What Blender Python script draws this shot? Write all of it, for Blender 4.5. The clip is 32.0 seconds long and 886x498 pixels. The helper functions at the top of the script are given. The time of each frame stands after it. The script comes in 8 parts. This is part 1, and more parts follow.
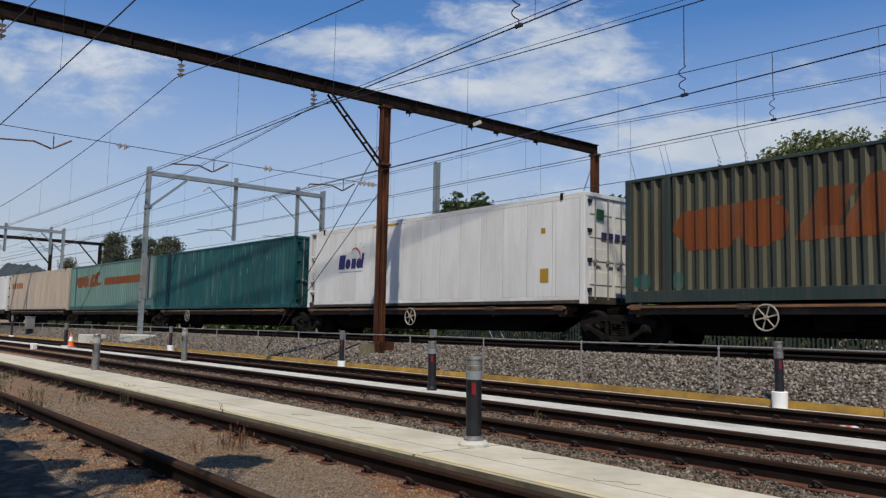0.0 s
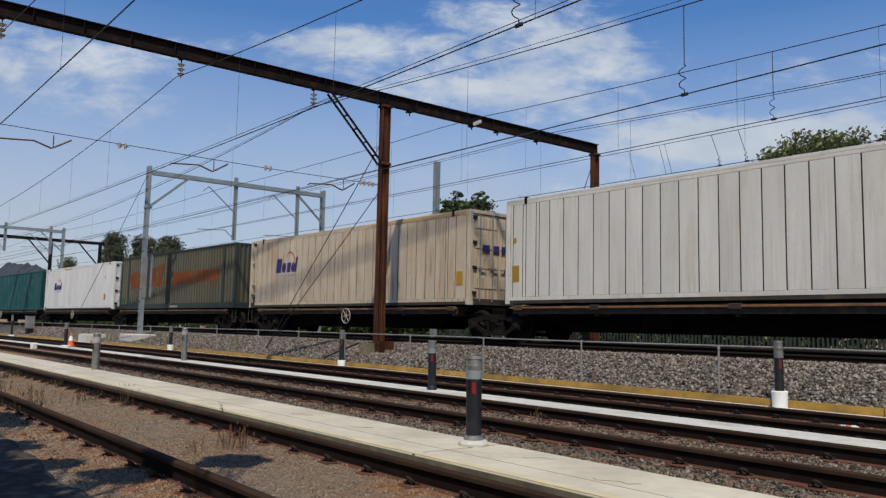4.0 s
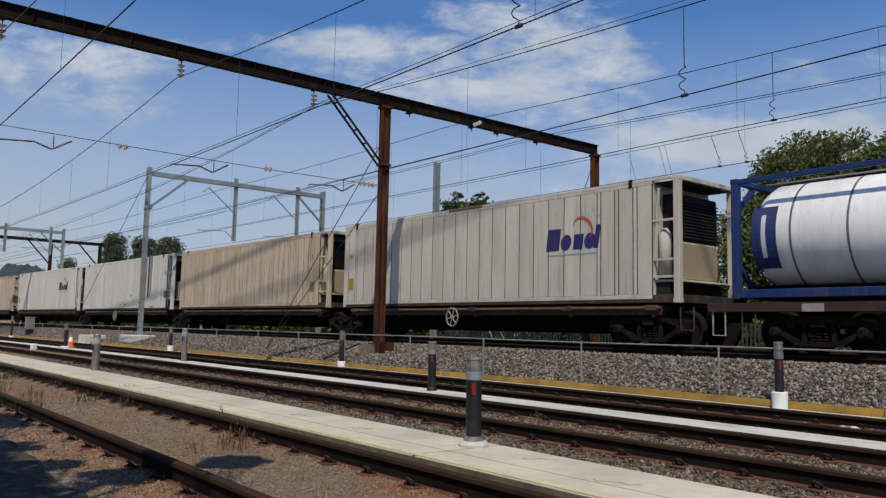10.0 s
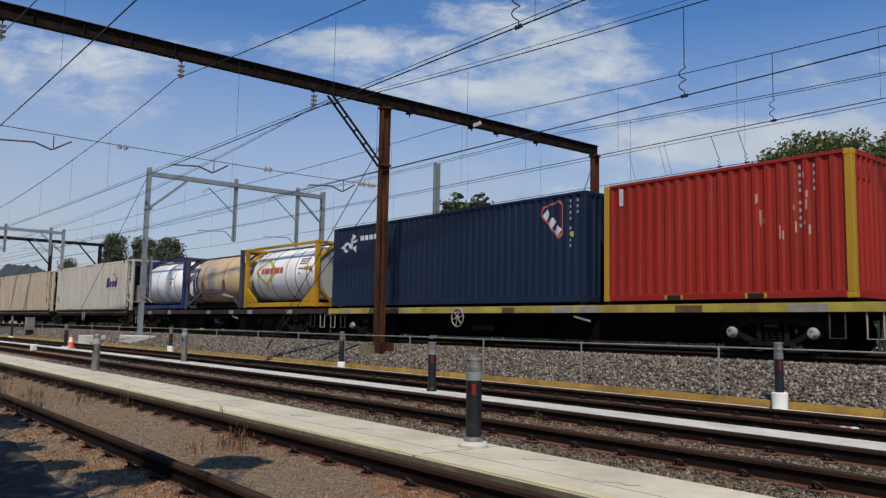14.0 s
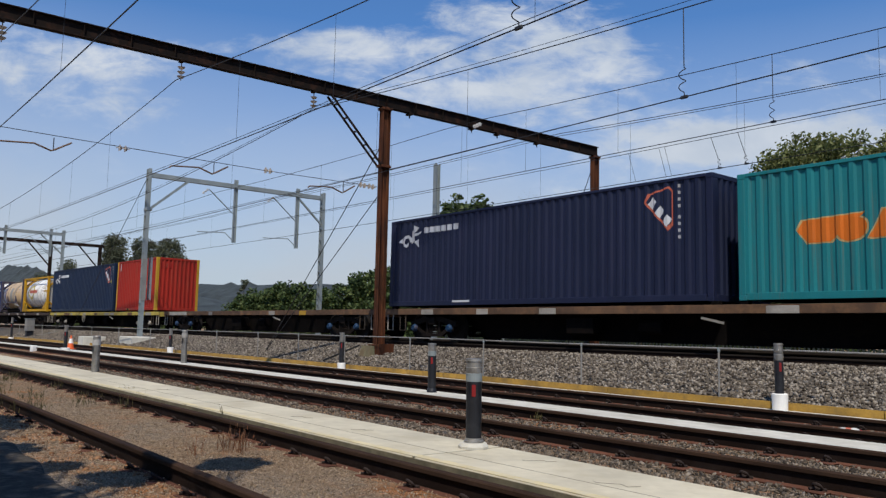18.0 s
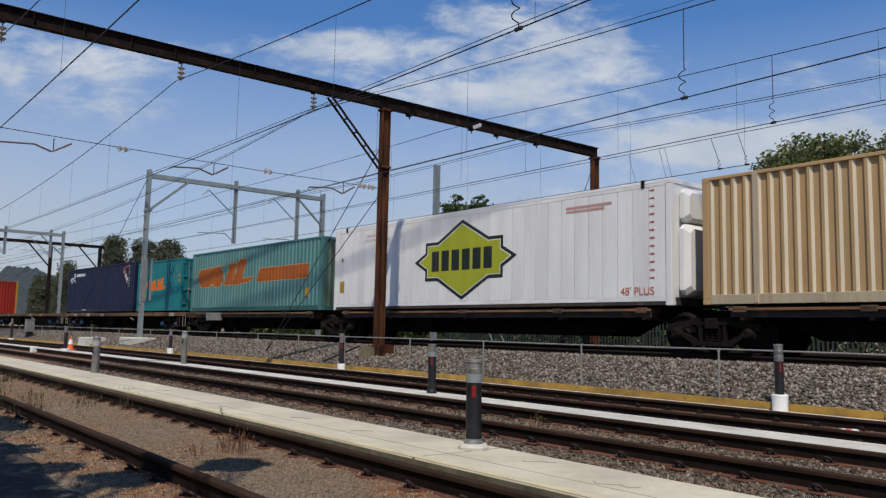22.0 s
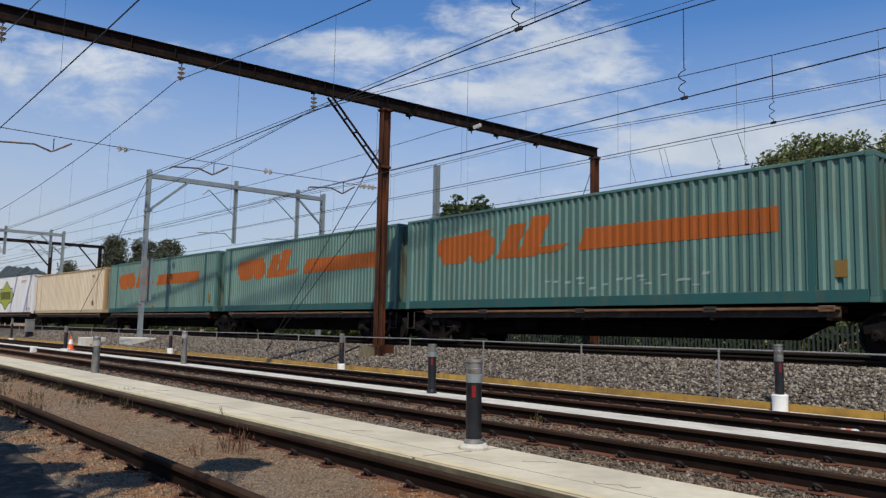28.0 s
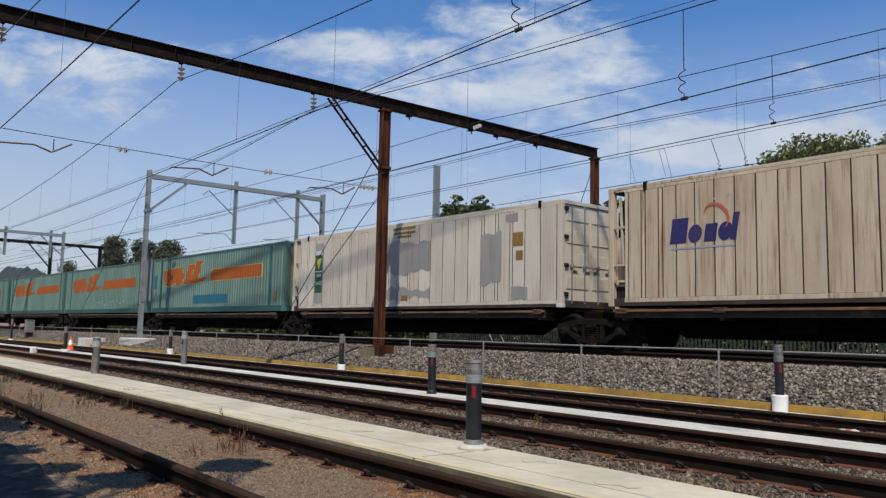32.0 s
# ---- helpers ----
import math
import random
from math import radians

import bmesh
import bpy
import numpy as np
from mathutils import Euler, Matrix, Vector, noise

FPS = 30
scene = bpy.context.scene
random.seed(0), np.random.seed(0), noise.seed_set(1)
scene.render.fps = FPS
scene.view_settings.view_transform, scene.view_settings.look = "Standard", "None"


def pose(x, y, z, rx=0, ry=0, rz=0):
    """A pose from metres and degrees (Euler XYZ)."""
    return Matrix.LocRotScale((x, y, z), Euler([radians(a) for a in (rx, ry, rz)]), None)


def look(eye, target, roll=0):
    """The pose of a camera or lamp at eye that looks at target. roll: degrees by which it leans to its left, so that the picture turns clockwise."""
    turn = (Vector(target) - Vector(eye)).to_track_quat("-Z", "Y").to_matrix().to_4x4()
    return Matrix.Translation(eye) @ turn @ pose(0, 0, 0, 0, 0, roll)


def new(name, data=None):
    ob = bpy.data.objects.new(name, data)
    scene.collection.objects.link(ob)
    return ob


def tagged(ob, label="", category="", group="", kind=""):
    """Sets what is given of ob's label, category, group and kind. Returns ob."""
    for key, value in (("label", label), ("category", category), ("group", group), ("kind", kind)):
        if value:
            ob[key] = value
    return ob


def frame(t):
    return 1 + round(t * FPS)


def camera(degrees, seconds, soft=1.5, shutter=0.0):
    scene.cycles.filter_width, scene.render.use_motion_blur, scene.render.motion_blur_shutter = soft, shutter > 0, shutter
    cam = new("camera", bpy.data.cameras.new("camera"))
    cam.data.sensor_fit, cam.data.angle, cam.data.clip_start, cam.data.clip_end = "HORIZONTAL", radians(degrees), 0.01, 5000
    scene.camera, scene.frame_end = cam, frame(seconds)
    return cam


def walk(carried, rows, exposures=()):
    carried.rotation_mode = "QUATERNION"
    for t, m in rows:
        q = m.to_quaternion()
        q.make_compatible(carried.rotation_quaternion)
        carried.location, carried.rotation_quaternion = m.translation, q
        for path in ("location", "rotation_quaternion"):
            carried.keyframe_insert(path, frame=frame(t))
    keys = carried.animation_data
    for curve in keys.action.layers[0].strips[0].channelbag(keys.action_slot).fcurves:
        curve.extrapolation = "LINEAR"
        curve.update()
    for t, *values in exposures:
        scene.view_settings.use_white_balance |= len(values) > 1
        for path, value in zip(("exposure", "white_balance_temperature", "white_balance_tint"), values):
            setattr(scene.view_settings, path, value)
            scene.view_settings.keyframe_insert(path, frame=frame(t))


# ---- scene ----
# ---------------------------------------------------------------- plan
# x runs along the railway (the train goes towards -x), y away from the camera, z up.
EYE_Z = 1.25
BEND = -0.00056          # the whole railway bends gently towards the camera's side
YARD = 0.185             # rail tops of the yard tracks
WALK = 0.24              # tops of the concrete walkways
MAIN = 0.86              # rail tops of the main line
FLOOR = 1.95             # undersides of the containers
TRAIN_Y = 16.63          # middle of the train's track


def bend(x):
    if x > 0:
        return 0.0
    if x > -120:
        return BEND * x * x
    return BEND * 120 * 120 + 2 * BEND * -120 * (x + 120)


def heading(x):
    return math.degrees(math.atan(2 * BEND * max(min(x, 0), -120)))


# ---------------------------------------------------------------- camera
cam = camera(58.732, 32.0, soft=1.33)


def aim(up):
    a, b = radians(51.656), radians(5.814) + up / 1393.3
    way = Vector((-math.sin(a) * math.cos(b), math.cos(a) * math.cos(b), math.sin(b)))
    eye = Vector((0, 0, EYE_Z))
    return look(eye, eye + way, 1.2116)


walk(cam, [(t, aim(u)) for t, u in (
    (0, -1.5), (3, -1.6), (3.5, -2.4), (5.5, -2.4), (6.2, -1.5), (7, 0), (8.6, 0), (9.5, -0.8), (12, -0.7), (13, -0.2), (14.5, 0.2),
    (16.5, 1.5), (18, 2.1), (18.6, 3.1), (19.2, 3.5), (25.5, 3.6), (31.4, 3.7), (32, 4.5))],
    exposures=[(0, 0.05), (2, 0.10), (3.5, 0.05), (6, -0.05), (9, -0.08), (13, -0.08), (14.5, 0.02), (17, 0.08), (19, 0.13), (21, 0.08), (23, -0.1), (24, -0.15), (25.5, -0.05), (28, 0.12), (32, 0.14)])

# ---------------------------------------------------------------- light
SUN_AZ = (0.72, -0.69)   # where the sun stands, seen from the ground
SUN_EL = radians(55)
sun_way = Vector((SUN_AZ[0], SUN_AZ[1], 0)).normalized() * math.cos(SUN_EL) + Vector((0, 0, math.sin(SUN_EL)))
sun = new("sun", bpy.data.lights.new("sun", "SUN"))
sun.data.energy, sun.data.angle, sun.data.color = 3.8, radians(0.53), (1.0, 0.92, 0.79)
sun.matrix_world = look((0, 0, 60), Vector((0, 0, 60)) - sun_way)


def make_world():
    w = bpy.data.worlds.new("sky")
    scene.world = w
    w.use_nodes = True
    nt = w.node_tree
    nt.nodes.clear()
    N, L = nt.nodes.new, nt.links.new
    out, bg = N("ShaderNodeOutputWorld"), N("ShaderNodeBackground")
    sky = N("ShaderNodeTexSky")
    sky.sky_type, sky.sun_disc = "NISHITA", False
    sky.sun_elevation, sky.sun_rotation = SUN_EL, math.atan2(SUN_AZ[0], SUN_AZ[1])
    sky.air_density, sky.dust_density, sky.ozone_density = 1.0, 0.4, 2.2
    tc, sep = N("ShaderNodeTexCoord"), N("ShaderNodeSeparateXYZ")
    L(tc.outputs["Generated"], sep.inputs[0])

    def m(op, a, b=None, clamp=False):
        n = N("ShaderNodeMath")
        n.operation, n.use_clamp = op, clamp
        for i, v in enumerate((a, b)):
            if v is None:
                continue
            if isinstance(v, (int, float)):
                n.inputs[i].default_value = v
            else:
                L(v, n.inputs[i])
        return n.outputs[0]

    x, y, z = sep.outputs

    def dot(v):
        n = N("ShaderNodeVectorMath")
        n.operation = "DOT_PRODUCT"
        L(tc.outputs["Generated"], n.inputs[0])
        n.inputs[1].default_value = v
        return n.outputs["Value"]

    # a flat sheet of cloud before the north-western sky: u across, v up
    fw, rt, up = SKY_AXES
    ahead = m("MAXIMUM", m("ABSOLUTE", dot(fw)), 0.12)
    u, v = m("DIVIDE", dot(rt), ahead), m("DIVIDE", dot(up), ahead)
    com = N("ShaderNodeCombineXYZ")
    L(u, com.inputs[0])
    L(v, com.inputs[1])
    L(m("MULTIPLY", dot(fw), 0.6), com.inputs[2])

    def noise_of(scale, detail, rough, dist, off, stretch=(1.0, 1.9), turn=14):
        mp = N("ShaderNodeMapping")
        mp.inputs["Location"].default_value = off
        mp.inputs["Rotation"].default_value = (0, 0, radians(turn))
        mp.inputs["Scale"].default_value = (*stretch, 1)
        L(com.outputs[0], mp.inputs[0])
        n = N("ShaderNodeTexNoise")
        n.inputs["Scale"].default_value, n.inputs["Detail"].default_value = scale, detail
        n.inputs["Roughness"].default_value, n.inputs["Distortion"].default_value = rough, dist
        L(mp.outputs[0], n.inputs["Vector"])
        return n.outputs["Fac"]

    wisps = noise_of(13, 12, 0.62, 0.3, CLOUD_A)
    fibres = noise_of(17, 8, 0.62, 0.8, CLOUD_B, (1.0, 3.2), 22)
    banks = noise_of(3.2, 4, 0.5, 0.2, CLOUD_B)
    dens = m("ADD", m("ADD", m("MULTIPLY", wisps, 0.85), m("MULTIPLY", fibres, 0.35)), m("MULTIPLY", banks, 0.35))
    ramp = N("ShaderNodeMapRange")
    ramp.interpolation_type = "SMOOTHSTEP"
    ramp.inputs["From Min"].default_value, ramp.inputs["From Max"].default_value = 0.80, 1.20
    # cloud masses of this sky: place across and up, breadths, weight
    for cu, cv, ru, rv, wt in CLOUDS:
        a, b2 = m("DIVIDE", m("SUBTRACT", u, cu), ru), m("DIVIDE", m("SUBTRACT", v, cv), rv)
        r2 = m("ADD", m("MULTIPLY", a, a), m("MULTIPLY", b2, b2))
        dens = m("ADD", dens, m("MULTIPLY", m("DIVIDE", 1.0, m("ADD", 1.0, m("MULTIPLY", r2, r2))), wt))
    L(dens, ramp.inputs["Value"])
    # veils near the horizon
    veil = m("MULTIPLY", m("SUBTRACT", 1.22, m("MULTIPLY", z, 3.3), True), m("ADD", 0.62, m("MULTIPLY", banks, 0.65)), True)
    cover = m("MULTIPLY", ramp.outputs[0], 0.9)
    shade = noise_of(7.0, 6, 0.55, 0.2, (4.1, 2.7, 0))
    tone = N("ShaderNodeMixRGB")
    tone.inputs[1].default_value, tone.inputs[2].default_value = (4.4, 5.1, 6.1, 1), (7.3, 7.6, 7.9, 1)
    L(m("MULTIPLY", m("SUBTRACT", shade, 0.25), 1.9, True), tone.inputs[0])
    deep = N("ShaderNodeMixRGB")
    deep.blend_type, deep.inputs[0].default_value = "MULTIPLY", 1.0
    deep.inputs[2].default_value = SKY_TINT
    L(sky.outputs[0], deep.inputs[1])
    mix = N("ShaderNodeMixRGB")
    L(cover, mix.inputs[0])
    L(deep.outputs[0], mix.inputs[1])
    L(tone.outputs[0], mix.inputs[2])
    hazed = N("ShaderNodeMixRGB")
    hazed.inputs[2].default_value = (4.75, 5.1, 5.65, 1)
    L(m("MULTIPLY", veil, m("SUBTRACT", 1.0, m("MULTIPLY", cover, 0.6))), hazed.inputs[0])
    L(mix.outputs[0], hazed.inputs[1])
    L(hazed.outputs[0], bg.inputs[0])
    bg.inputs[1].default_value = 0.099
    L(bg.outputs[0], out.inputs[0])


CLOUD_A, CLOUD_B, SKY_TINT = (0.35, 0.2, 0), (1.7, 0.6, 0), (0.58, 0.92, 1.28, 1)
SKY_AXES = ((-0.780, 0.617, 0.101), (0.622, 0.783, 0.021), (0.066, -0.079, 0.995))
CLOUDS = [(0.083, 0.241, 0.144, 0.068, 0.30), (0.205, 0.274, 0.068, 0.061, 0.20), (-0.139, 0.263, 0.093, 0.023, 0.30), (-0.032, 0.202, 0.086, 0.014, 0.22), (-0.484, 0.241, 0.151, 0.036, 0.24),
          (-0.398, 0.180, 0.108, 0.020, 0.16), (0.399, 0.137, 0.194, 0.030, 0.55), (0.363, 0.216, 0.086, 0.016, 0.16), (0.478, 0.245, 0.093, 0.013, 0.14), (0.442, 0.288, 0.158, 0.039, -0.30),
          (-0.276, 0.302, 0.187, 0.030, -0.30), (-0.254, 0.209, 0.079, 0.032, -0.16), (0.309, 0.195, 0.043, 0.022, -0.12), (-0.132, 0.162, 0.108, 0.019, -0.10), (0.155, 0.148, 0.079, 0.018, -0.12)]
make_world()


# ---------------------------------------------------------------- materials
def surface(name, col, rough=0.6, metal=0.0, var=0.2, scale=1.2, grain=35.0, stain=None, amount=0.35, streak=1.0, bump=0.15, rnd=0.0, spec=0.4, runs=None):
    """A weathered surface: broad tone changes, fine grain, stains of another colour (streak < 1 draws them out downwards)."""
    mt = bpy.data.materials.new(name)
    mt.use_nodes = True
    nt = mt.node_tree
    N, L = nt.nodes.new, nt.links.new
    b = nt.nodes["Principled BSDF"]
    b.inputs["Metallic"].default_value, b.inputs["Specular IOR Level"].default_value = metal, spec
    tc, mp, info = N("ShaderNodeTexCoord"), N("ShaderNodeMapping"), N("ShaderNodeObjectInfo")
    add = N("ShaderNodeVectorMath")
    add.operation = "MULTIPLY_ADD"
    com = N("ShaderNodeCombineXYZ")
    for i in range(3):
        L(info.outputs["Random"], com.inputs[i])
    L(com.outputs[0], add.inputs[0])
    add.inputs[1].default_value = (17, 31, 11)
    L(tc.outputs["Object"], add.inputs[2])
    mp.inputs["Scale"].default_value = (1, 1, streak)
    L(add.outputs[0], mp.inputs[0])

    def nz(s, d=5, r=0.55, vec=None):
        n = N("ShaderNodeTexNoise")
        n.inputs["Scale"].default_value, n.inputs["Detail"].default_value, n.inputs["Roughness"].default_value = s, d, r
        L(vec or mp.outputs[0], n.inputs["Vector"])
        return n.outputs["Fac"]

    def rng(v, a, bb, lo=0.0, hi=1.0):
        n = N("ShaderNodeMapRange")
        for k, val in (("From Min", a), ("From Max", bb), ("To Min", lo), ("To Max", hi)):
            n.inputs[k].default_value = val
        L(v, n.inputs["Value"])
        return n.outputs[0]

    def mixed(f, a, c, mode="MIX"):
        n = N("ShaderNodeMixRGB")
        n.blend_type = mode
        for i, v in enumerate((f, a, c)):
            if hasattr(v, "links"):
                L(v, n.inputs[i])
            else:
                n.inputs[i].default_value = v if i == 0 else (*v, 1)
        return n.outputs[0]

    broad, fine = nz(scale), nz(grain, 3, 0.6, add.outputs[0])
    c1 = mixed(rng(broad, 0.3, 0.7), tuple(x * (1 - var) for x in col), tuple(min(1, x * (1 + var * 0.6)) for x in col))
    c2 = mixed(0.55 * min(1, var * 2.5), c1, mixed(rng(fine, 0.3, 0.7), (0.55, 0.55, 0.55), (1, 1, 1)), "MULTIPLY")
    if rnd:
        c2 = mixed(1.0, c2, mixed(info.outputs["Random"], (1 - rnd,) * 3, (1, 1, 1)), "MULTIPLY")
    if stain:
        s1, s2 = nz(scale * 2.3, 8, 0.65), nz(scale * 0.6, 3)
        f = rng(s1, 0.56 - 0.12 * amount, 0.72, 0, 1)
        mul = N("ShaderNodeMath")
        mul.operation = "MULTIPLY"
        L(f, mul.inputs[0])
        L(rng(s2, 0.35, 0.6, amount * 0.5, amount), mul.inputs[1])
        c2 = mixed(mul.outputs[0], c2, stain)
    if runs:
        # narrow runs of rust and grime drawn out downwards, in uneven patches
        mp2 = N("ShaderNodeMapping")
        mp2.inputs["Scale"].default_value = (15, 15, 0.55)
        L(add.outputs[0], mp2.inputs[0])
        mul2 = N("ShaderNodeMath")
        mul2.operation = "MULTIPLY"
        L(rng(nz(1.0, 4, 0.6, mp2.outputs[0]), 0.50, 0.70), mul2.inputs[0])
        L(rng(nz(0.55, 4, 0.6, add.outputs[0]), 0.40, 0.62, 0.12 * runs[1], runs[1]), mul2.inputs[1])
        c2 = mixed(mul2.outputs[0], c2, runs[0])
    L(c2, b.inputs["Base Color"])
    L(rng(broad, 0.3, 0.7, max(0.05, rough - 0.1), min(1, rough + 0.12)), b.inputs["Roughness"])
    if bump:
        bp = N("ShaderNodeBump")
        bp.inputs["Strength"].default_value, bp.inputs["Distance"].default_value = bump, 0.01
        L(fine, bp.inputs["Height"])
        L(bp.outputs[0], b.inputs["Normal"])
    return mt


def island_surface(name, cols, rough=0.9, trans=0.0):
    """For joined crowds of small pieces: each island takes its own tone between the colours."""
    mt = bpy.data.materials.new(name)
    mt.use_nodes = True
    nt = mt.node_tree
    N, L = nt.nodes.new, nt.links.new
    b = nt.nodes["Principled BSDF"]
    geo, ramp = N("ShaderNodeNewGeometry"), N("ShaderNodeValToRGB")
    L(geo.outputs["Random Per Island"], ramp.inputs[0])
    el = ramp.color_ramp.elements
    while len(el) < len(cols):
        el.new(0.5)
    for i, c in enumerate(cols):
        el[i].position, el[i].color = i / (len(cols) - 1), (*c, 1)
    L(ramp.outputs[0], b.inputs["Base Color"])
    b.inputs["Roughness"].default_value = rough
    b.inputs["Specular IOR Level"].default_value = 0.25
    if trans:
        tr, mx = N("ShaderNodeBsdfTranslucent"), N("ShaderNodeMixShader")
        L(ramp.outputs[0], tr.inputs[0])
        mx.inputs[0].default_value = trans
        L(b.outputs[0], mx.inputs[1])
        L(tr.outputs[0], mx.inputs[2])
        L(mx.outputs[0], nt.nodes["Material Output"].inputs[0])
    return mt


def earth(name):
    """Trodden yard earth: tan grit, grey gravel and orange clay in patches, speckled finely."""
    mt = bpy.data.materials.new(name)
    mt.use_nodes = True
    nt = mt.node_tree
    N, L = nt.nodes.new, nt.links.new
    b = nt.nodes["Principled BSDF"]
    b.inputs["Roughness"].default_value, b.inputs["Specular IOR Level"].default_value = 0.97, 0.1
    tc = N("ShaderNodeTexCoord")

    def nz(scale, detail, rough, lo, hi, a, c):
        n, r = N("ShaderNodeTexNoise"), N("ShaderNodeMapRange")
        n.inputs["Scale"].default_value, n.inputs["Detail"].default_value, n.inputs["Roughness"].default_value = scale, detail, rough
        L(tc.outputs["Object"], n.inputs["Vector"])
        for k, v in (("From Min", lo), ("From Max", hi), ("To Min", a), ("To Max", c)):
            r.inputs[k].default_value = v
        L(n.outputs["Fac"], r.inputs["Value"])
        return r.outputs[0]

    def mixed(f, a, c, mode="MIX"):
        n = N("ShaderNodeMixRGB")
        n.blend_type = mode
        for k, v in enumerate((f, a, c)):
            if hasattr(v, "links"):
                L(v, n.inputs[k])
            else:
                n.inputs[k].default_value = v if k == 0 else (*v, 1)
        return n.outputs[0]

    def grey(v):
        n = N("ShaderNodeCombineXYZ")
        for k in range(3):
            L(v, n.inputs[k])
        return n.outputs[0]
    clay = nz(0.9, 6, 0.62, 0.50, 0.66, 0, 1)
    gravel = nz(0.55, 5, 0.6, 0.42, 0.62, 0, 1)
    col = mixed(gravel, (0.29, 0.20, 0.125), (0.285, 0.225, 0.165))
    col = mixed(clay, col, (0.36, 0.16, 0.065))
    speck, mid = nz(75, 3, 0.65, 0.36, 0.64, 0.42, 1.45), nz(13, 4, 0.6, 0.33, 0.67, 0.68, 1.22)
    col = mixed(1.0, col, grey(speck), "MULTIPLY")
    col = mixed(1.0, col, grey(mid), "MULTIPLY")
    L(col, b.inputs["Base Color"])
    add = N("ShaderNodeMath")
    add.operation = "MULTIPLY_ADD"
    L(mid, add.inputs[0])
    add.inputs[1].default_value = 2.0
    L(speck, add.inputs[2])
    bp = N("ShaderNodeBump")
    bp.inputs["Strength"].default_value, bp.inputs["Distance"].default_value = 0.9, 0.012
    L(add.outputs[0], bp.inputs["Height"])
    L(bp.outputs[0], b.inputs["Normal"])
    return mt


RUST = (0.13, 0.055, 0.03)
M_GROUND = earth("dry_earth")
M_CONC = surface("walkway_concrete", (0.585, 0.53, 0.40), 0.88, var=0.2, scale=1.1, grain=7, stain=(0.40, 0.345, 0.235), amount=0.75, bump=0.3)
M_CONC_WHITE = surface("bleached_concrete", (0.60, 0.575, 0.50), 0.88, var=0.2, scale=1.3, grain=9, stain=(0.36, 0.33, 0.26), amount=0.8, bump=0.3)
M_ASPHALT = surface("old_asphalt", (0.045, 0.04, 0.034), 0.95, var=0.6, scale=3.0, grain=26, stain=(0.20, 0.165, 0.125), amount=0.8, bump=0.9, spec=0.15)
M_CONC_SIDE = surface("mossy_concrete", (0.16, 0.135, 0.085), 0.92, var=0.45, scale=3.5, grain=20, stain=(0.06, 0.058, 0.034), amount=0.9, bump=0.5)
M_GROOVE = surface("dirty_groove", (0.24, 0.225, 0.18), 0.9, var=0.2, scale=4)
M_CLOD = island_surface("clay_clods", [(0.10, 0.05, 0.028), (0.18, 0.09, 0.045), (0.27, 0.135, 0.062), (0.33, 0.20, 0.12)])
M_YELLOW_LINE = surface("worn_yellow_line", (0.64, 0.54, 0.315), 0.8, var=0.2, scale=3, stain=(0.54, 0.5, 0.39), amount=1.0)
M_YELLOW_BOARD = surface("yellow_board", (0.42, 0.245, 0.045), 0.8, var=0.35, scale=2.0, stain=(0.13, 0.085, 0.04), amount=0.85, bump=0.4)
M_RAIL = surface("rusty_rail", (0.0155, 0.0085, 0.006), 0.85, 0.0, spec=0.12, var=0.35, scale=1.5, stain=(0.03, 0.022, 0.02), amount=0.6, bump=0.3)
M_RAIL_FOOT = surface("rusty_rail_foot", (0.125, 0.053, 0.034), 0.9, 0.0, spec=0.15, var=0.35, scale=2.5, stain=(0.05, 0.03, 0.025), amount=0.6)
M_RAIL_TOP = surface("rail_head", (0.046, 0.027, 0.018), 0.85, 0.0, var=0.4, scale=1.5, spec=0.08)
M_RAIL_BRIGHT = surface("worn_rail_head", (0.026, 0.021, 0.018), 0.8, 0.0, var=0.2, scale=1.5, spec=0.05)
M_SLEEPER = surface("old_sleeper", (0.10, 0.085, 0.07), 0.9, var=0.35, scale=3, bump=0.5, rnd=0.3)
M_CLIP = surface("rusty_clip", (0.03, 0.019, 0.015), 0.85, 0.1, var=0.3, scale=6)
M_STONE = island_surface("ballast_stone", [(0.038, 0.030, 0.024), (0.11, 0.09, 0.071), (0.19, 0.16, 0.129), (0.335, 0.295, 0.245)])
M_STONE_BED = surface("ballast_bed", (0.10, 0.083, 0.064), 0.95, var=0.55, scale=6, grain=30, bump=0.8)
M_GRIT = island_surface("yard_grit", [(0.11, 0.074, 0.048), (0.235, 0.168, 0.112), (0.30, 0.222, 0.15), (0.345, 0.27, 0.195)])
M_GRAVEL = island_surface("yard_gravel", [(0.03, 0.024, 0.018), (0.085, 0.068, 0.052), (0.14, 0.112, 0.085), (0.27, 0.225, 0.18)])
M_RUSTY_STEEL = surface("rusty_portal_steel", (0.088, 0.030, 0.014), 0.9, 0.0, var=0.7, scale=2.2, stain=(0.022, 0.014, 0.012), amount=1.0, streak=0.3, bump=0.4, spec=0.15, runs=((0.20, 0.075, 0.03), 0.8))
M_BEAM = surface("dark_portal_steel", (0.014, 0.009, 0.007), 0.9, 0.0, spec=0.15, var=0.4, scale=1.6, stain=(0.11, 0.042, 0.022), amount=0.4, bump=0.3)
M_GALV = surface("galvanised_steel", (0.25, 0.285, 0.29), 0.6, 0.25, var=0.15, scale=1.5, stain=(0.3, 0.32, 0.33), amount=0.3)
M_RAILING = surface("railing_pipe", (0.25, 0.24, 0.225), 0.65, 0.2, var=0.2, scale=4)
M_WIRE = surface("contact_wire", (0.035, 0.035, 0.038), 0.55, 0.5, var=0.1)
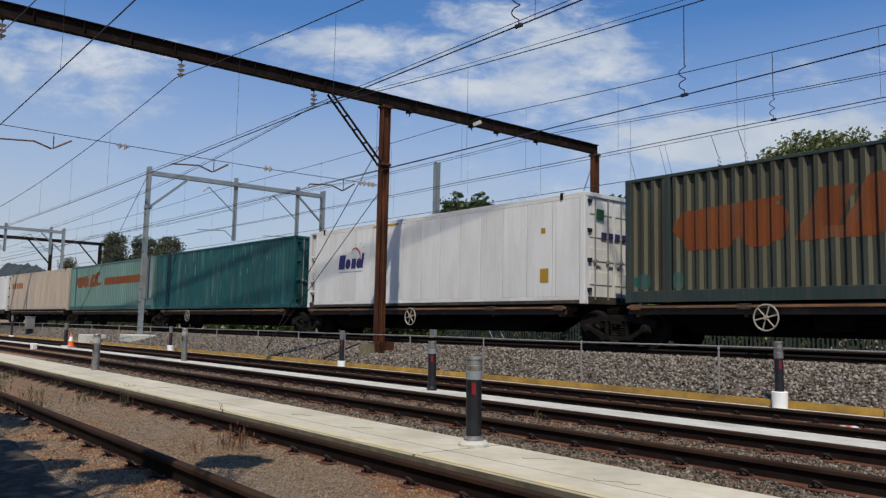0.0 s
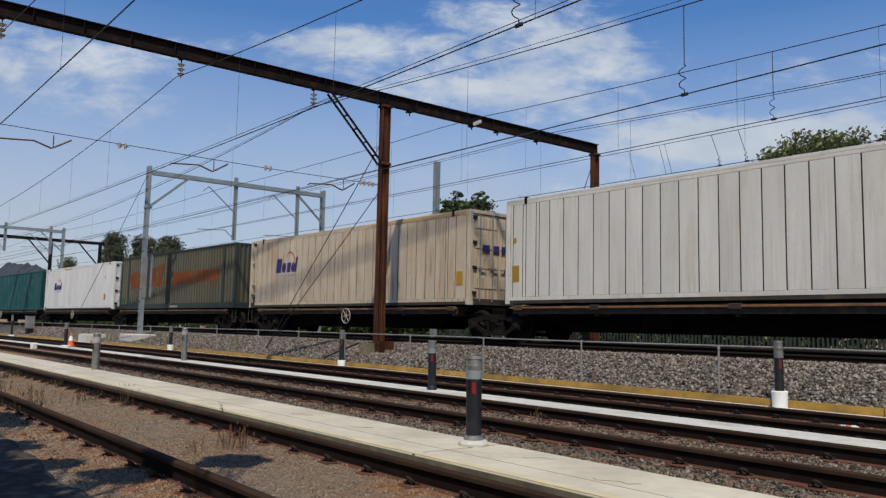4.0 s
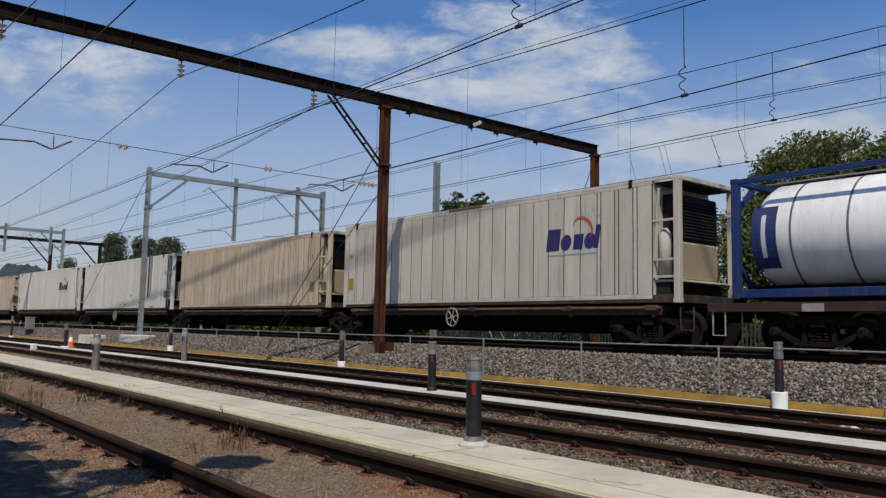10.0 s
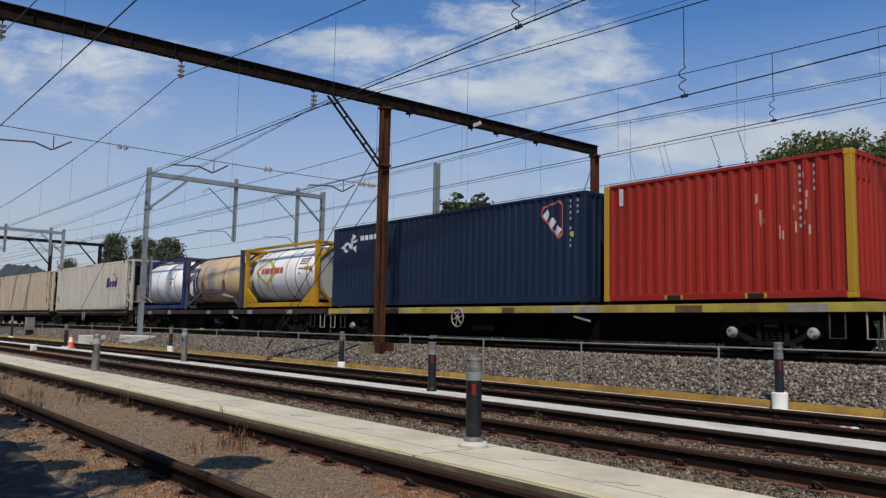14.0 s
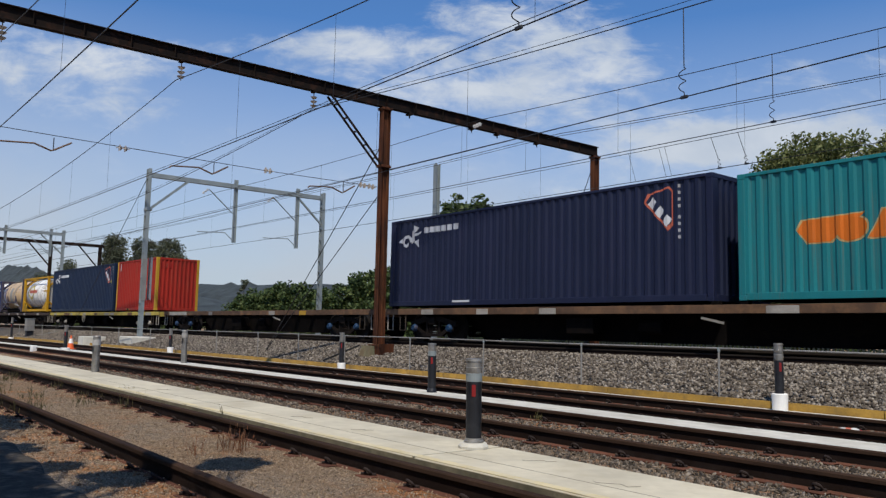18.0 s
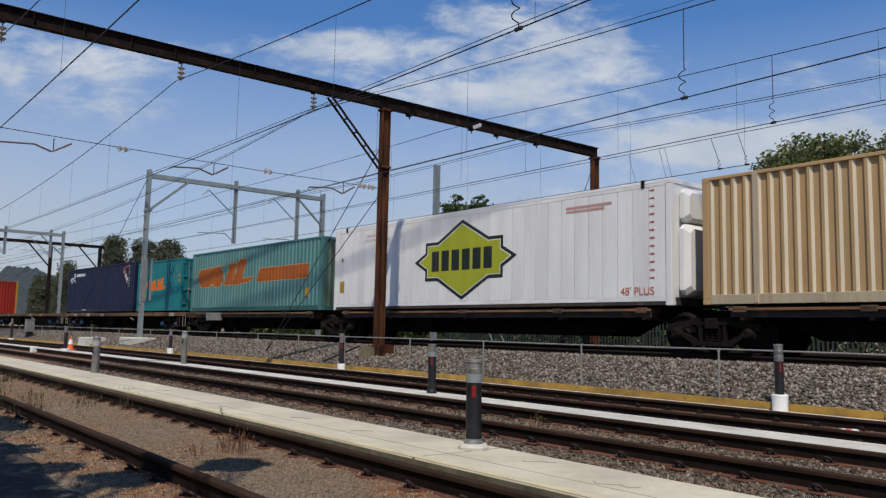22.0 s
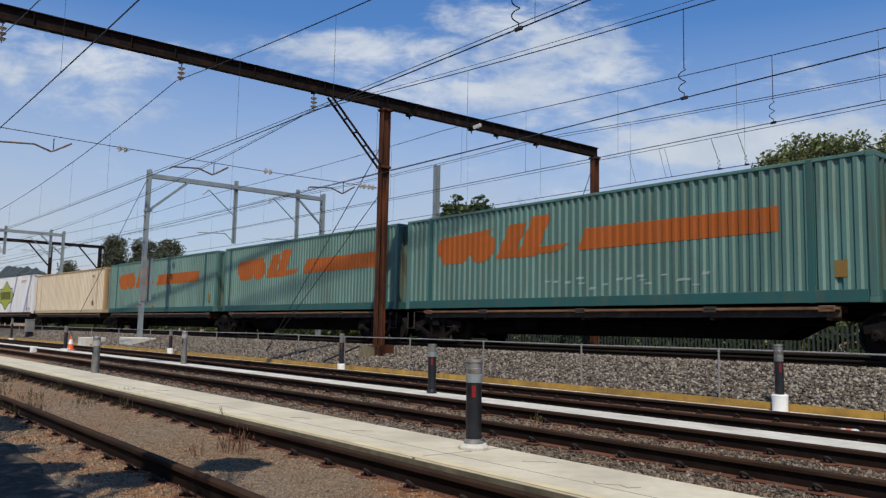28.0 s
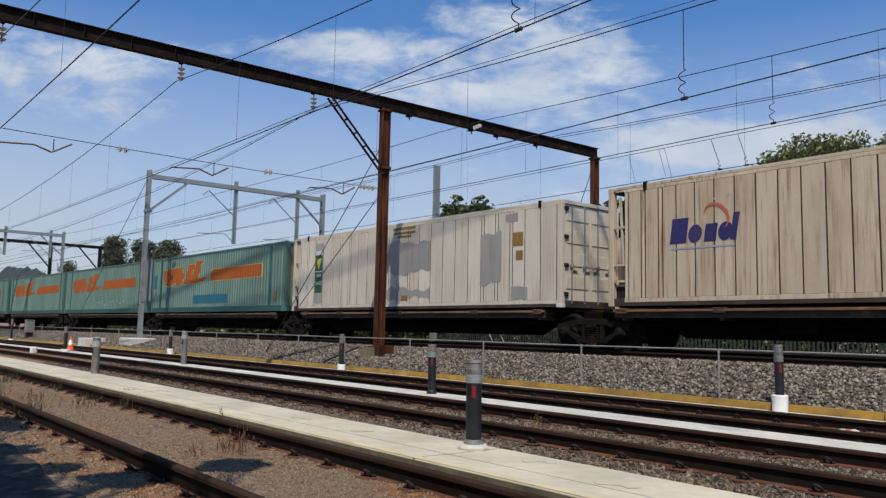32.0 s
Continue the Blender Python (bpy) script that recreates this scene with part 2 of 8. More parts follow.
M_INSUL = surface("brown_insulator", (0.42, 0.36, 0.30), 0.3, var=0.1)
M_INSUL_W = surface("pale_insulator", (0.55, 0.54, 0.52), 0.35, var=0.1)
M_COPPER = surface("tarnished_arm", (0.16, 0.1, 0.07), 0.6, 0.4, var=0.2)
M_BOLLARD = surface("bollard_sleeve", (0.011, 0.012, 0.016), 0.55, var=0.3, scale=5, stain=(0.05, 0.052, 0.056), amount=0.4)
M_BOLLARD_TOP = surface("bollard_steel", (0.30, 0.29, 0.27), 0.45, 0.6, var=0.3, scale=6, stain=(0.12, 0.1, 0.08), amount=0.6)
M_RED_REFL = surface("red_reflector", (0.22, 0.012, 0.012), 0.4, var=0.15)
M_WHITE = surface("white_paint", (0.78, 0.77, 0.74), 0.6, var=0.08, scale=3, stain=(0.5, 0.48, 0.43), amount=0.4)
M_CONE = surface("orange_plastic", (0.75, 0.13, 0.03), 0.5, var=0.1)
M_PLINTH = surface("grey_plinth_concrete", (0.42, 0.41, 0.39), 0.88, var=0.2, scale=2, stain=(0.2, 0.17, 0.13), amount=0.6)
M_FOOTING = surface("stained_footing", (0.17, 0.155, 0.09), 0.9, var=0.4, scale=2.5, stain=(0.10, 0.05, 0.025), amount=0.9, streak=0.3)
M_GRASS = island_surface("weeds", [(0.09, 0.10, 0.035), (0.16, 0.15, 0.06), (0.25, 0.17, 0.08)], 0.9, 0.3)
M_SCRUB = island_surface("scrub_weeds", [(0.045, 0.042, 0.02), (0.085, 0.078, 0.034), (0.14, 0.115, 0.06)], 0.9, 0.3)
M_DRY = island_surface("dry_weeds", [(0.12, 0.045, 0.022), (0.19, 0.085, 0.045), (0.25, 0.14, 0.08)], 0.9, 0.2)
M_LEAF = island_surface("leaves", [(0.02, 0.036, 0.012), (0.042, 0.068, 0.02), (0.07, 0.105, 0.032), (0.12, 0.15, 0.05)], 0.6, 0.25)
M_LEAF_OLIVE = island_surface("olive_leaves", [(0.06, 0.08, 0.026), (0.115, 0.14, 0.045), (0.17, 0.19, 0.068), (0.25, 0.25, 0.10)], 0.6, 0.35)
M_LEAF_EUC = island_surface("gum_leaves", [(0.052, 0.062, 0.036), (0.082, 0.092, 0.054), (0.118, 0.124, 0.078)], 0.8, 0.2)
M_BARK = surface("bark", (0.12, 0.10, 0.08), 0.9, var=0.3, scale=4, bump=0.6)
M_TWIG = surface("bare_twig", (0.26, 0.23, 0.2), 0.9, var=0.2, scale=4)
M_HILL = surface("wooded_hill", (0.042, 0.054, 0.058), 1.0, var=0.5, scale=0.05, grain=0.35, bump=0)
M_FENCE = surface("green_palisade", (0.034, 0.046, 0.042), 0.8, 0.0, var=0.2, scale=3)
# train
M_UNDER = surface("wagon_underframe", (0.006, 0.005, 0.0048), 0.95, var=0.4, scale=2, stain=(0.018, 0.011, 0.008), amount=0.5, spec=0.05)
M_BOGIE = surface("bogie_casting", (0.013, 0.010, 0.0088), 0.9, var=0.35, scale=3, stain=(0.035, 0.025, 0.018), amount=0.5, spec=0.1)
M_WHEEL = surface("wheel_steel", (0.012, 0.010, 0.009), 0.85, 0.0, var=0.3, scale=3, spec=0.15)
M_SILL_BROWN = surface("rusty_sill", (0.11, 0.06, 0.033), 0.8, var=0.5, scale=1.0, stain=(0.24, 0.125, 0.055), amount=0.8)
M_LIP = surface("orange_rust_lip", (0.24, 0.115, 0.05), 0.85, var=0.4, scale=1.2, stain=(0.06, 0.035, 0.022), amount=0.9)
M_SILL_YELLOW = surface("dirty_yellow_sill", (0.46, 0.35, 0.06), 0.7, var=0.3, scale=1.0, stain=(0.10, 0.08, 0.05), amount=0.8)
M_SILL_DARK = surface("sooty_brown_sill", (0.04, 0.024, 0.016), 0.85, var=0.4, scale=1.0, stain=(0.09, 0.05, 0.03), amount=0.6)
M_SILL_GREY = surface("grimy_sill", (0.04, 0.032, 0.027), 0.85, var=0.4, scale=1.2, stain=(0.18, 0.11, 0.05), amount=0.5)
M_HANDWHEEL = surface("cream_wheel_paint", (0.36, 0.32, 0.25), 0.6, var=0.2, scale=5)
M_PLATE = surface("bleached_plate", (0.33, 0.30, 0.26), 0.7, var=0.3, scale=3)
M_DARK = surface("dark_recess", (0.012, 0.012, 0.012), 0.9, var=0.3, scale=4)
M_BAND = surface("dull_steel_band", (0.16, 0.155, 0.145), 0.6, 0.3, var=0.3, scale=6)
M_GRIT_BAR = surface("faded_marking", (0.30, 0.29, 0.27), 0.7, var=0.2, scale=6)


# ---------------------------------------------------------------- mesh tools
class Mesh:
    """Collects boxes, bars and sheets that become one mesh."""

    def __init__(self):
        self.v, self.f = [], []

    def add(self, vs, fs):
        n = len(self.v)
        self.v += [tuple(p) for p in vs]
        self.f += [tuple(i + n for i in f) for f in fs]
        return self

    def box(self, x0, x1, y0, y1, z0, z1):
        return self.add([(x, y, z) for x in (x0, x1) for y in (y0, y1) for z in (z0, z1)],
                        [(0, 1, 3, 2), (4, 6, 7, 5), (0, 4, 5, 1), (2, 3, 7, 6), (0, 2, 6, 4), (1, 5, 7, 3)])

    def chip(self, x0, x1, y0, y1, z0, z1, c=0.01):
        """A box whose long edges are chamfered."""
        c = min(c, (x1 - x0) / 3, (y1 - y0) / 3, (z1 - z0) / 3)
        ring = [(y0 + c, z0), (y1 - c, z0), (y1, z0 + c), (y1, z1 - c), (y1 - c, z1), (y0 + c, z1), (y0, z1 - c), (y0, z0 + c)]
        vs, fs = [], []
        for x, k in ((x0, c), (x0 + c, 0), (x1 - c, 0), (x1, c)):
            cy, cz = (y0 + y1) / 2, (z0 + z1) / 2
            vs += [(x, y + (k if y < cy else -k), z + (k if z < cz else -k)) for y, z in ring]
        for s in range(3):
            fs += [(s * 8 + i, s * 8 + (i + 1) % 8, s * 8 + 8 + (i + 1) % 8, s * 8 + 8 + i) for i in range(8)]
        fs += [tuple(range(7, -1, -1)), tuple(range(24, 32))]
        return self.add(vs, fs)

    def bar(self, a, b, r, n=8, r2=None, caps=True):
        a, b = Vector(a), Vector(b)
        d = (b - a).normalized()
        u = d.orthogonal().normalized()
        w = d.cross(u)
        vs = []
        for p, rr in ((a, r), (b, r if r2 is None else r2)):
            vs += [p + (u * math.cos(6.28318 * i / n) + w * math.sin(6.28318 * i / n)) * rr for i in range(n)]
        fs = [(i, (i + 1) % n, n + (i + 1) % n, n + i) for i in range(n)]
        if caps:
            fs += [tuple(range(n - 1, -1, -1)), tuple(range(n, 2 * n))]
        return self.add(vs, fs)

    def beam(self, a, b, wide, high, up=(0, 0, 1)):
        a, b = Vector(a), Vector(b)
        d = (b - a).normalized()
        s = d.cross(Vector(up)).normalized() * wide / 2
        h = s.cross(d).normalized() * high / 2
        vs = [p + q for p in (a, b) for q in (-s - h, s - h, s + h, -s + h)]
        return self.add(vs, [(0, 1, 5, 4), (1, 2, 6, 5), (2, 3, 7, 6), (3, 0, 4, 7), (3, 2, 1, 0), (4, 5, 6, 7)])

    def tube(self, pts, r, n=6):
        """A bent round bar through the points."""
        pts = [Vector(p) for p in pts]
        vs, fs = [], []
        for i, p in enumerate(pts):
            d = (pts[min(i + 1, len(pts) - 1)] - pts[max(i - 1, 0)]).normalized()
            u = d.cross(Vector((0.123, 0.456, 0.88))).normalized()
            w = d.cross(u)
            vs += [p + (u * math.cos(6.28318 * j / n) + w * math.sin(6.28318 * j / n)) * r for j in range(n)]
        for i in range(len(pts) - 1):
            fs += [(i * n + j, i * n + (j + 1) % n, i * n + n + (j + 1) % n, i * n + n + j) for j in range(n)]
        fs += [tuple(range(n - 1, -1, -1)), tuple(range(len(vs) - n, len(vs)))]
        return self.add(vs, fs)

    def lathe(self, rings, n=16, at=(0, 0, 0), axis="z"):
        """Rings of (height, radius) turned round an axis."""
        vs, fs = [], []
        for h, r in rings:
            for j in range(n):
                c, s = math.cos(6.28318 * j / n) * r, math.sin(6.28318 * j / n) * r
                p = {"z": (c, s, h), "x": (h, c, s), "y": (s, h, c)}[axis]
                vs.append((p[0] + at[0], p[1] + at[1], p[2] + at[2]))
        for i in range(len(rings) - 1):
            fs += [(i * n + j, i * n + (j + 1) % n, i * n + n + (j + 1) % n, i * n + n + j) for j in range(n)]
        fs += [tuple(range(n - 1, -1, -1)), tuple(range(len(vs) - n, len(vs)))]
        return self.add(vs, fs)

    def ring(self, at, r, thick, axis="y", n=28, m=6):
        vs, fs = [], []
        for i in range(n):
            a = 6.28318 * i / n
            for j in range(m):
                b = 6.28318 * j / m
                q, h = r + thick * math.cos(b), thick * math.sin(b)
                c, s = q * math.cos(a), q * math.sin(a)
                p = {"z": (c, s, h), "x": (h, c, s), "y": (s, h, c)}[axis]
                vs.append((p[0] + at[0], p[1] + at[1], p[2] + at[2]))
                fs.append((i * m + j, i * m + (j + 1) % m, ((i + 1) % n) * m + (j + 1) % m, ((i + 1) % n) * m + j))
        return self.add(vs, fs)

    def loft(self, xs, section, closed=True, bent=True):
        """A cross-section (y, z) drawn along the railway."""
        n = len(section)
        vs = [(x, y + (bend(x) if bent else 0), z) for x in xs for y, z in section]
        k = n if closed else n - 1
        fs = [(i * n + j, i * n + (j + 1) % n, i * n + n + (j + 1) % n, i * n + n + j) for i in range(len(xs) - 1) for j in range(k)]
        if closed:
            fs += [tuple(range(n - 1, -1, -1)), tuple(range(len(vs) - n, len(vs)))]
        return self.add(vs, fs)

    def data(self, name, mt, smooth=False):
        me = bpy.data.meshes.new(name)
        me.from_pydata(self.v, [], self.f)
        bm = bmesh.new()
        bm.from_mesh(me)
        bmesh.ops.recalc_face_normals(bm, faces=bm.faces)
        bm.to_mesh(me)
        bm.free()
        me.materials.append(mt)
        if smooth:
            for p in me.polygons:
                p.use_smooth = True
        return me


def part(name, m, mt, parent, label="", at=None, smooth=False):
    """One mesh object under a thing or a part; m is a Mesh or mesh data to share."""
    ob = new(name, m.data(name, mt, smooth) if isinstance(m, Mesh) else m)
    ob.parent = parent
    if at is not None:
        ob.matrix_basis = at
    return tagged(ob, label)


def thing(name, label, category, at=None, group="", kind=""):
    ob = new(name)
    ob.empty_display_size = 0.2
    if at is not None:
        ob.matrix_basis = at
    return tagged(ob, label, category, group, kind)


def solid(name, m, mt, label="", category="", group="", kind="", at=None, smooth=False):
    ob = new(name, m.data(name, mt, smooth))
    if at is not None:
        ob.matrix_basis = at
    return tagged(ob, label, category, group, kind)


def crowd(name, proto_v, proto_f, mats, mt):
    """Many small copies of one shape, joined: mats is an array of 4x4 matrices."""
    pv = np.asarray(proto_v, float)
    nv, nf, k = len(pv), len(proto_f), len(proto_f[0])
    mats = np.asarray(mats, float)
    V = np.einsum("mij,vj->mvi", mats[:, :3, :3], pv) + mats[:, None, :3, 3]
    F = np.asarray(proto_f)[None] + (np.arange(len(mats)) * nv)[:, None, None]
    me = bpy.data.meshes.new(name)
    me.vertices.add(len(mats) * nv)
    me.vertices.foreach_set("co", V.reshape(-1))
    me.loops.add(len(mats) * nf * k)
    me.loops.foreach_set("vertex_index", F.reshape(-1).astype(np.int32))
    me.polygons.add(len(mats) * nf)
    me.polygons.foreach_set("loop_start", np.arange(0, len(mats) * nf * k, k, dtype=np.int32))
    me.update(calc_edges=True)
    me.materials.append(mt)
    return me


def turns(rng, n):
    """n random rotations."""
    q = rng.normal(size=(n, 4))
    q /= np.linalg.norm(q, axis=1)[:, None]
    w, x, y, z = q.T
    return np.stack([1 - 2 * (y * y + z * z), 2 * (x * y - z * w), 2 * (x * z + y * w),
                     2 * (x * y + z * w), 1 - 2 * (x * x + z * z), 2 * (y * z - x * w),
                     2 * (x * z - y * w), 2 * (y * z + x * w), 1 - 2 * (x * x + y * y)], 1).reshape(n, 3, 3)


def scatter(rng, pos, size, flat=(1, 1, 1)):
    n = len(pos)
    m = np.zeros((n, 4, 4))
    sc = size[:, None] * (1 + rng.uniform(-0.3, 0.3, (n, 3))) * np.array(flat)
    m[:, :3, :3] = turns(rng, n) * sc[:, None, :]
    m[:, :3, 3] = pos
    m[:, 3, 3] = 1
    return m


bendv = np.vectorize(bend)
ROCK_V = [(-0.55, -0.4, -0.3), (0.5, -0.5, -0.25), (0.6, 0.35, -0.35), (-0.4, 0.5, -0.3), (-0.35, -0.3, 0.35), (0.4, -0.2, 0.42), (0.25, 0.42, 0.3), (-0.5, 0.2, 0.25)]
ROCK_F = [(3, 2, 1, 0), (4, 5, 6, 7), (0, 1, 5, 4), (1, 2, 6, 5), (2, 3, 7, 6), (3, 0, 4, 7)]

# ---------------------------------------------------------------- ground and tracks
ALONG = [-420, -300, -220, -160] + [-120 + 3 * i for i in range(0, 51)] + [40, 60, 100, 160, 260, 400]


def make_ground():
    m = Mesh()
    xs = [-4000, -2000, -900] + ALONG + [900, 2000, 4000]
    sec = [(-4000, -0.3), (-900, -0.1), (-60, 0.02), (-6, 0.03), (1.0, 0.045), (2.1, 0.045), (3.9, 0.04), (5.0, 0.045), (7.8, 0.05), (9.0, 0.01), (12.0, 0.0), (12.6, 0.05), (24.0, 0.12), (60, 0.1), (900, -0.1), (4000, -0.3)]
    m.loft(xs, sec, closed=False)
    solid("ground", m, M_GROUND, "dry brown earth and grit of the rail yard", "ground", kind="structure")
    # raised ballast bed of the main lines
    m = Mesh()
    m.loft(ALONG, [(12.13, 0.10), (12.2, 0.22), (13.3, 0.49), (14.4, MAIN - 0.15), (22.9, MAIN - 0.14), (24.2, 0.3), (24.6, 0.06)], closed=False)
    solid("ballast_bed", m, M_STONE_BED, "raised grey stone bed of the main line", "ballast", kind="structure")


def make_footpath():
    """Old asphalt path beside the yard, with a crumbled edge."""
    rng = random.Random(4)
    m = Mesh()
    xs = [-40 + 0.25 * i for i in range(240)]
    edge = [1.60 + 0.05 * math.sin(1.3 * x) + 0.03 * math.sin(4.1 * x + 1) + rng.uniform(-0.025, 0.025) for x in xs]
    vs = []
    for x, e in zip(xs, edge):
        b = bend(x)
        vs += [(x, -2.2 + b, 0.062), (x, e - 0.05 + b, 0.068), (x, e + b, 0.056), (x, e + 0.02 + b, 0.02)]
    m.add(vs, [(4 * i + j, 4 * i + 4 + j, 4 * i + 5 + j, 4 * i + 1 + j) for i in range(len(xs) - 1) for j in range(3)])
    solid("footpath", m, M_ASPHALT, "old grey asphalt path with a crumbled edge", "path", kind="structure")


def rail_mesh(y, top, xs):
    h = 0.17
    m = Mesh()
    w = [(-0.07, 0), (0.07, 0), (0.07, 0.012), (0.012, 0.03), (0.012, h - 0.045), (0.036, h - 0.035), (0.036, h - 0.008), (0.026, h), (-0.026, h), (-0.036, h - 0.008), (-0.036, h - 0.035), (-0.012, h - 0.045), (-0.012, 0.03), (-0.07, 0.012)]
    return m.loft(xs, [(y + a, top - h + b) for a, b in w])


RX = [-420, -300, -220, -160] + [-120 + 4 * i for i in range(0, 33)] + [15, 30, 60, 120, 260, 400]


def make_track(name, y0, y1, top, bright, label, sleepers, sleeper_z, mt_top=None):
    t = thing(name, label, "railway track", kind="structure")
    h0 = 0.17
    for y in (y0, y1):
        r = part("rail", rail_mesh(y, top, RX), M_RAIL, t)
        m = Mesh().loft(RX, [(y - 0.0375, top - 0.034), (y - 0.0375, top - 0.007), (y - 0.028, top + 0.002), (y + 0.028, top + 0.002), (y + 0.0375, top - 0.007), (y + 0.0375, top - 0.034)])
        for s in (-1, 1):
            f = Mesh().loft(RX, [(y + s * 0.074, top - h0), (y + s * 0.03, top - h0 + 0.027), (y + s * 0.03, top - h0 + 0.031), (y + s * 0.076, top - h0 + 0.016)])
            part("rail_foot", f, M_RAIL_FOOT, r, "brown rusted rail foot")
        part("rail_head", m, M_RAIL_BRIGHT if bright else M_RAIL_TOP, r, "worn running surface")
    mid = (y0 + y1) / 2
    one = Mesh().chip(-0.12, 0.12, -1.22, 1.22, -0.16, 0.0, 0.02).data("sleeper", M_SLEEPER)
    rng = random.Random(name)
    for x in sleepers:
        part("sleeper", one, None, t, at=pose(x + rng.uniform(-0.03, 0.03), mid + bend(x), sleeper_z + rng.uniform(-0.012, 0.004), 0, rng.uniform(-0.8, 0.8), heading(x) + rng.uniform(-1, 1)))
    coil = Mesh()
    ring = [radians(20 * k) for k in range(-5, 17)]
    coil.tube([(-0.05, 0.0, 0.012)] + [(0.034 * math.cos(a), 0.05 + 0.026 * math.sin(a), 0.034 + 0.024 * math.sin(a)) for a in ring] + [(0.05, 0.085, 0.014)], 0.0115, 6)
    coil = coil.data("rail_clip", M_CLIP)
    seat = Mesh().chip(-0.085, 0.085, 0.0, 0.12, 0.0, 0.016, 0.005).data("base_plate", M_RAIL_FOOT)
    for x in sleepers:
        if x < -26 or sleeper_z > 0.4:
            continue
        for y in (y0, y1):
            for s in (0, 180):
                place = pose(x + rng.uniform(-0.02, 0.02), y + (0.065 if s == 0 else -0.065) + bend(x), top - 0.145, 0, 0, s + rng.uniform(-10, 10))
                part("rail_clip", coil, None, t, at=place)
                part("base_plate", seat, None, t, at=place @ pose(0, 0, -0.014))
    return t


SL = [0.62 * i for i in range(-55, 3)]
make_ground()
make_footpath()
make_track("track_1", 2.28, 3.79, YARD + 0.01, False, "rusty little-used yard track in dry earth", SL, -0.01)
make_track("track_2", 6.32, 7.83, YARD + 0.03, False, "rusty yard track between two concrete walkways", SL, 0.045)
make_track("track_3", 9.86, 11.37, YARD - 0.02, False, "rusty yard track beside the yellow board", SL, 0.0)
make_track("track_4", TRAIN_Y - 0.755, TRAIN_Y + 0.755, MAIN, True, "main line track under the train", SL[::2], MAIN - 0.17)
make_track("track_5", TRAIN_Y + 3.245, TRAIN_Y + 4.755, MAIN, True, "second main line track behind the train", SL[::3], MAIN - 0.17)


def walkway(name, y0, y1, top, label, slab, first, gap=0.006, mt=M_CONC):
    t = thing(name, label, "walkway", kind="structure")
    xs = [first + slab * i for i in range(-18, 6)]
    for a, b in zip(xs, xs[1:]):
        cut = [a + gap] + [a + (b - a) * k / 4 for k in (1, 2, 3)] + [b - gap]
        m = Mesh().loft(cut, [(y0, top - 0.22), (y1, top - 0.22), (y1, top - 0.012), (y1 - 0.012, top), (y0 + 0.012, top), (y0, top - 0.012)])
        part("slab", m, mt, t)
    return t


w1 = walkway("walkway_1", 3.87, 4.84, WALK, "pale concrete walkway with a worn yellow edge line", 4.9, -10.1, 0.016)
m = Mesh().loft([-90 + 1.5 * i for i in range(68)], [(3.874, WALK - 0.004), (3.95, WALK + 0.0005), (3.95, WALK + 0.003), (3.874, WALK + 0.001)])
part("edge_line", m, M_YELLOW_LINE, w1, "worn yellow edge line")
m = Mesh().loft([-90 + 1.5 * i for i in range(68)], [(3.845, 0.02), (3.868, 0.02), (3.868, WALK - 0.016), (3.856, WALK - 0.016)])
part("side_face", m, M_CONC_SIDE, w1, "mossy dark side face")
m = Mesh().loft([-90 + 1.5 * i for i in range(68)], [(4.215, WALK - 0.001), (4.223, WALK - 0.001), (4.223, WALK + 0.0015), (4.215, WALK + 0.0015)])
part("groove_line", m, M_GROOVE, w1, "thin grey groove along the slabs")
rng_c = random.Random(8)
for x, y in ((-8.2, 4.4), (-6.9, 4.35), (-4.6, 4.5), (-3.7, 4.3), (-12.6, 4.4)):
    pts = [(x, y, WALK + 0.0005)]
    for k in range(5):
        pts.append((pts[-1][0] + rng_c.uniform(0.02, 0.10), pts[-1][1] + rng_c.uniform(0.03, 0.09) * (1 if k % 3 else -0.6), WALK + 0.0005))
    part("crack", Mesh().tube([(a, b + bend(a), c) for a, b, c in pts], 0.0035, 4), M_GROOVE, w1, "fine crack")
walkway("walkway_2", 7.90, 8.62, WALK - 0.04, "narrow pale concrete walkway between yard tracks", 4.9, -7.5, 0.01, M_CONC_WHITE)
walkway("walkway_3", 11.48, 12.03, 0.12, "narrow white concrete edge beside the yellow board", 6.0, -6.0, 0.008, M_CONC_WHITE)
yb = thing("edge_board", "low yellow board holding back the ballast", "board", kind="structure")
for i in range(-19, 4):
    m = Mesh().loft([5 * i + 0.01, 5 * i + 2.5, 5 * i + 4.99], [(12.05, 0.02), (12.10, 0.02), (12.10, 0.235), (12.05, 0.235)])
    part("board", m, M_YELLOW_BOARD, yb)


# ---------------------------------------------------------------- rusty portal over the yard
def insulator(parent, a, b, mt, discs=3, r=0.06):
    a, b = Vector(a), Vector(b)
    m = Mesh().bar(a, b, 0.014, 6)
    d = (b - a)
    for i in range(discs):
        p = a + d * ((i + 0.7) / (discs + 0.4))
        m.bar(p - d.normalized() * 0.02, p + d.normalized() * 0.03, r, 12, r * 0.5)
    return part("insulator", m, mt, parent, "stacked ceramic insulator discs")


PX, PY = -19.8, 13.28


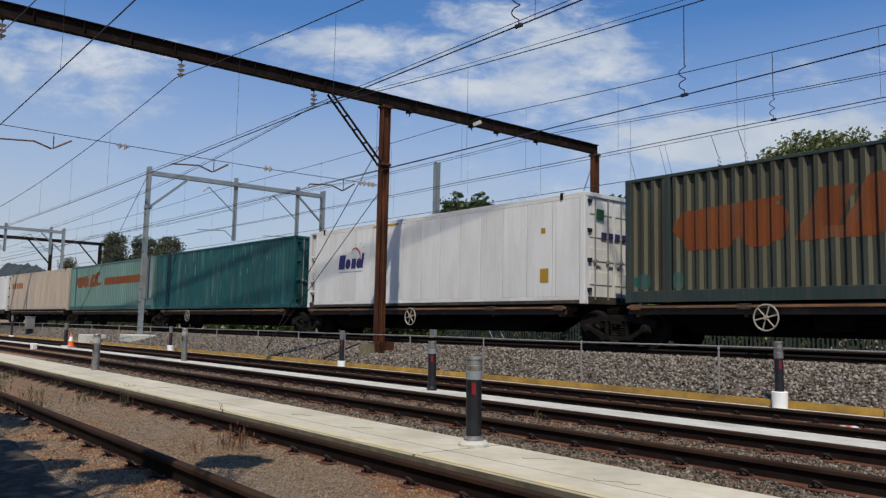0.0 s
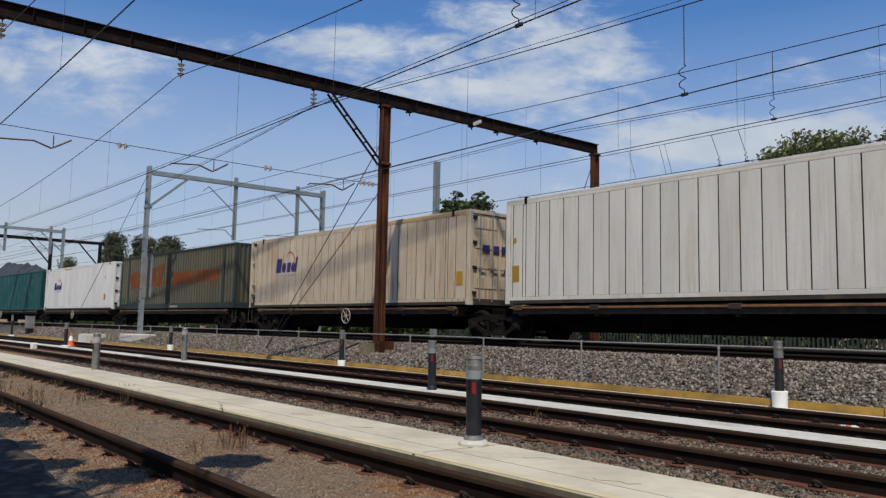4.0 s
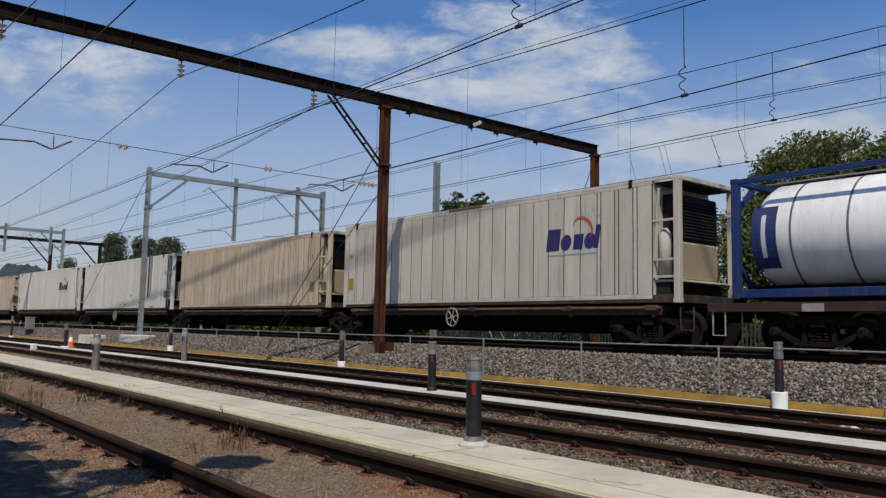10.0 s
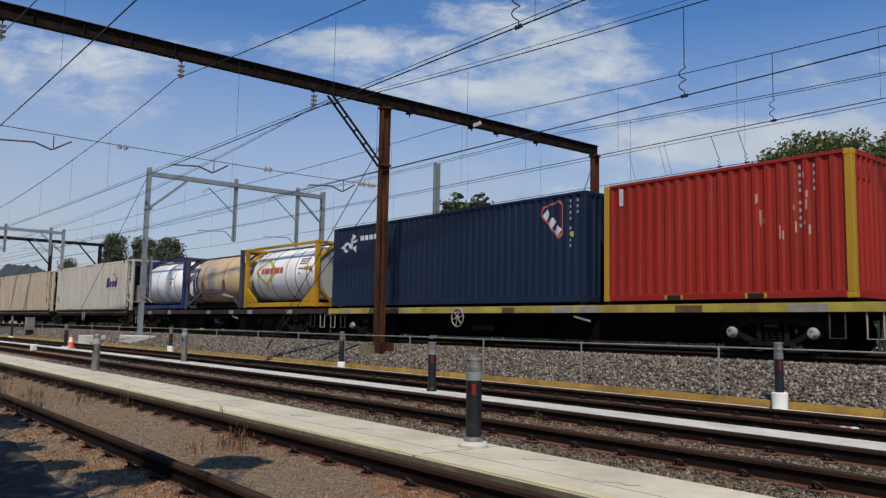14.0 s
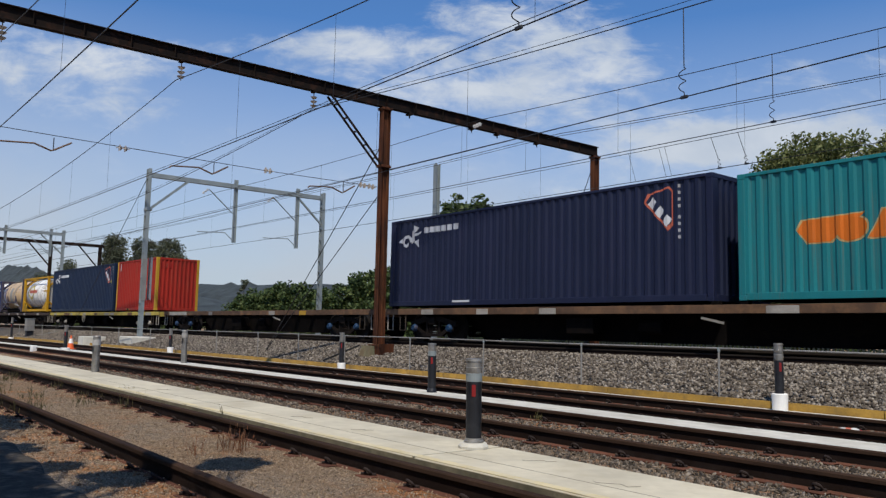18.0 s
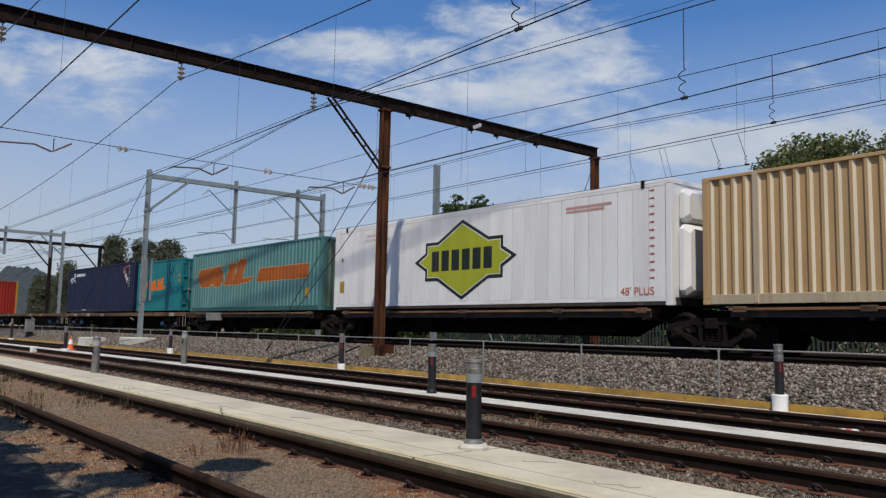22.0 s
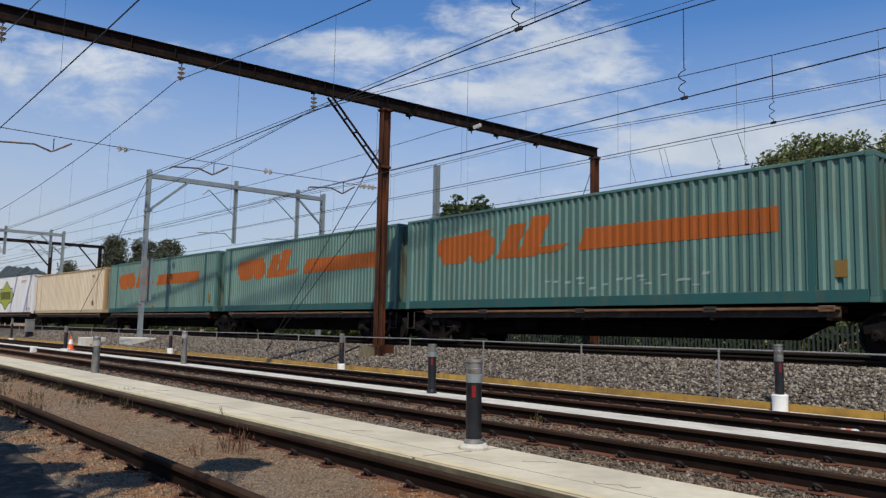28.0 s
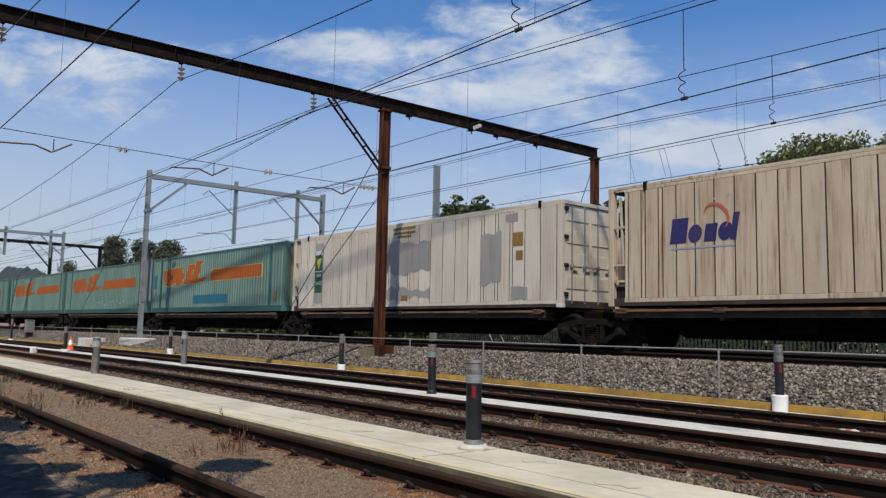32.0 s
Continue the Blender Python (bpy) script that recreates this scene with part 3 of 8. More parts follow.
def make_portal():
    t = thing("portal_frame", "rusty steel portal frame carrying overhead wires", "gantry", pose(PX, 0, 0))
    z0, z1, h = EYE_Z + 6.8, EYE_Z + 7.17, 0.09
    m = Mesh()
    m.chip(-h, h, 0.6, 23.16, z1 - 0.03, z1, 0.006)
    m.chip(-h, h, 0.6, 23.16, z0, z0 + 0.03, 0.006)
    m.box(-0.012, 0.012, 0.6, 23.16, z0 + 0.03, z1 - 0.03)
    for y in np.arange(1.2, 23, 1.1):
        m.box(-h + 0.01, h - 0.01, y - 0.006, y + 0.006, z0 + 0.03, z1 - 0.03)
    part("beam", m, M_BEAM, t, "dark rusty rolled steel beam")
    for y, zb in ((PY, 0.62), (23.02, 0.4)):
        m = Mesh()
        m.chip(-0.11, 0.11, y - 0.14, y - 0.12, zb, z0, 0.004)
        m.chip(-0.11, 0.11, y + 0.12, y + 0.14, zb, z0, 0.004)
        m.box(-0.012, 0.012, y - 0.12, y + 0.12, zb, z0)
        p = part("post", m, M_RUSTY_STEEL, t, "rust-streaked steel post")
        for z in (z0 - 0.05, z0 - 1.85):
            part("collar", Mesh().chip(-0.15, 0.15, y - 0.18, y + 0.18, z - 0.04, z + 0.04, 0.01), M_RUSTY_STEEL, p)
    for dx in (-0.12, 0.12):
        part("brace", Mesh().beam((dx, 11.3, z0 - 0.02), (dx, PY - 0.15, EYE_Z + 4.95), 0.035, 0.06), M_BEAM, t)
    for k in range(5):
        a = Vector((0, 11.3, z0 - 0.02)).lerp(Vector((0, PY - 0.15, EYE_Z + 4.95)), 0.12 + 0.19 * k)
        part("batten", Mesh().box(-0.12, 0.12, a.y - 0.02, a.y + 0.02, a.z - 0.02, a.z + 0.02), M_BEAM, t)
    for y in (2.79, 6.9, 10.78):
        part("hanger", Mesh().bar((0, y, z0 + 0.01), (0, y, z0 - 0.12), 0.015, 6).box(-0.1, 0.1, y - 0.05, y + 0.05, z0 - 0.03, z0 - 0.004), M_BEAM, t)
        insulator(t, (0, y, z0 - 0.1), (0, y, z0 - 0.52), M_INSUL, 3, 0.1)
    for y in (14.2, 16.78, 17.94, 19.87):
        m = Mesh().box(-0.12, 0.12, y - 0.07, y + 0.07, z0 - 0.06, z0 - 0.004).bar((0, y, z0 - 0.05), (0, y, z0 - 0.16), 0.02, 6)
        part("bracket", m, M_BEAM, t)
    insulator(t, (0.5, 16.78, z0 + 0.05), (-0.1, 16.78, z0 + 0.0), M_INSUL_W, 4, 0.07)
    # concrete footing with a rusty wedge plate
    m = Mesh()
    m.add([(-0.36, PY - 0.62, 0.05), (0.3, PY - 0.62, 0.05), (0.3, PY + 0.32, 0.05), (-0.36, PY + 0.32, 0.05),
           (-0.26, PY - 0.42, 0.75), (0.22, PY - 0.42, 0.75), (0.22, PY + 0.26, 0.76), (-0.26, PY + 0.26, 0.76)],
          [(3, 2, 1, 0), (4, 5, 6, 7), (0, 1, 5, 4), (1, 2, 6, 5), (2, 3, 7, 6), (3, 0, 4, 7)])
    part("footing", m, M_FOOTING, t, "stained tapered concrete footing")
    w = [(0.24, 0.25), (0.50, 0.45), (0.52, 0.82), (0.24, 0.79)]
    m = Mesh().add([(a, PY - 0.3, b) for a, b in w] + [(a, PY + 0.2, b) for a, b in w], [(0, 1, 2, 3), (7, 6, 5, 4), (0, 4, 5, 1), (1, 5, 6, 2), (2, 6, 7, 3), (3, 7, 4, 0)])
    part("wedge_plate", m, M_RUSTY_STEEL, t, "rusty wedge plate against the footing")
    part("base_plate", Mesh().chip(-0.22, 0.22, PY - 0.25, PY + 0.25, 0.752, 0.79), M_RUSTY_STEEL, t)
    # span wire with steady arms over the yard tracks
    z = EYE_Z + 4.3
    part("span_wire", Mesh().tube([(0, 0.7, z + 0.08), (0, 5.6, z + 0.01), (0, 9.4, z - 0.03), (0, PY - 0.13, z)], 0.009, 5), M_WIRE, t)
    for y in (2.86, 6.74, 10.7):
        m = Mesh().tube([(0, y, z - 0.33), (0.02, y + 0.05, z - 0.28), (0.02, y + 0.75, z - 0.22), (0.02, y + 1.12, z - 0.34), (0.02, y + 1.2, z - 0.30), (0.01, y + 1.55, z - 0.08)], 0.022, 6)
        part("steady_arm", m, M_COPPER, t, "brown cranked steady arm")
        part("dropper", Mesh().bar((0.01, y + 1.16, z - 0.02), (0.02, y + 1.16, z - 0.33), 0.012, 5), M_WIRE, t)
    for y in (5.58, 9.46, 12.55, 12.85):
        insulator(t, (0, y - 0.16, z - 0.02), (0, y + 0.16, z - 0.025), M_INSUL, 2, 0.085)
    # guys running down beside the line
    for za in (EYE_Z + 5.72, EYE_Z + 4.2):
        part("guy_wire", Mesh().bar((-0.1, PY, za), (-6.1, PY - 0.73, 0.35), 0.014, 6), M_WIRE, t)
    part("guy_wire", Mesh().bar((0, 22.95, z0 - 0.3), (-3.5, 23.1, 0.4), 0.014, 6), M_WIRE, t)
    # dark bar that stands in for the slanting shadow beside the footing
    part("lever_rod", Mesh().beam((-0.3, PY - 0.5, 0.75), (-0.5, PY - 1.6, 0.3), 0.045, 0.045), M_DARK, t)
    return t


make_portal()


# ---------------------------------------------------------------- galvanised gantries farther off
def make_gantry(x, y0, y1, drops, top, base, label):
    t = thing("steel_gantry", label, "gantry", pose(x, 0, 0))
    b = 0.14
    for y, zb in ((y0, base), (y1, 0.3)):
        m = Mesh()
        for s in (-1, 1):
            m.box(s * b - 0.012, s * b + 0.012, y - 0.09, y + 0.09, zb, top)
        for z in np.arange(zb + 0.4, top - 0.2, 0.62):
            m.box(-b, b, y - 0.09, y - 0.078, z, z + 0.12)
            m.box(-b, b, y + 0.078, y + 0.09, z, z + 0.12)
        part("post", m, M_GALV, t)
    m = Mesh()
    for s in (-1, 1):
        m.box(s * 0.1 - 0.012, s * 0.1 + 0.012, y0, y1 - 0.1, top - 0.42, top - 0.2)
    m.box(-0.1, 0.1, y0 + 0.1, y1 - 0.12, top - 0.22, top - 0.2)
    m.box(-0.1, 0.1, y0 + 0.1, y1 - 0.12, top - 0.42, top - 0.40)
    part("beam", m, M_GALV, t, "pale galvanised box beam")
    for a in (-0.11, 0.11):
        part("brace", Mesh().beam((a, y0 + 0.08, top - 2.05), (a, y0 + 1.98, top - 0.40), 0.05, 0.10), M_GALV, t)
    part("collar_band", Mesh().chip(-0.18, 0.18, y0 - 0.12, y0 + 0.2, top - 2.12, top - 1.98, 0.01), M_GALV, t)
    part("brace", Mesh().beam((0, y1 - 0.1, top - 1.8), (0, y1 - 1.6, top - 0.45), 0.1, 0.09), M_GALV, t)
    for y, zl in drops:
        sec = [(-0.07, -0.09), (0.07, -0.09), (0.07, -0.07), (0.01, -0.07), (0.01, 0.07), (0.07, 0.07), (0.07, 0.09), (-0.07, 0.09), (-0.07, 0.07), (-0.01, 0.07), (-0.01, -0.07), (-0.07, -0.07)]
        k = len(sec)
        m = Mesh().add([(a, y + b, z) for z in (zl, top + 0.05) for a, b in sec], [(i, (i + 1) % k, k + (i + 1) % k, k + i) for i in range(k)] + [tuple(range(k))[::-1], tuple(range(k, 2 * k))])
        d = part("drop_post", m, M_GALV, t)
        zi = top - 0.62
        part("cantilever", Mesh().tube([(0, y - 0.1, top - 1.8), (0, y - 1.5, zi)], 0.03, 6), M_GALV, d)
        insulator(t, (0, y - 1.5, zi), (0, y - 1.85, zi - 0.3), M_INSUL_W, 3, 0.07)
        part("steady_arm", Mesh().tube([(0, y - 0.1, zl + 0.15), (0, y - 0.5, zl + 0.5), (0, y - 2.0, zl + 0.42)], 0.025, 6), M_GALV, d)
    return t


g2 = make_gantry(-39.6, 12.5, 22.4, [(17.1, EYE_Z + 4.4), (20.79, EYE_Z + 4.4)], EYE_Z + 7.735, 0.64, "galvanised steel gantry on a pale concrete plinth")
part("plinth", Mesh().chip(-0.25, 1.5, 11.62, 12.8, 0.02, 0.645, 0.03), M_CONC_WHITE, g2, "pale concrete plinth")
part("guard_panel", Mesh().chip(0.155, 0.175, 12.38, 12.62, EYE_Z + 1.15, EYE_Z + 3.2, 0.004), M_RAILING, g2, "pale perforated guard panel")
m = Mesh()
for i in range(14):
    m.box(-0.16, 0.16, 12.82, 12.85, EYE_Z + 1.3 + 0.14 * i, EYE_Z + 1.34 + 0.14 * i)
for s in (-1, 1):
    m.box(s * 0.17 - 0.015, s * 0.17 + 0.015, 12.79, 12.87, EYE_Z + 1.2, EYE_Z + 3.3)
part("wire_guard", m, M_GALV, g2, "slatted galvanised climbing guard")
part("spare_plinth", Mesh().chip(-4.1, -3.1, 10.7, 11.8, 0.02, 0.56, 0.03), M_CONC_WHITE, g2, "low concrete block")
part("guy_wire", Mesh().bar((0, 12.5, EYE_Z + 7.45), (-9.0, 11.4, 0.6), 0.014, 6), M_WIRE, g2)
g3 = make_gantry(-66, 6.5, 14.6, [(10.6, EYE_Z + 5.0), (13.7, EYE_Z + 5.0)], EYE_Z + 7.1, 0.1, "far galvanised steel gantry over the yard")
t = thing("portal_frame", "far dark steel portal frame with braced posts", "gantry", pose(-70, 0, 0))
part("beam", Mesh().chip(-0.1, 0.1, 2.0, 18.7, EYE_Z + 6.35, EYE_Z + 6.6, 0.01), M_BEAM, t)
for y in (14.6, 18.4, 9.0):
    part("post", Mesh().chip(-0.12, 0.12, y - 0.12, y + 0.12, 0.1, EYE_Z + 6.35, 0.01), M_BEAM, t)
    part("brace", Mesh().beam((0, y - 0.1, EYE_Z + 4.6), (0, y - 1.7, EYE_Z + 6.4), 0.09, 0.1), M_BEAM, t)
# lone stayed mast behind the train
t = thing("stayed_mast", "galvanised mast with two pale stays behind the train", "mast", pose(-27.1, 21.0, 0))
m = Mesh()
for s in (-1, 1):
    m.box(-0.11, 0.11, s * 0.1 - 0.012, s * 0.1 + 0.012, 0.4, EYE_Z + 7.3)
m.box(-0.012, 0.012, -0.1, 0.1, 0.4, EYE_Z + 7.3)
part("post", m, M_GALV, t)
for dx in (3.6, 4.3):
    part("stay", Mesh().bar((0.1, 0, EYE_Z + 5.0), (dx, 0.4, 0.6), 0.02, 6), M_GALV, t, "pale stay rod")
insulator(t, (-0.15, 0, EYE_Z + 5.0), (-0.75, 0, EYE_Z + 4.85), M_INSUL, 3, 0.08)


# ---------------------------------------------------------------- overhead wires
def wire_line(label, y, spans, sag, zc, r=0.009, zm=None, drops=(), curls=()):
    """A contact wire at zc, a carrier wire at zm sagging between the supports, and droppers."""
    t = thing("overhead_line", label, "overhead wire", group="overhead lines")
    xs = [spans[0] + 2.0 * i for i in range(int((spans[-1] - spans[0]) / 2) + 1)]
    part("contact_wire", Mesh().tube([(x, y + bend(x), zc) for x in xs], r, 5), M_WIRE, t)
    if zm is None:
        return t

    def high(x):
        for a, b in zip(spans, spans[1:]):
            if a <= x <= b:
                k = (x - a) / (b - a)
                return zm - 4 * sag * ((b - a) / 60) ** 2 * k * (1 - k)
        return zm
    part("carrier_wire", Mesh().tube([(x, y + bend(x), high(x)) for x in xs], r, 5), M_WIRE, t)
    for x in drops:
        part("dropper", Mesh().bar((x, y + bend(x), zc), (x, y + bend(x), high(x)), 0.0035, 4), M_WIRE, t)
    for x in curls:
        yy = y + bend(x)
        pts = [(x, yy, high(x)), (x, yy, zc + 0.55)]
        for i in range(25):
            a = i / 24 * 4 * math.pi
            pts.append((x + 0.055 * math.sin(a), yy + 0.055 * math.cos(a) - 0.055, zc + 0.5 - 0.42 * i / 24))
        pts.append((x, yy, zc + 0.02))
        part("spring_dropper", Mesh().tube(pts, 0.009, 5), M_WIRE, t, "wire dropper with a curled spring")
        part("clamp", Mesh().chip(x - 0.07, x + 0.07, yy - 0.02, yy + 0.02, zc - 0.03, zc + 0.025), M_WIRE, t)
    return t


E0 = EYE_Z
YS = [-139.8, -79.8, -19.8, 40.2]
wire_line("contact and carrier wires above the yard track by the shade tree", 2.98, YS, 1.4, E0 + 4.15, zm=E0 + 6.4, drops=[-35, -28, -25, -22.5, -14, -10], r=0.011)
wire_line("contact and carrier wires above a yard track", 7.0, YS, 1.4, E0 + 4.0, zm=E0 + 6.27, drops=[-50, -44, -38, -33, -29, -25, -16, -12, -7], curls=[-7.3], r=0.011)
wire_line("contact and carrier wires above the yard track by the portal post", 10.98, YS, 1.27, E0 + 3.92, zm=E0 + 6.27, drops=[-58, -52, -46, -40, -34, -29, -25, -16.5, -13, -4], curls=[-7.5], r=0.011)
MS = [-131, -70, -38.7, -19.8, 40.2]
wire_line("contact and carrier wires above the train", 16.75, MS, 0.8, E0 + 4.88, zm=E0 + 6.93, drops=[-62, -55, -48, -34, -29, -24, -20, -17, -13.5, -10, -6.8], curls=[-9.1], r=0.011)
second = wire_line("contact and carrier wires above the second main line", 20.5, MS, 0.8, E0 + 4.9, zm=E0 + 7.12, drops=[-62, -55, -48, -34, -29, -24, -20, -16, -12, -8], r=0.011)
wire_line("feeder wire slung beside the carrier wire", 16.35, MS, 1.1, E0 + 5.83, r=0.009)
wire_line("feeder wire slung above the second main line", 20.1, MS, 1.1, E0 + 5.75, r=0.009)


def slung_wire(label, y, spans, sag, zm, r=0.006):
    """A single wire that sags from support to support."""
    t = thing("overhead_line", label, "overhead wire", group="overhead lines")
    xs = [spans[0] + 2.0 * i for i in range(int((spans[-1] - spans[0]) / 2) + 1)]
    pts = []
    for x in xs:
        a, b = next((a, b) for a, b in zip(spans, spans[1:]) if a <= x <= b)
        k = (x - a) / (b - a)
        pts.append((x, y + bend(x), zm - 4 * sag * ((b - a) / 60) ** 2 * k * (1 - k)))
    part("wire", Mesh().tube(pts, r, 5), M_WIRE, t)


slung_wire("thin second wire above a yard contact wire", 7.1, YS, 0.0, E0 + 4.12)
slung_wire("thin second wire along a yard carrier wire", 11.05, YS, 1.2, E0 + 6.36)
slung_wire("thin second wire along the far carrier wire", 20.5, MS, 0.75, E0 + 7.03, 0.009)
# power line high over the yard; only the shadows of its cables fall into view
SLOPE = 0.122
t = thing("power_line", "three black cables between tall steel poles", "power line")
for y, r in ((6.70, 0.06), (5.70, 0.035), (5.52, 0.035)):
    part("cable", Mesh().bar((-60, y - 40 * SLOPE, 22), (40, y + 60 * SLOPE, 22), r, 8), M_WIRE, t)
for x, y in ((-60, 6.1 - 40 * SLOPE), (40, 6.1 + 60 * SLOPE)):
    p = part("pole", Mesh().lathe([(0, 0.22), (22.4, 0.14), (22.5, 0.05)], 12, (x, y, 0)), M_GALV, t, "tapered steel pole")
    part("crossarm", Mesh().beam((x, y - 1.2, 21.85), (x, y + 1.2, 21.85), 0.12, 0.14), M_GALV, p)
for x, sprung in ((-12.85, 1), (-12.0, 1), (-15.8, 0), (-14.65, 0), (-14.45, 0)):
    yy, lean, low = 20.5 + bend(x), 0.0, E0 + 4.9
    pts = [(x, yy - 0.35, E0 + 5.75), (x + lean, yy, low + (0.3 if sprung else 0.02))]
    if sprung:
        pts += [(x + lean + 0.05 * math.sin(i / 16 * 4 * math.pi) + 0.05 * i / 16, yy, low + 0.28 - 0.25 * i / 16) for i in range(17)]
        part("clamp", Mesh().chip(x - 0.02, x + 0.12, yy - 0.02, yy + 0.02, low - 0.02, low + 0.03), M_WIRE, second)
    part("spring_dropper" if sprung else "dropper", Mesh().tube(pts, 0.009 if sprung else 0.006, 5), M_WIRE, second)

# ---------------------------------------------------------------- the train
A0, A1, A2 = -145.973, -1.895, -1.435


def ran(t):
    """How far the train has gone along x since the clip's start."""
    s = (t - 16) / 16
    return A0 * s + A1 * s * s + A2 * s ** 3 + (A0 - A1 + A2)


ROLLING = []     # (thing, x at the start)
WHEELS = []      # (wheel, x at the start)
HALF = 1.219


def on_train(ob, x):
    ROLLING.append((ob, x))
    ob.matrix_basis = pose(x, TRAIN_Y, FLOOR)
    return ob


def paint(name, col, **kw):
    d = dict(runs=((0.14, 0.08, 0.045), 0.4), rough=0.62, spec=0.22, var=0.16, scale=0.8, stain=(0.16, 0.10, 0.06), amount=0.35, streak=0.22, bump=0.08)
    d.update(kw)
    return surface(name, tuple(0.82 * c for c in col), **d)


P_WHITE = paint("reefer_white", (0.84, 0.825, 0.78), stain=(0.46, 0.41, 0.33), amount=0.4, runs=((0.42, 0.36, 0.27), 0.35))
P_CLEAN = paint("clean_white", (0.93, 0.925, 0.90), stain=(0.62, 0.58, 0.5), amount=0.3, runs=((0.6, 0.56, 0.48), 0.3))
P_FAINT_RED = paint("faint_red_print", (0.62, 0.34, 0.29), amount=0.2)
# cream and beige for sunward rib slopes: sunlight put into the colour
P_TAN_LIT = paint("lit_tan_slope", (0.80, 0.71, 0.55), stain=(0.5, 0.36, 0.2), amount=0.45, runs=((0.36, 0.22, 0.11), 0.4))
P_RIB_BEIGE = paint("lit_beige_slope", (0.156, 0.144, 0.096), var=0.3, stain=(0.08, 0.10, 0.08), amount=0.5, runs=((0.09, 0.06, 0.04), 0.7))
P_CREAM = paint("weathered_cream", (0.74, 0.675, 0.56), stain=(0.40, 0.27, 0.15), amount=0.55, runs=((0.30, 0.19, 0.10), 0.55))
P_CREAM_RUN = paint("rust_run_cream", (0.67, 0.565, 0.415), stain=(0.38, 0.23, 0.12), amount=0.85, runs=((0.22, 0.11, 0.045), 1.0))
P_OFFWHITE = paint("dirty_offwhite", (0.78, 0.74, 0.65), stain=(0.42, 0.33, 0.22), amount=0.5, runs=((0.36, 0.27, 0.17), 0.45))
P_BEIGE = paint("dirty_beige", (0.60, 0.49, 0.37), stain=(0.3, 0.2, 0.12), amount=0.5)
P_GREYED = paint("greyed_cream", (0.68, 0.625, 0.525), stain=(0.27, 0.2, 0.13), amount=0.5)
P_GRIME = paint("grimy_green_brown", (0.065, 0.066, 0.046), var=0.35, scale=0.9, stain=(0.05, 0.085, 0.07), amount=0.55, runs=((0.05, 0.035, 0.025), 0.8))
P_GRIME_END = paint("brown_run_teal_end", (0.105, 0.085, 0.056), var=0.3, stain=(0.03, 0.12, 0.105), amount=0.9, runs=((0.06, 0.035, 0.022), 0.9))
P_GRIME_RAIL = paint("dull_dark_green", (0.034, 0.055, 0.05), stain=(0.07, 0.06, 0.045), amount=0.5)
P_TEAL_DARK = paint("deep_teal", (0.009, 0.085, 0.09), stain=(0.18, 0.26, 0.26), amount=0.35)
P_TEAL = paint("bright_teal", (0.012, 0.205, 0.228), stain=(0.06, 0.16, 0.16), amount=0.25)
P_TEAL_WORN = paint("worn_teal_patch", (0.024, 0.105, 0.092), stain=(0.13, 0.11, 0.075), amount=0.9, scale=2.0)
P_SEA = paint("faded_sea_green", (0.105, 0.225, 0.198), stain=(0.085, 0.125, 0.10), amount=0.5, var=0.25, runs=((0.10, 0.062, 0.035), 0.6))
# the two paler rib greens here paint sunlight onto the sunward slopes
P_SEA_PALE = paint("lit_sea_green_slope", (0.20, 0.315, 0.27), stain=(0.10, 0.15, 0.12), amount=0.5, var=0.25, runs=((0.14, 0.10, 0.06), 0.6))
P_SEA_BLUE = paint("faded_blue_green", (0.075, 0.225, 0.222), stain=(0.085, 0.135, 0.12), amount=0.4, var=0.2, runs=((0.10, 0.07, 0.045), 0.5))
P_SEA_BLUE_RIB = paint("lit_blue_green_slope", (0.15, 0.305, 0.295), stain=(0.10, 0.16, 0.14), amount=0.4, var=0.2, runs=((0.14, 0.10, 0.06), 0.5))
P_SEA_RAIL = paint("dark_sea_green", (0.03, 0.12, 0.115), stain=(0.10, 0.10, 0.075), amount=0.5)
P_SEA_END = paint("stained_sea_green", (0.095, 0.19, 0.16), stain=(0.15, 0.11, 0.065), amount=0.95, var=0.3, runs=((0.12, 0.075, 0.04), 0.95))
P_NAVY = paint("navy_blue", (0.010, 0.023, 0.058), runs=((0.02, 0.024, 0.04), 0.4), rough=0.55, stain=(0.012, 0.018, 0.04), amount=0.4)
P_NAVY2 = paint("violet_navy", (0.013, 0.019, 0.052), runs=((0.03, 0.03, 0.06), 0.4), rough=0.55, stain=(0.02, 0.02, 0.055), amount=0.4)
P_RED = paint("container_red", (0.38, 0.024, 0.014), stain=(0.26, 0.05, 0.03), amount=0.4)
P_POST_YELLOW = paint("post_yellow", (0.58, 0.33, 0.03), stain=(0.35, 0.17, 0.04), amount=0.4)
P_TAN = paint("sand_tan", (0.56, 0.37, 0.18), stain=(0.40, 0.22, 0.09), amount=0.5, runs=((0.30, 0.16, 0.07), 0.5))
P_TAN_RAIL = paint("grey_tan_rail", (0.56, 0.46, 0.31), stain=(0.28, 0.2, 0.12), amount=0.5)
P_TAN_END = paint("rust_run_tan", (0.58, 0.45, 0.29), stain=(0.17, 0.08, 0.035), amount=0.95, runs=((0.12, 0.055, 0.025), 0.95))
P_ORANGE = paint("faded_orange", (0.40, 0.105, 0.018), stain=(0.32, 0.09, 0.03), amount=0.4)
P_ORANGE_HOT = paint("signal_orange", (0.72, 0.17, 0.015), stain=(0.5, 0.14, 0.03), amount=0.3)
P_ORANGE_DIRTY = paint("grimed_orange", (0.22, 0.062, 0.018), stain=(0.12, 0.08, 0.05), amount=0.7, var=0.3)
P_EDGE = paint("pale_yellow_edge", (0.52, 0.38, 0.17), amount=0.3)
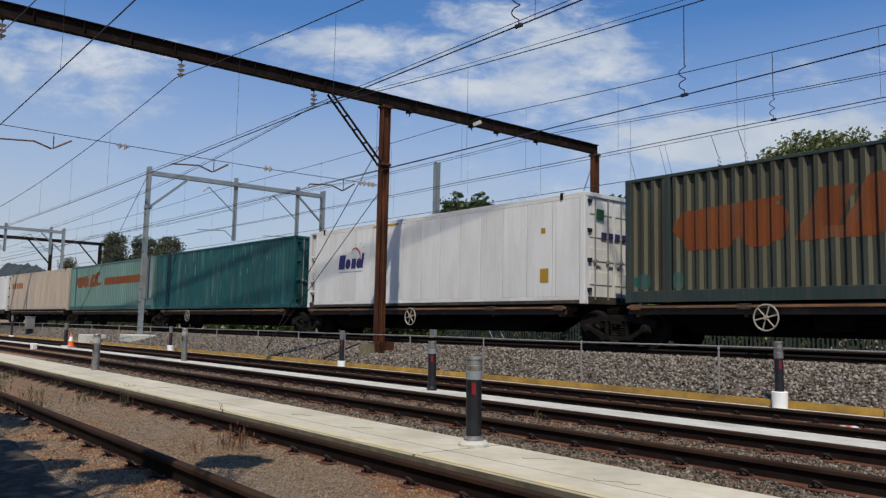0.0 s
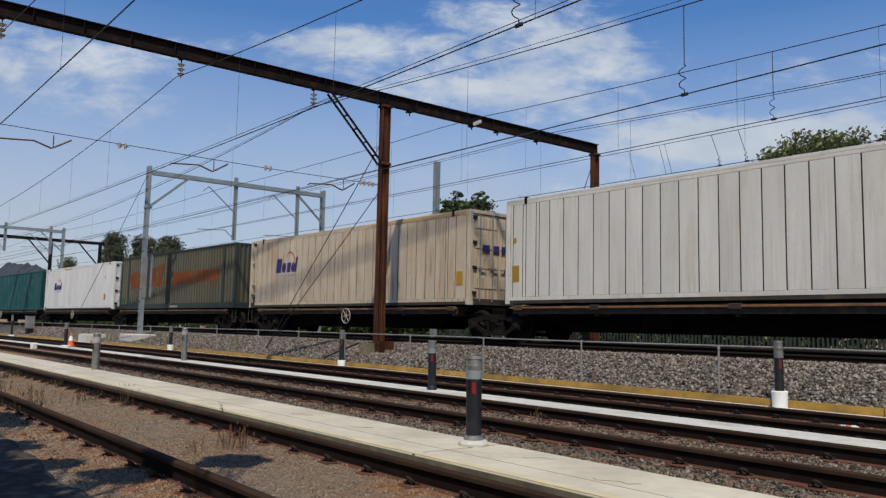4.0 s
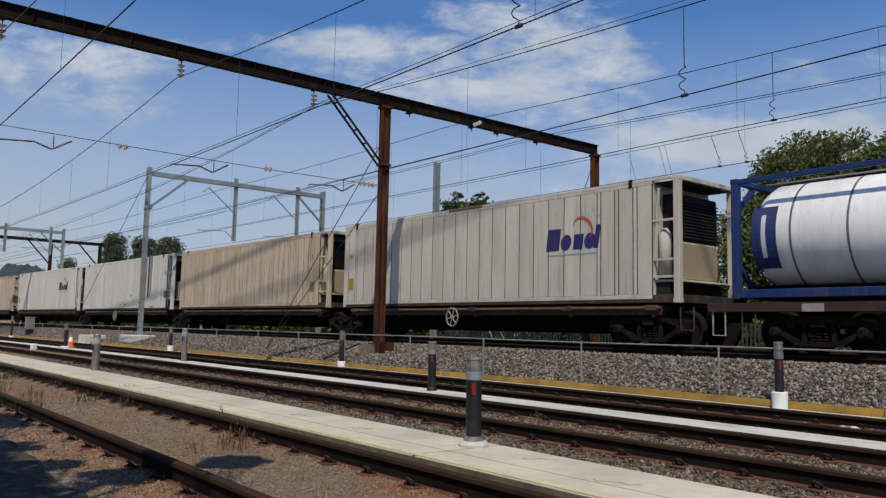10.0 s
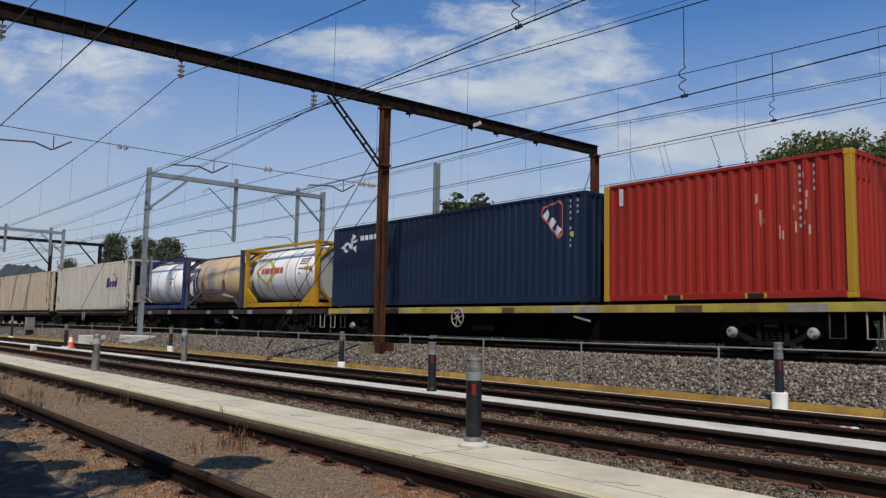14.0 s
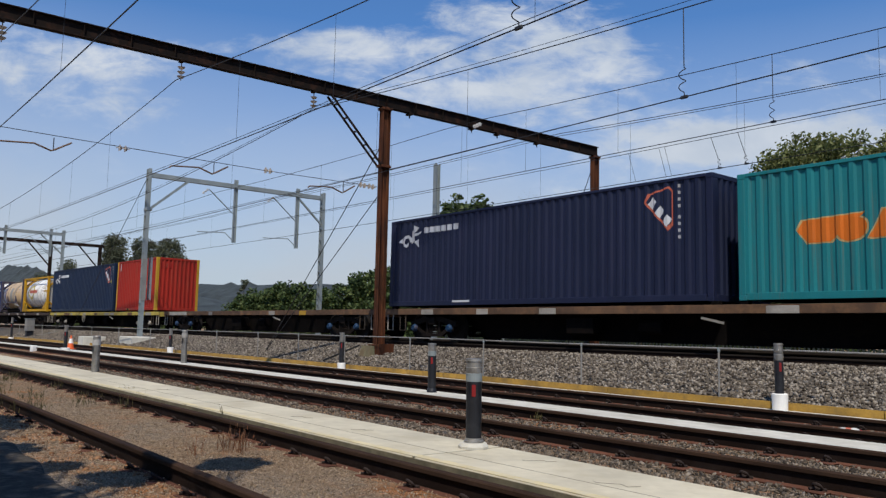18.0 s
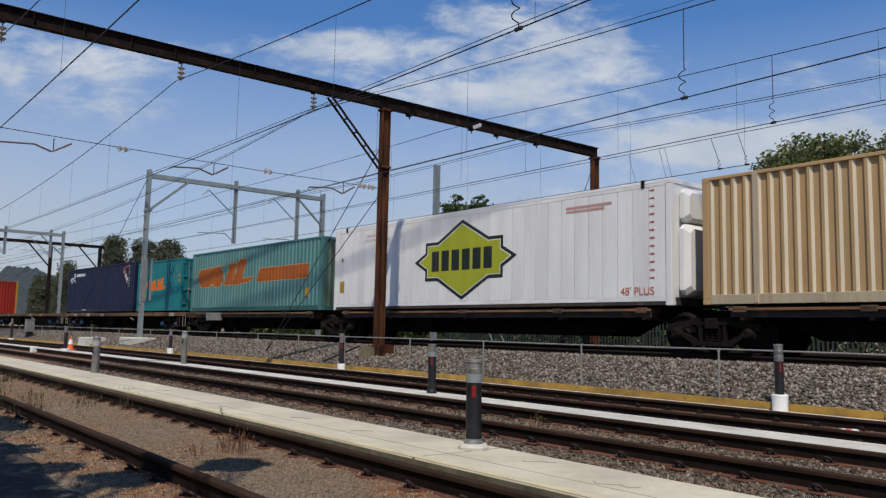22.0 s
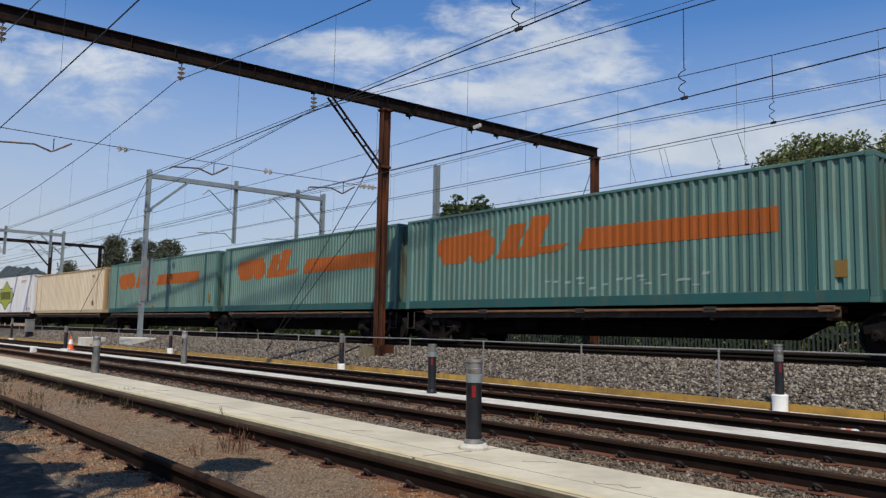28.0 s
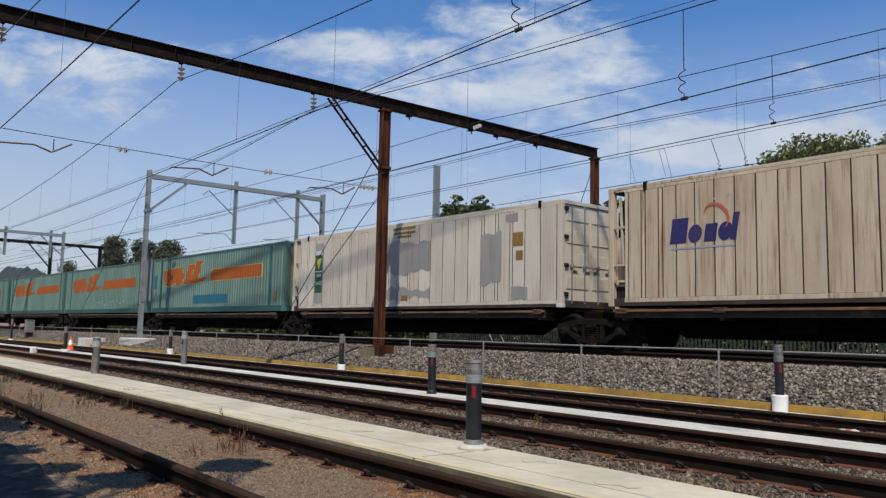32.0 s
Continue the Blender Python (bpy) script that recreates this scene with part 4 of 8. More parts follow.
P_LOGO_NAVY = paint("logo_navy", (0.035, 0.035, 0.15), amount=0.1)
P_LOGO_RED = paint("logo_red", (0.55, 0.13, 0.08), amount=0.1)
P_LOGO_BLUE = paint("logo_blue", (0.10, 0.25, 0.48), amount=0.1)
P_LOGO_PALE = paint("faded_blue_print", (0.36, 0.44, 0.52), amount=0.1)
P_LOGO_WHITE = paint("logo_white", (0.70, 0.71, 0.74), amount=0.1)
P_PRINT = paint("worn_white_print", (0.40, 0.40, 0.42), amount=0.2)
P_LOGO_LIME = paint("logo_lime", (0.46, 0.50, 0.035), amount=0.2)
P_LOGO_DARK = paint("logo_dark", (0.018, 0.03, 0.028), amount=0.1)
P_LOGO_YELLOW = paint("logo_yellow", (0.62, 0.50, 0.06), amount=0.1)
P_LOGO_GREEN = paint("logo_green", (0.02, 0.11, 0.045), amount=0.1)
P_TAG = paint("ochre_placard", (0.48, 0.28, 0.03), amount=0.3)
P_TAG_BROWN = paint("faded_brown_placard", (0.30, 0.18, 0.05), amount=0.4)
P_PATCH_GREY = paint("grey_repair_patch", (0.37, 0.36, 0.335), amount=0.2)
P_SCRAPE = paint("pale_scraped_green", (0.34, 0.43, 0.39), amount=0.2)
P_PATCH_BLUE = paint("blue_repair_patch", (0.018, 0.15, 0.225), amount=0.2)
P_STEEL_CLAD = paint("tank_cladding", (1.08, 1.07, 1.04), rough=0.3, metal=0.0, stain=(0.62, 0.55, 0.44), amount=0.6, runs=((0.55, 0.48, 0.38), 0.5))
P_TANK_TAN = paint("tank_tan", (0.68, 0.47, 0.26), rough=0.45, stain=(0.50, 0.46, 0.42), amount=0.95)
P_FRAME_BLUE = paint("frame_blue", (0.014, 0.042, 0.16), amount=0.3)
P_FRAME_DUSK = paint("frame_dusky_blue", (0.075, 0.07, 0.10), amount=0.5)
P_FRAME_YELLOW = paint("frame_yellow", (0.62, 0.33, 0.012), amount=0.35)
P_LOCK = paint("lock_steel", (0.34, 0.34, 0.32), metal=0.5, amount=0.4)
P_RUBBER = surface("dirty_seam", (0.028, 0.022, 0.017), 0.95, var=0.2)
P_SEAM_PALE = surface("greyed_seam", (0.30, 0.28, 0.25), 0.9, var=0.2)
P_CASING = paint("dusty_brown_casing", (0.42, 0.33, 0.22), stain=(0.22, 0.14, 0.08), amount=0.7)
P_BROWN_RUST = paint("rust_patch", (0.22, 0.115, 0.05), amount=0.5)


def wave(L, pitch, depth, flat=(0.30, 0.18)):
    """Breakpoints (x, depth) of a trapezoid corrugation over a length."""
    n = max(1, round(L / pitch))
    p = L / n
    out = []
    for i in range(n):
        a = -L / 2 + i * p
        o, s = p * flat[0], p * flat[1]
        out += [(a, 0.0), (a + o, 0.0), (a + o + s, depth), (a + p - s, depth)]
    return out + [(L / 2, 0.0)]


def depth_at(prof, x):
    for (xa, da), (xb, db) in zip(prof, prof[1:]):
        if xa - 1e-6 <= x <= xb + 1e-6:
            return da + (db - da) * (x - xa) / max(1e-9, xb - xa)
    return 0.0


def light_slopes(me, mt, which=(0, 1)):
    """Paints chosen faces of each corrugation paler; the slopes towards the sun look sunlit."""
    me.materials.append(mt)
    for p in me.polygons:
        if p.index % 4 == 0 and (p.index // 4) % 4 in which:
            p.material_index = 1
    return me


def sheet(prof, z0, z1, y, thick=0.03):
    """A corrugated wall: outer face at y (towards -y), going in by the depth."""
    m = Mesh()
    vs = [(x, y + d, z) for x, d in prof for z in (z0, z1)] + [(x, y + d + thick, z) for x, d in prof for z in (z0, z1)]
    n = len(prof)
    fs = []
    for i in range(n - 1):
        a, b = 2 * i, 2 * n + 2 * i
        fs += [(a, a + 2, a + 3, a + 1), (b, b + 1, b + 3, b + 2), (a + 1, a + 3, b + 3, b + 1), (a, b, b + 2, a + 2)]
    return m.add(vs, fs)


def decal(m, poly, prof, y, lift=0.004):
    """Lays a convex outline (x, z) on a wall that follows the corrugation."""
    poly = [(round(a, 4), b) for a, b in poly]
    xs = sorted({p[0] for p in poly})
    lo, hi = xs[0], xs[-1]
    cuts = sorted(set(xs + [x for x, _ in prof if lo < x < hi]))

    def span(x):
        zs = []
        for (xa, za), (xb, zb) in zip(poly, poly[1:] + poly[:1]):
            if abs(xb - xa) < 1e-6:
                if abs(x - xa) < 1e-4:
                    zs += [za, zb]
            elif min(xa, xb) - 1e-6 <= x <= max(xa, xb) + 1e-6:
                zs.append(za + (zb - za) * (x - xa) / (xb - xa))
        return min(zs), max(zs)
    vs = []
    for x in cuts:
        a, b = span(x)
        d = y + depth_at(prof, x) - lift
        vs += [(x, d, a), (x, d, b)]
    return m.add(vs, [(2 * i, 2 * i + 2, 2 * i + 3, 2 * i + 1) for i in range(len(cuts) - 1)])


FLAT = [(-99.0, 0.0), (99.0, 0.0)]


def slant(x0, x1, z0, z1, lean=0.0):
    return [(x0, z0), (x1, z0), (x1 + lean, z1), (x0 + lean, z1)]


def oval(cx, cz, rx, rz, n=18, lean=0.0):
    return [(cx + rx * math.cos(6.28318 * i / n) + lean * math.sin(6.28318 * i / n) * rz, cz + rz * math.sin(6.28318 * i / n)) for i in range(n)]


def swoosh_mark(t, prof, x, z, w, h, mt, tail=0.0, edge=None, face=-HALF):
    """A brand mark kept as plain leaning bars and a disc in a faded paint, with a long tail bar."""
    def at(pts):
        return [(x + a * w, z + b * h) for a, b in pts]
    shapes = [at([(0.06, 0.02), (0.24, 0.02), (0.50, 1.04), (0.02, 0.92), (-0.02, 0.52)]), oval(x + 0.41 * w, z + 0.44 * h, 0.11 * w, 0.45 * h, 20, 0.25),
              at([(0.53, 0.08), (0.68, 0.08), (0.78, 1.10), (0.64, 1.10)]), at([(0.70, 0.06), (0.85, 0.06), (0.96, 1.26), (0.82, 1.26)]),
              at([(0.55, 0.05), (1.00, 0.14), (1.09, 0.36), (0.58, 0.30)])]
    if tail:
        a, b = x + 1.15 * w, x + 1.13 * w + tail
        shapes.append([(a, z + 0.12 * h), (b, z + 0.16 * h), (b, z + 0.74 * h), (a + 0.22 * h, z + 0.72 * h)])
    for i, p in enumerate(shapes):
        if edge:
            cx, cz = sum(q[0] for q in p) / len(p), sum(q[1] for q in p) / len(p)
            m = Mesh()
            decal(m, [(a + (0.032 if a > cx else -0.032), b + (0.028 if b > cz else -0.028)) for a, b in p], prof, face, 0.002 + 0.0004 * i)
            part("painted_edge", m, edge, t)
        m = Mesh()
        decal(m, p, prof, face, 0.006 + 0.0004 * i)
        part("painted_bar" if i == 5 else "painted_block", m, mt, t)


def name_bars(t, x, z, w, h, y=-HALF, swirl=True, prof=FLAT):
    """A brand mark kept as plain navy bars and discs with a red arc and blue dots."""
    shapes = [slant(x, x + 0.26 * w, z, z + h, 0.14 * h), oval(x + 0.40 * w, z + 0.34 * h, 0.105 * w, 0.36 * h, 16, 0.12), slant(x + 0.53 * w, x + 0.71 * w, z, z + 0.68 * h, 0.1 * h),
              oval(x + 0.85 * w, z + 0.34 * h, 0.105 * w, 0.36 * h, 16, 0.12), slant(x + 0.91 * w, x + 1.0 * w, z, z + 1.02 * h, 0.18 * h)]
    for i, p in enumerate(shapes):
        m = Mesh()
        decal(m, p, prof, y, 0.004 + 0.0004 * i)
        part("mark_block", m, P_LOGO_NAVY, t)
    if swirl:
        m = Mesh()
        for i in range(12):
            a0, a1 = math.radians(165 - 19 * i), math.radians(165 - 19 * (i + 1))
            k0, k1 = 0.004 + 0.022 * math.sin(math.pi * i / 12), 0.004 + 0.022 * math.sin(math.pi * (i + 1) / 12)
            p = [(x + w * (0.72 + (0.17 + s * k) * math.cos(a) - 0.05 * math.sin(a)), z + h * (0.92 + (0.50 + s * k * 2.4) * math.sin(a))) for a, s, k in ((a0, -1, k0), (a1, -1, k1), (a1, 1, k1), (a0, 1, k0))]
            decal(m, p, prof, y, 0.009)
        part("mark_arc", m, P_LOGO_RED, t)
        for dx, dz in ((0.70, 1.62), (0.90, 1.70), (1.02, 1.42)):
            m = Mesh()
            decal(m, oval(x + dx * w, z + dz * h, 0.022 * w, 0.045 * h, 8), prof, y, 0.007)
            part("mark_dot", m, P_LOGO_PALE, t)
    m = Mesh()
    decal(m, slant(x + 0.02 * w, x + 0.98 * w, z - 0.24 * h, z - 0.17 * h), prof, y, 0.005)
    part("small_print", m, P_LOGO_PALE, t)


def frame_parts(t, L, H, post, rail, foot=0.16, cast=None, head=None):
    """Corner posts, castings and rails of a container."""
    for sx in (-1, 1):
        for sy in (-1, 1):
            m = Mesh().chip(sx * L / 2 - 0.08 - 0.08 * sx, sx * L / 2 + 0.08 - 0.08 * sx, sy * (HALF - 0.075) - 0.075, sy * (HALF - 0.075) + 0.075, 0.11, H - 0.11, 0.012)
            part("corner_post", m, post, t)
            for z in (0.0, H - 0.118):
                m = Mesh().chip(sx * (L / 2 - 0.086) - 0.09, sx * (L / 2 - 0.086) + 0.09, sy * (HALF - 0.08) - 0.082, sy * (HALF - 0.08) + 0.082, z, z + 0.118, 0.012)
                part("corner_casting", m, cast or post, t)
    for sy in (-1, 1):
        y = sy * (HALF - 0.03)
        part("bottom_rail", Mesh().chip(-L / 2 + 0.18, L / 2 - 0.18, y - 0.03, y + 0.03, 0.01, foot, 0.008), rail, t)
        part("top_rail", Mesh().chip(-L / 2 + 0.18, L / 2 - 0.18, y - 0.03, y + 0.03, H - 0.075, H, 0.008), head or post, t)
    for sx in (-1, 1):
        x = sx * (L / 2 - 0.05)
        part("end_sill", Mesh().chip(x - 0.05, x + 0.05, -HALF + 0.16, HALF - 0.16, 0.01, foot, 0.008), rail, t)
        part("end_header", Mesh().chip(x - 0.05, x + 0.05, -HALF + 0.16, HALF - 0.16, H - 0.11, H, 0.008), head or post, t)


def end_doors(t, L, H, mt, bars=P_LOCK, hinge=None, z0=0.12, rivets=False):
    """Two leaves with locking rods on the +x end."""
    x = L / 2 - 0.05
    for s in (-1, 1):
        m = Mesh().chip(x - 0.03, x + 0.012, min(s * 0.012, s * (HALF - 0.16)), max(s * 0.012, s * (HALF - 0.16)), z0, H - 0.12, 0.008)
        d = part("door", m, mt, t)
        for k in range(4):
            zc = z0 + (H - z0) * (0.14 + 0.22 * k)
            part("door_panel", Mesh().chip(x + 0.012, x + 0.03, min(s * 0.08, s * (HALF - 0.24)), max(s * 0.08, s * (HALF - 0.24)), zc, zc + 0.34, 0.015), mt, d)
        for yy in (0.28, 0.80):
            part("locking_rod", Mesh().bar((x + 0.06, s * yy, z0), (x + 0.06, s * yy, H - 0.1), 0.02, 8), bars, d)
            m = Mesh().chip(x + 0.03, x + 0.10, s * yy - 0.05, s * yy + 0.05, z0 + 0.95, z0 + 1.05, 0.01)
            m.beam((x + 0.08, s * yy, z0 + 1.0), (x + 0.08, s * (yy - 0.2), z0 + 0.98), 0.03, 0.04)
            part("handle", m, bars, d)
        for k in range(4):
            zc = z0 + 0.25 + k * (H - 0.6) / 3
            part("hinge", Mesh().chip(x + 0.0, x + 0.07, s * (HALF - 0.2) - 0.09, s * (HALF - 0.2) + 0.09, zc - 0.05, zc + 0.05, 0.01), hinge or mt, d)


def tag_bars(t, x, z, w, h, n, mt, y=-HALF, lift=0.006):
    m = Mesh()
    for i in range(n):
        decal(m, slant(x, x + w * (1.0 if i % 2 == 0 else 0.85), z - i * h * 1.6, z - i * h * 1.6 + h), FLAT, y, lift)
    part("small_print", m, mt, t)


def corrugated(name, label, L, H, paint_, rail, pitch=0.28, depth=0.036, end=None, doors=False, stiles=0.0, post=None, foot=0.16, flat=(0.30, 0.18), group="containers on the train", ribs=None, rib_faces=(0, 1), head=None):
    t = thing(name, label, "container", group=group)
    frame_parts(t, L, H, post or paint_, rail, foot, head=head)
    prof = wave(L - 0.32, pitch, depth, flat)
    y = -HALF + 0.012
    side = sheet(prof, foot - 0.01, H - 0.06, y).data("side_wall", paint_)
    # ribs: lighter coat that paints the sun's light on one slope
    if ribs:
        light_slopes(side, ribs, rib_faces)
    part("side_wall", side, None, t)
    part("side_wall", side, None, t, at=pose(0, 0, 0, 0, 0, 180))
    ep = wave(2 * HALF - 0.32, 0.24, 0.045)
    e = sheet(ep, foot - 0.01, H - 0.08, -0.045).data("end_wall", end or paint_)
    part("end_wall", e, None, t, at=pose(-L / 2 + 0.05, 0, 0, 0, 0, -90))
    if doors:
        end_doors(t, L, H, end or paint_)
    else:
        part("end_wall", e, None, t, at=pose(L / 2 - 0.05, 0, 0, 0, 0, 90))
    rp = wave(L - 0.36, 0.42, 0.02)
    roof = Mesh()
    n = len(rp)
    roof.add([(x, yy, H - 0.012 - d) for x, d in rp for yy in (-HALF + 0.06, HALF - 0.06)], [(2 * i, 2 * i + 2, 2 * i + 3, 2 * i + 1) for i in range(n - 1)])
    roof.add([(x, yy, H - 0.05 - d) for x, d in rp for yy in (-HALF + 0.06, HALF - 0.06)], [(2 * i + 1, 2 * i + 3, 2 * i + 2, 2 * i) for i in range(n - 1)])
    part("roof", roof, paint_, t)
    part("floor", Mesh().box(-L / 2 + 0.12, L / 2 - 0.12, -HALF + 0.08, HALF - 0.08, 0.04, 0.10), M_UNDER, t)
    if stiles:
        for sx in (-1, 1):
            for sy in (-1, 1):
                x, yy = sx * stiles, sy * (HALF - 0.03)
                part("stile", Mesh().chip(x - 0.07, x + 0.07, yy - 0.032, yy + 0.032, 0.0, H - 0.002, 0.01), post or rail, t)
    return t, prof


def reefer(name, label, L, H, mt, pitch, seed, mach=0, doors=True, seam=0.034, doubles=(), group="insulated containers on the train", proud=0.0, machine=None, frame_mt=None, recess=0.62, seam_mt=None):
    """An insulated box in upright panels; mach -1 or 1: the end with the open machinery frame."""
    t = thing(name, label, "insulated container", group=group)
    fm = frame_mt or mt
    frame_parts(t, L, H, fm, M_SILL_GREY if not proud else fm, 0.2)
    x0 = -L / 2 + (recess if mach < 0 else 0.17)
    x1 = L / 2 - (recess if mach > 0 else 0.17)
    part("core", Mesh().box(x0, x1, -HALF + 0.014, HALF - 0.014, 0.06, H - 0.03), seam_mt or P_RUBBER, t, "seams between the panels")
    rng = random.Random(seed)
    n = round((x1 - x0) / pitch)
    edges = [x0 + (x1 - x0) * i / n for i in range(n + 1)]
    edges = sorted(edges + [e + 0.12 for i, e in enumerate(edges[:-1]) if i in doubles])
    for a, b in zip(edges, edges[1:]):
        for s in (-1, 1):
            y = s * (HALF - 0.01)
            part("side_panel", Mesh().chip(a + seam / 2, b - seam / 2, y - 0.008, y + 0.008, 0.205, H - 0.16, 0.004), mt, t)
    for s in (-1, 1):
        y = s * (HALF - 0.016)
        part("top_band", Mesh().chip(x0, x1, y - 0.016, y + 0.016, H - 0.155, H - 0.077, 0.006), fm, t)
        part("kick_strip", Mesh().chip(x0, x1, y - 0.02, y + 0.02, 0.10, 0.20, 0.006), fm, t)
    part("roof", Mesh().chip(x0, x1, -HALF + 0.05, HALF - 0.05, H - 0.06, H - 0.008, 0.02), fm, t)
    for s in (-1, 1):
        for x in (x0 + 0.62, x1 - 0.62):
            part("lifting_lug", Mesh().chip(x - 0.05, x + 0.05, s * (HALF - 0.02) - 0.045, s * (HALF - 0.02) + 0.045, H - 0.16, H + 0.035, 0.012), M_BOGIE, t)
    if mach:
        xa = (x1 if mach > 0 else x0)
        # black box paints the shade of the open cavity under the tray
        part("sump", Mesh().box(min(xa, xa + mach * 0.4), max(xa, xa + mach * 0.4), -HALF + 0.12, HALF - 0.12, 0.14, 0.49), M_DARK, t)
        part("duct", Mesh().lathe([(0.6, 0.02), (0.6, 0.15), (1.62, 0.15), (1.78, 0.06)], 16, (xa + mach * 0.2, -HALF + 0.24, 0), "z"), fm, t, "pale upright duct", smooth=True)
        part("bulkhead", Mesh().box(xa - 0.02, xa + 0.02, -HALF + 0.04, HALF - 0.04, 0.1, H - 0.05), machine or mt, t)
        xe = mach * (L / 2 - 0.08)
        u = Mesh().chip(min(xa, xa + mach * 0.42), max(xa, xa + mach * 0.42), -0.8, 0.95, 0.55, 1.5, 0.06)
        mu = part("cooling_unit", u, machine or P_CASING, t, "dusty cooling unit casing")
        g = Mesh().chip(min(xa, xa + mach * 0.38), max(xa, xa + mach * 0.38), -0.82, 0.97, 1.52, H - 0.35, 0.03)
        part("grille_box", g, M_DARK, mu)
        for k in range(12):
            z = 1.6 + k * (H - 2.05) / 12
            part("louvre", Mesh().beam((xa + mach * 0.40, -0.8, z), (xa + mach * 0.40, 0.95, z), 0.05, 0.03), M_DARK, mu)
        for z in (0.62, 1.02, 1.95):
            part("ladder_rung", Mesh().beam((xa, -HALF + 0.04, z), (xe, -HALF + 0.04, z), 0.05, 0.055), fm, t)
        part("ladder_strut", Mesh().beam((xa + mach * 0.05, -HALF + 0.05, 1.0), (xa + mach * 0.16, -HALF + 0.05, H - 0.25), 0.04, 0.06), fm, t)
        part("tray", Mesh().chip(min(xa, xe), max(xa, xe), -HALF + 0.1, HALF - 0.1, 0.5, 0.55, 0.01), fm, t)
        part("canopy", Mesh().chip(min(xa, xe), max(xa, xe), -HALF + 0.1, HALF - 0.1, H - 0.14, H - 0.1, 0.01), M_DARK, t)
    if mach <= 0:
        if doors:
            end_doors(t, L, H, mt, hinge=M_DARK)
        else:
            part("end_wall", Mesh().box(L / 2 - 0.08, L / 2 - 0.02, -HALF + 0.1, HALF - 0.1, 0.12, H - 0.1), mt, t)
    if mach >= 0:
        part("end_wall", Mesh().box(-L / 2 + 0.02, -L / 2 + 0.08, -HALF + 0.1, HALF - 0.1, 0.12, H - 0.1), mt, t)
    return t


def plate(t, x, z, w, h, mt, label="", y=-HALF):
    m = Mesh()
    decal(m, slant(x, x + w, z, z + h), FLAT, y, 0.005)
    return part("placard", m, mt, t, label)


def words(t, text, size, x, z, mt, y=-HALF - 0.006, centred=False):
    """Painted words on a flat side."""
    cu = bpy.data.curves.new("lettering", "FONT")
    cu.body, cu.size, cu.extrude = text, size, 0.002
    if centred:
        cu.align_x = "CENTER"
    me = bpy.data.meshes.new_from_object(bpy.data.objects.new("lettering", cu))
    me.materials.clear()
    me.materials.append(mt)
    return part("lettering", me, None, t, at=pose(x, y, z, 90, 0, 0), label="painted words")


def star_mark(t, cx, cz, w, h):
    a, b = w / 2, h / 2
    far = a * b / math.hypot(a, b)
    for inset, mt, lift in ((0.0, P_LOGO_DARK, 0.004), (0.10, P_CLEAN, 0.0065), (0.125, P_LOGO_LIME, 0.009)):
        m, g = Mesh(), 1 - inset / far
        decal(m, [(cx - a * g, cz), (cx, cz - b * g), (cx + a * g, cz), (cx, cz + b * g)], FLAT, -HALF, lift)
        decal(m, slant(cx - 0.76 * a + inset, cx + 0.76 * a - inset, cz - 0.50 * b + inset, cz + 0.50 * b - inset), FLAT, -HALF, lift + 0.001)
        part("mark_star", m, mt, t)
    n, k = 6, 0.62 * w / 6
    for i in range(n):
        x = cx - 0.62 * w / 2 + i * k
        m = Mesh()
        decal(m, slant(x, x + 0.74 * k, cz - 0.13 * h, cz + 0.13 * h), FLAT, -HALF, 0.013)
        part("mark_block", m, P_LOGO_DARK, t)


def seahorse_mark(t, prof, x, z, s):
    """The white emblem as plain curls, with a bar beside it."""
    y = -HALF + 0.012
    m = Mesh()
    for i in range(14):
        a0, a1 = 0.45 * i, 0.45 * (i + 1)
        r0, r1 = s * (0.42 - 0.024 * i), s * (0.42 - 0.024 * (i + 1))
        w0, w1 = s * 0.09, s * 0.085
        p = [(x + 0.45 * s + (r + k * w) * math.cos(a), z + 0.45 * s + (r + k * w) * math.sin(a)) for a, r, w, k in ((a0, r0, w0, -1), (a1, r1, w1, -1), (a1, r1, w1, 1), (a0, r0, w0, 1))]
        decal(m, p, prof, y, 0.005)
    for poly in ([(x - 0.25 * s, z + 0.5 * s), (x + 0.1 * s, z + 0.42 * s), (x + 0.1 * s, z + 0.6 * s), (x + 0.0 * s, z + 0.72 * s)],
                 [(x + 0.85 * s, z + 0.35 * s), (x + 1.2 * s, z + 0.5 * s), (x + 1.15 * s, z + 1.0 * s), (x + 0.9 * s, z + 1.1 * s)],
                 [(x + 0.95 * s, z + 1.0 * s), (x + 1.2 * s, z + 0.95 * s), (x + 1.5 * s, z + 1.2 * s), (x + 1.1 * s, z + 1.35 * s)],
                 [(x + 1.15 * s, z + 0.75 * s), (x + 1.7 * s, z + 0.85 * s), (x + 1.75 * s, z + 0.98 * s), (x + 1.15 * s, z + 0.9 * s)],
                 [(x + 1.15 * s, z + 0.45 * s), (x + 1.5 * s, z + 0.6 * s), (x + 1.6 * s, z + 0.15 * s), (x + 1.48 * s, z + 0.12 * s)]):
        decal(m, poly, prof, y, 0.006)
    part("emblem", m, P_LOGO_WHITE, t, "white curled emblem")
    for i in range(6):
        m = Mesh()
        decal(m, slant(x + (1.95 + 0.50 * i) * s, x + (2.34 + 0.50 * i) * s, z + 0.86 * s, z + 1.16 * s), prof, y, 0.005)
        part("mark_block", m, P_LOGO_WHITE, t)


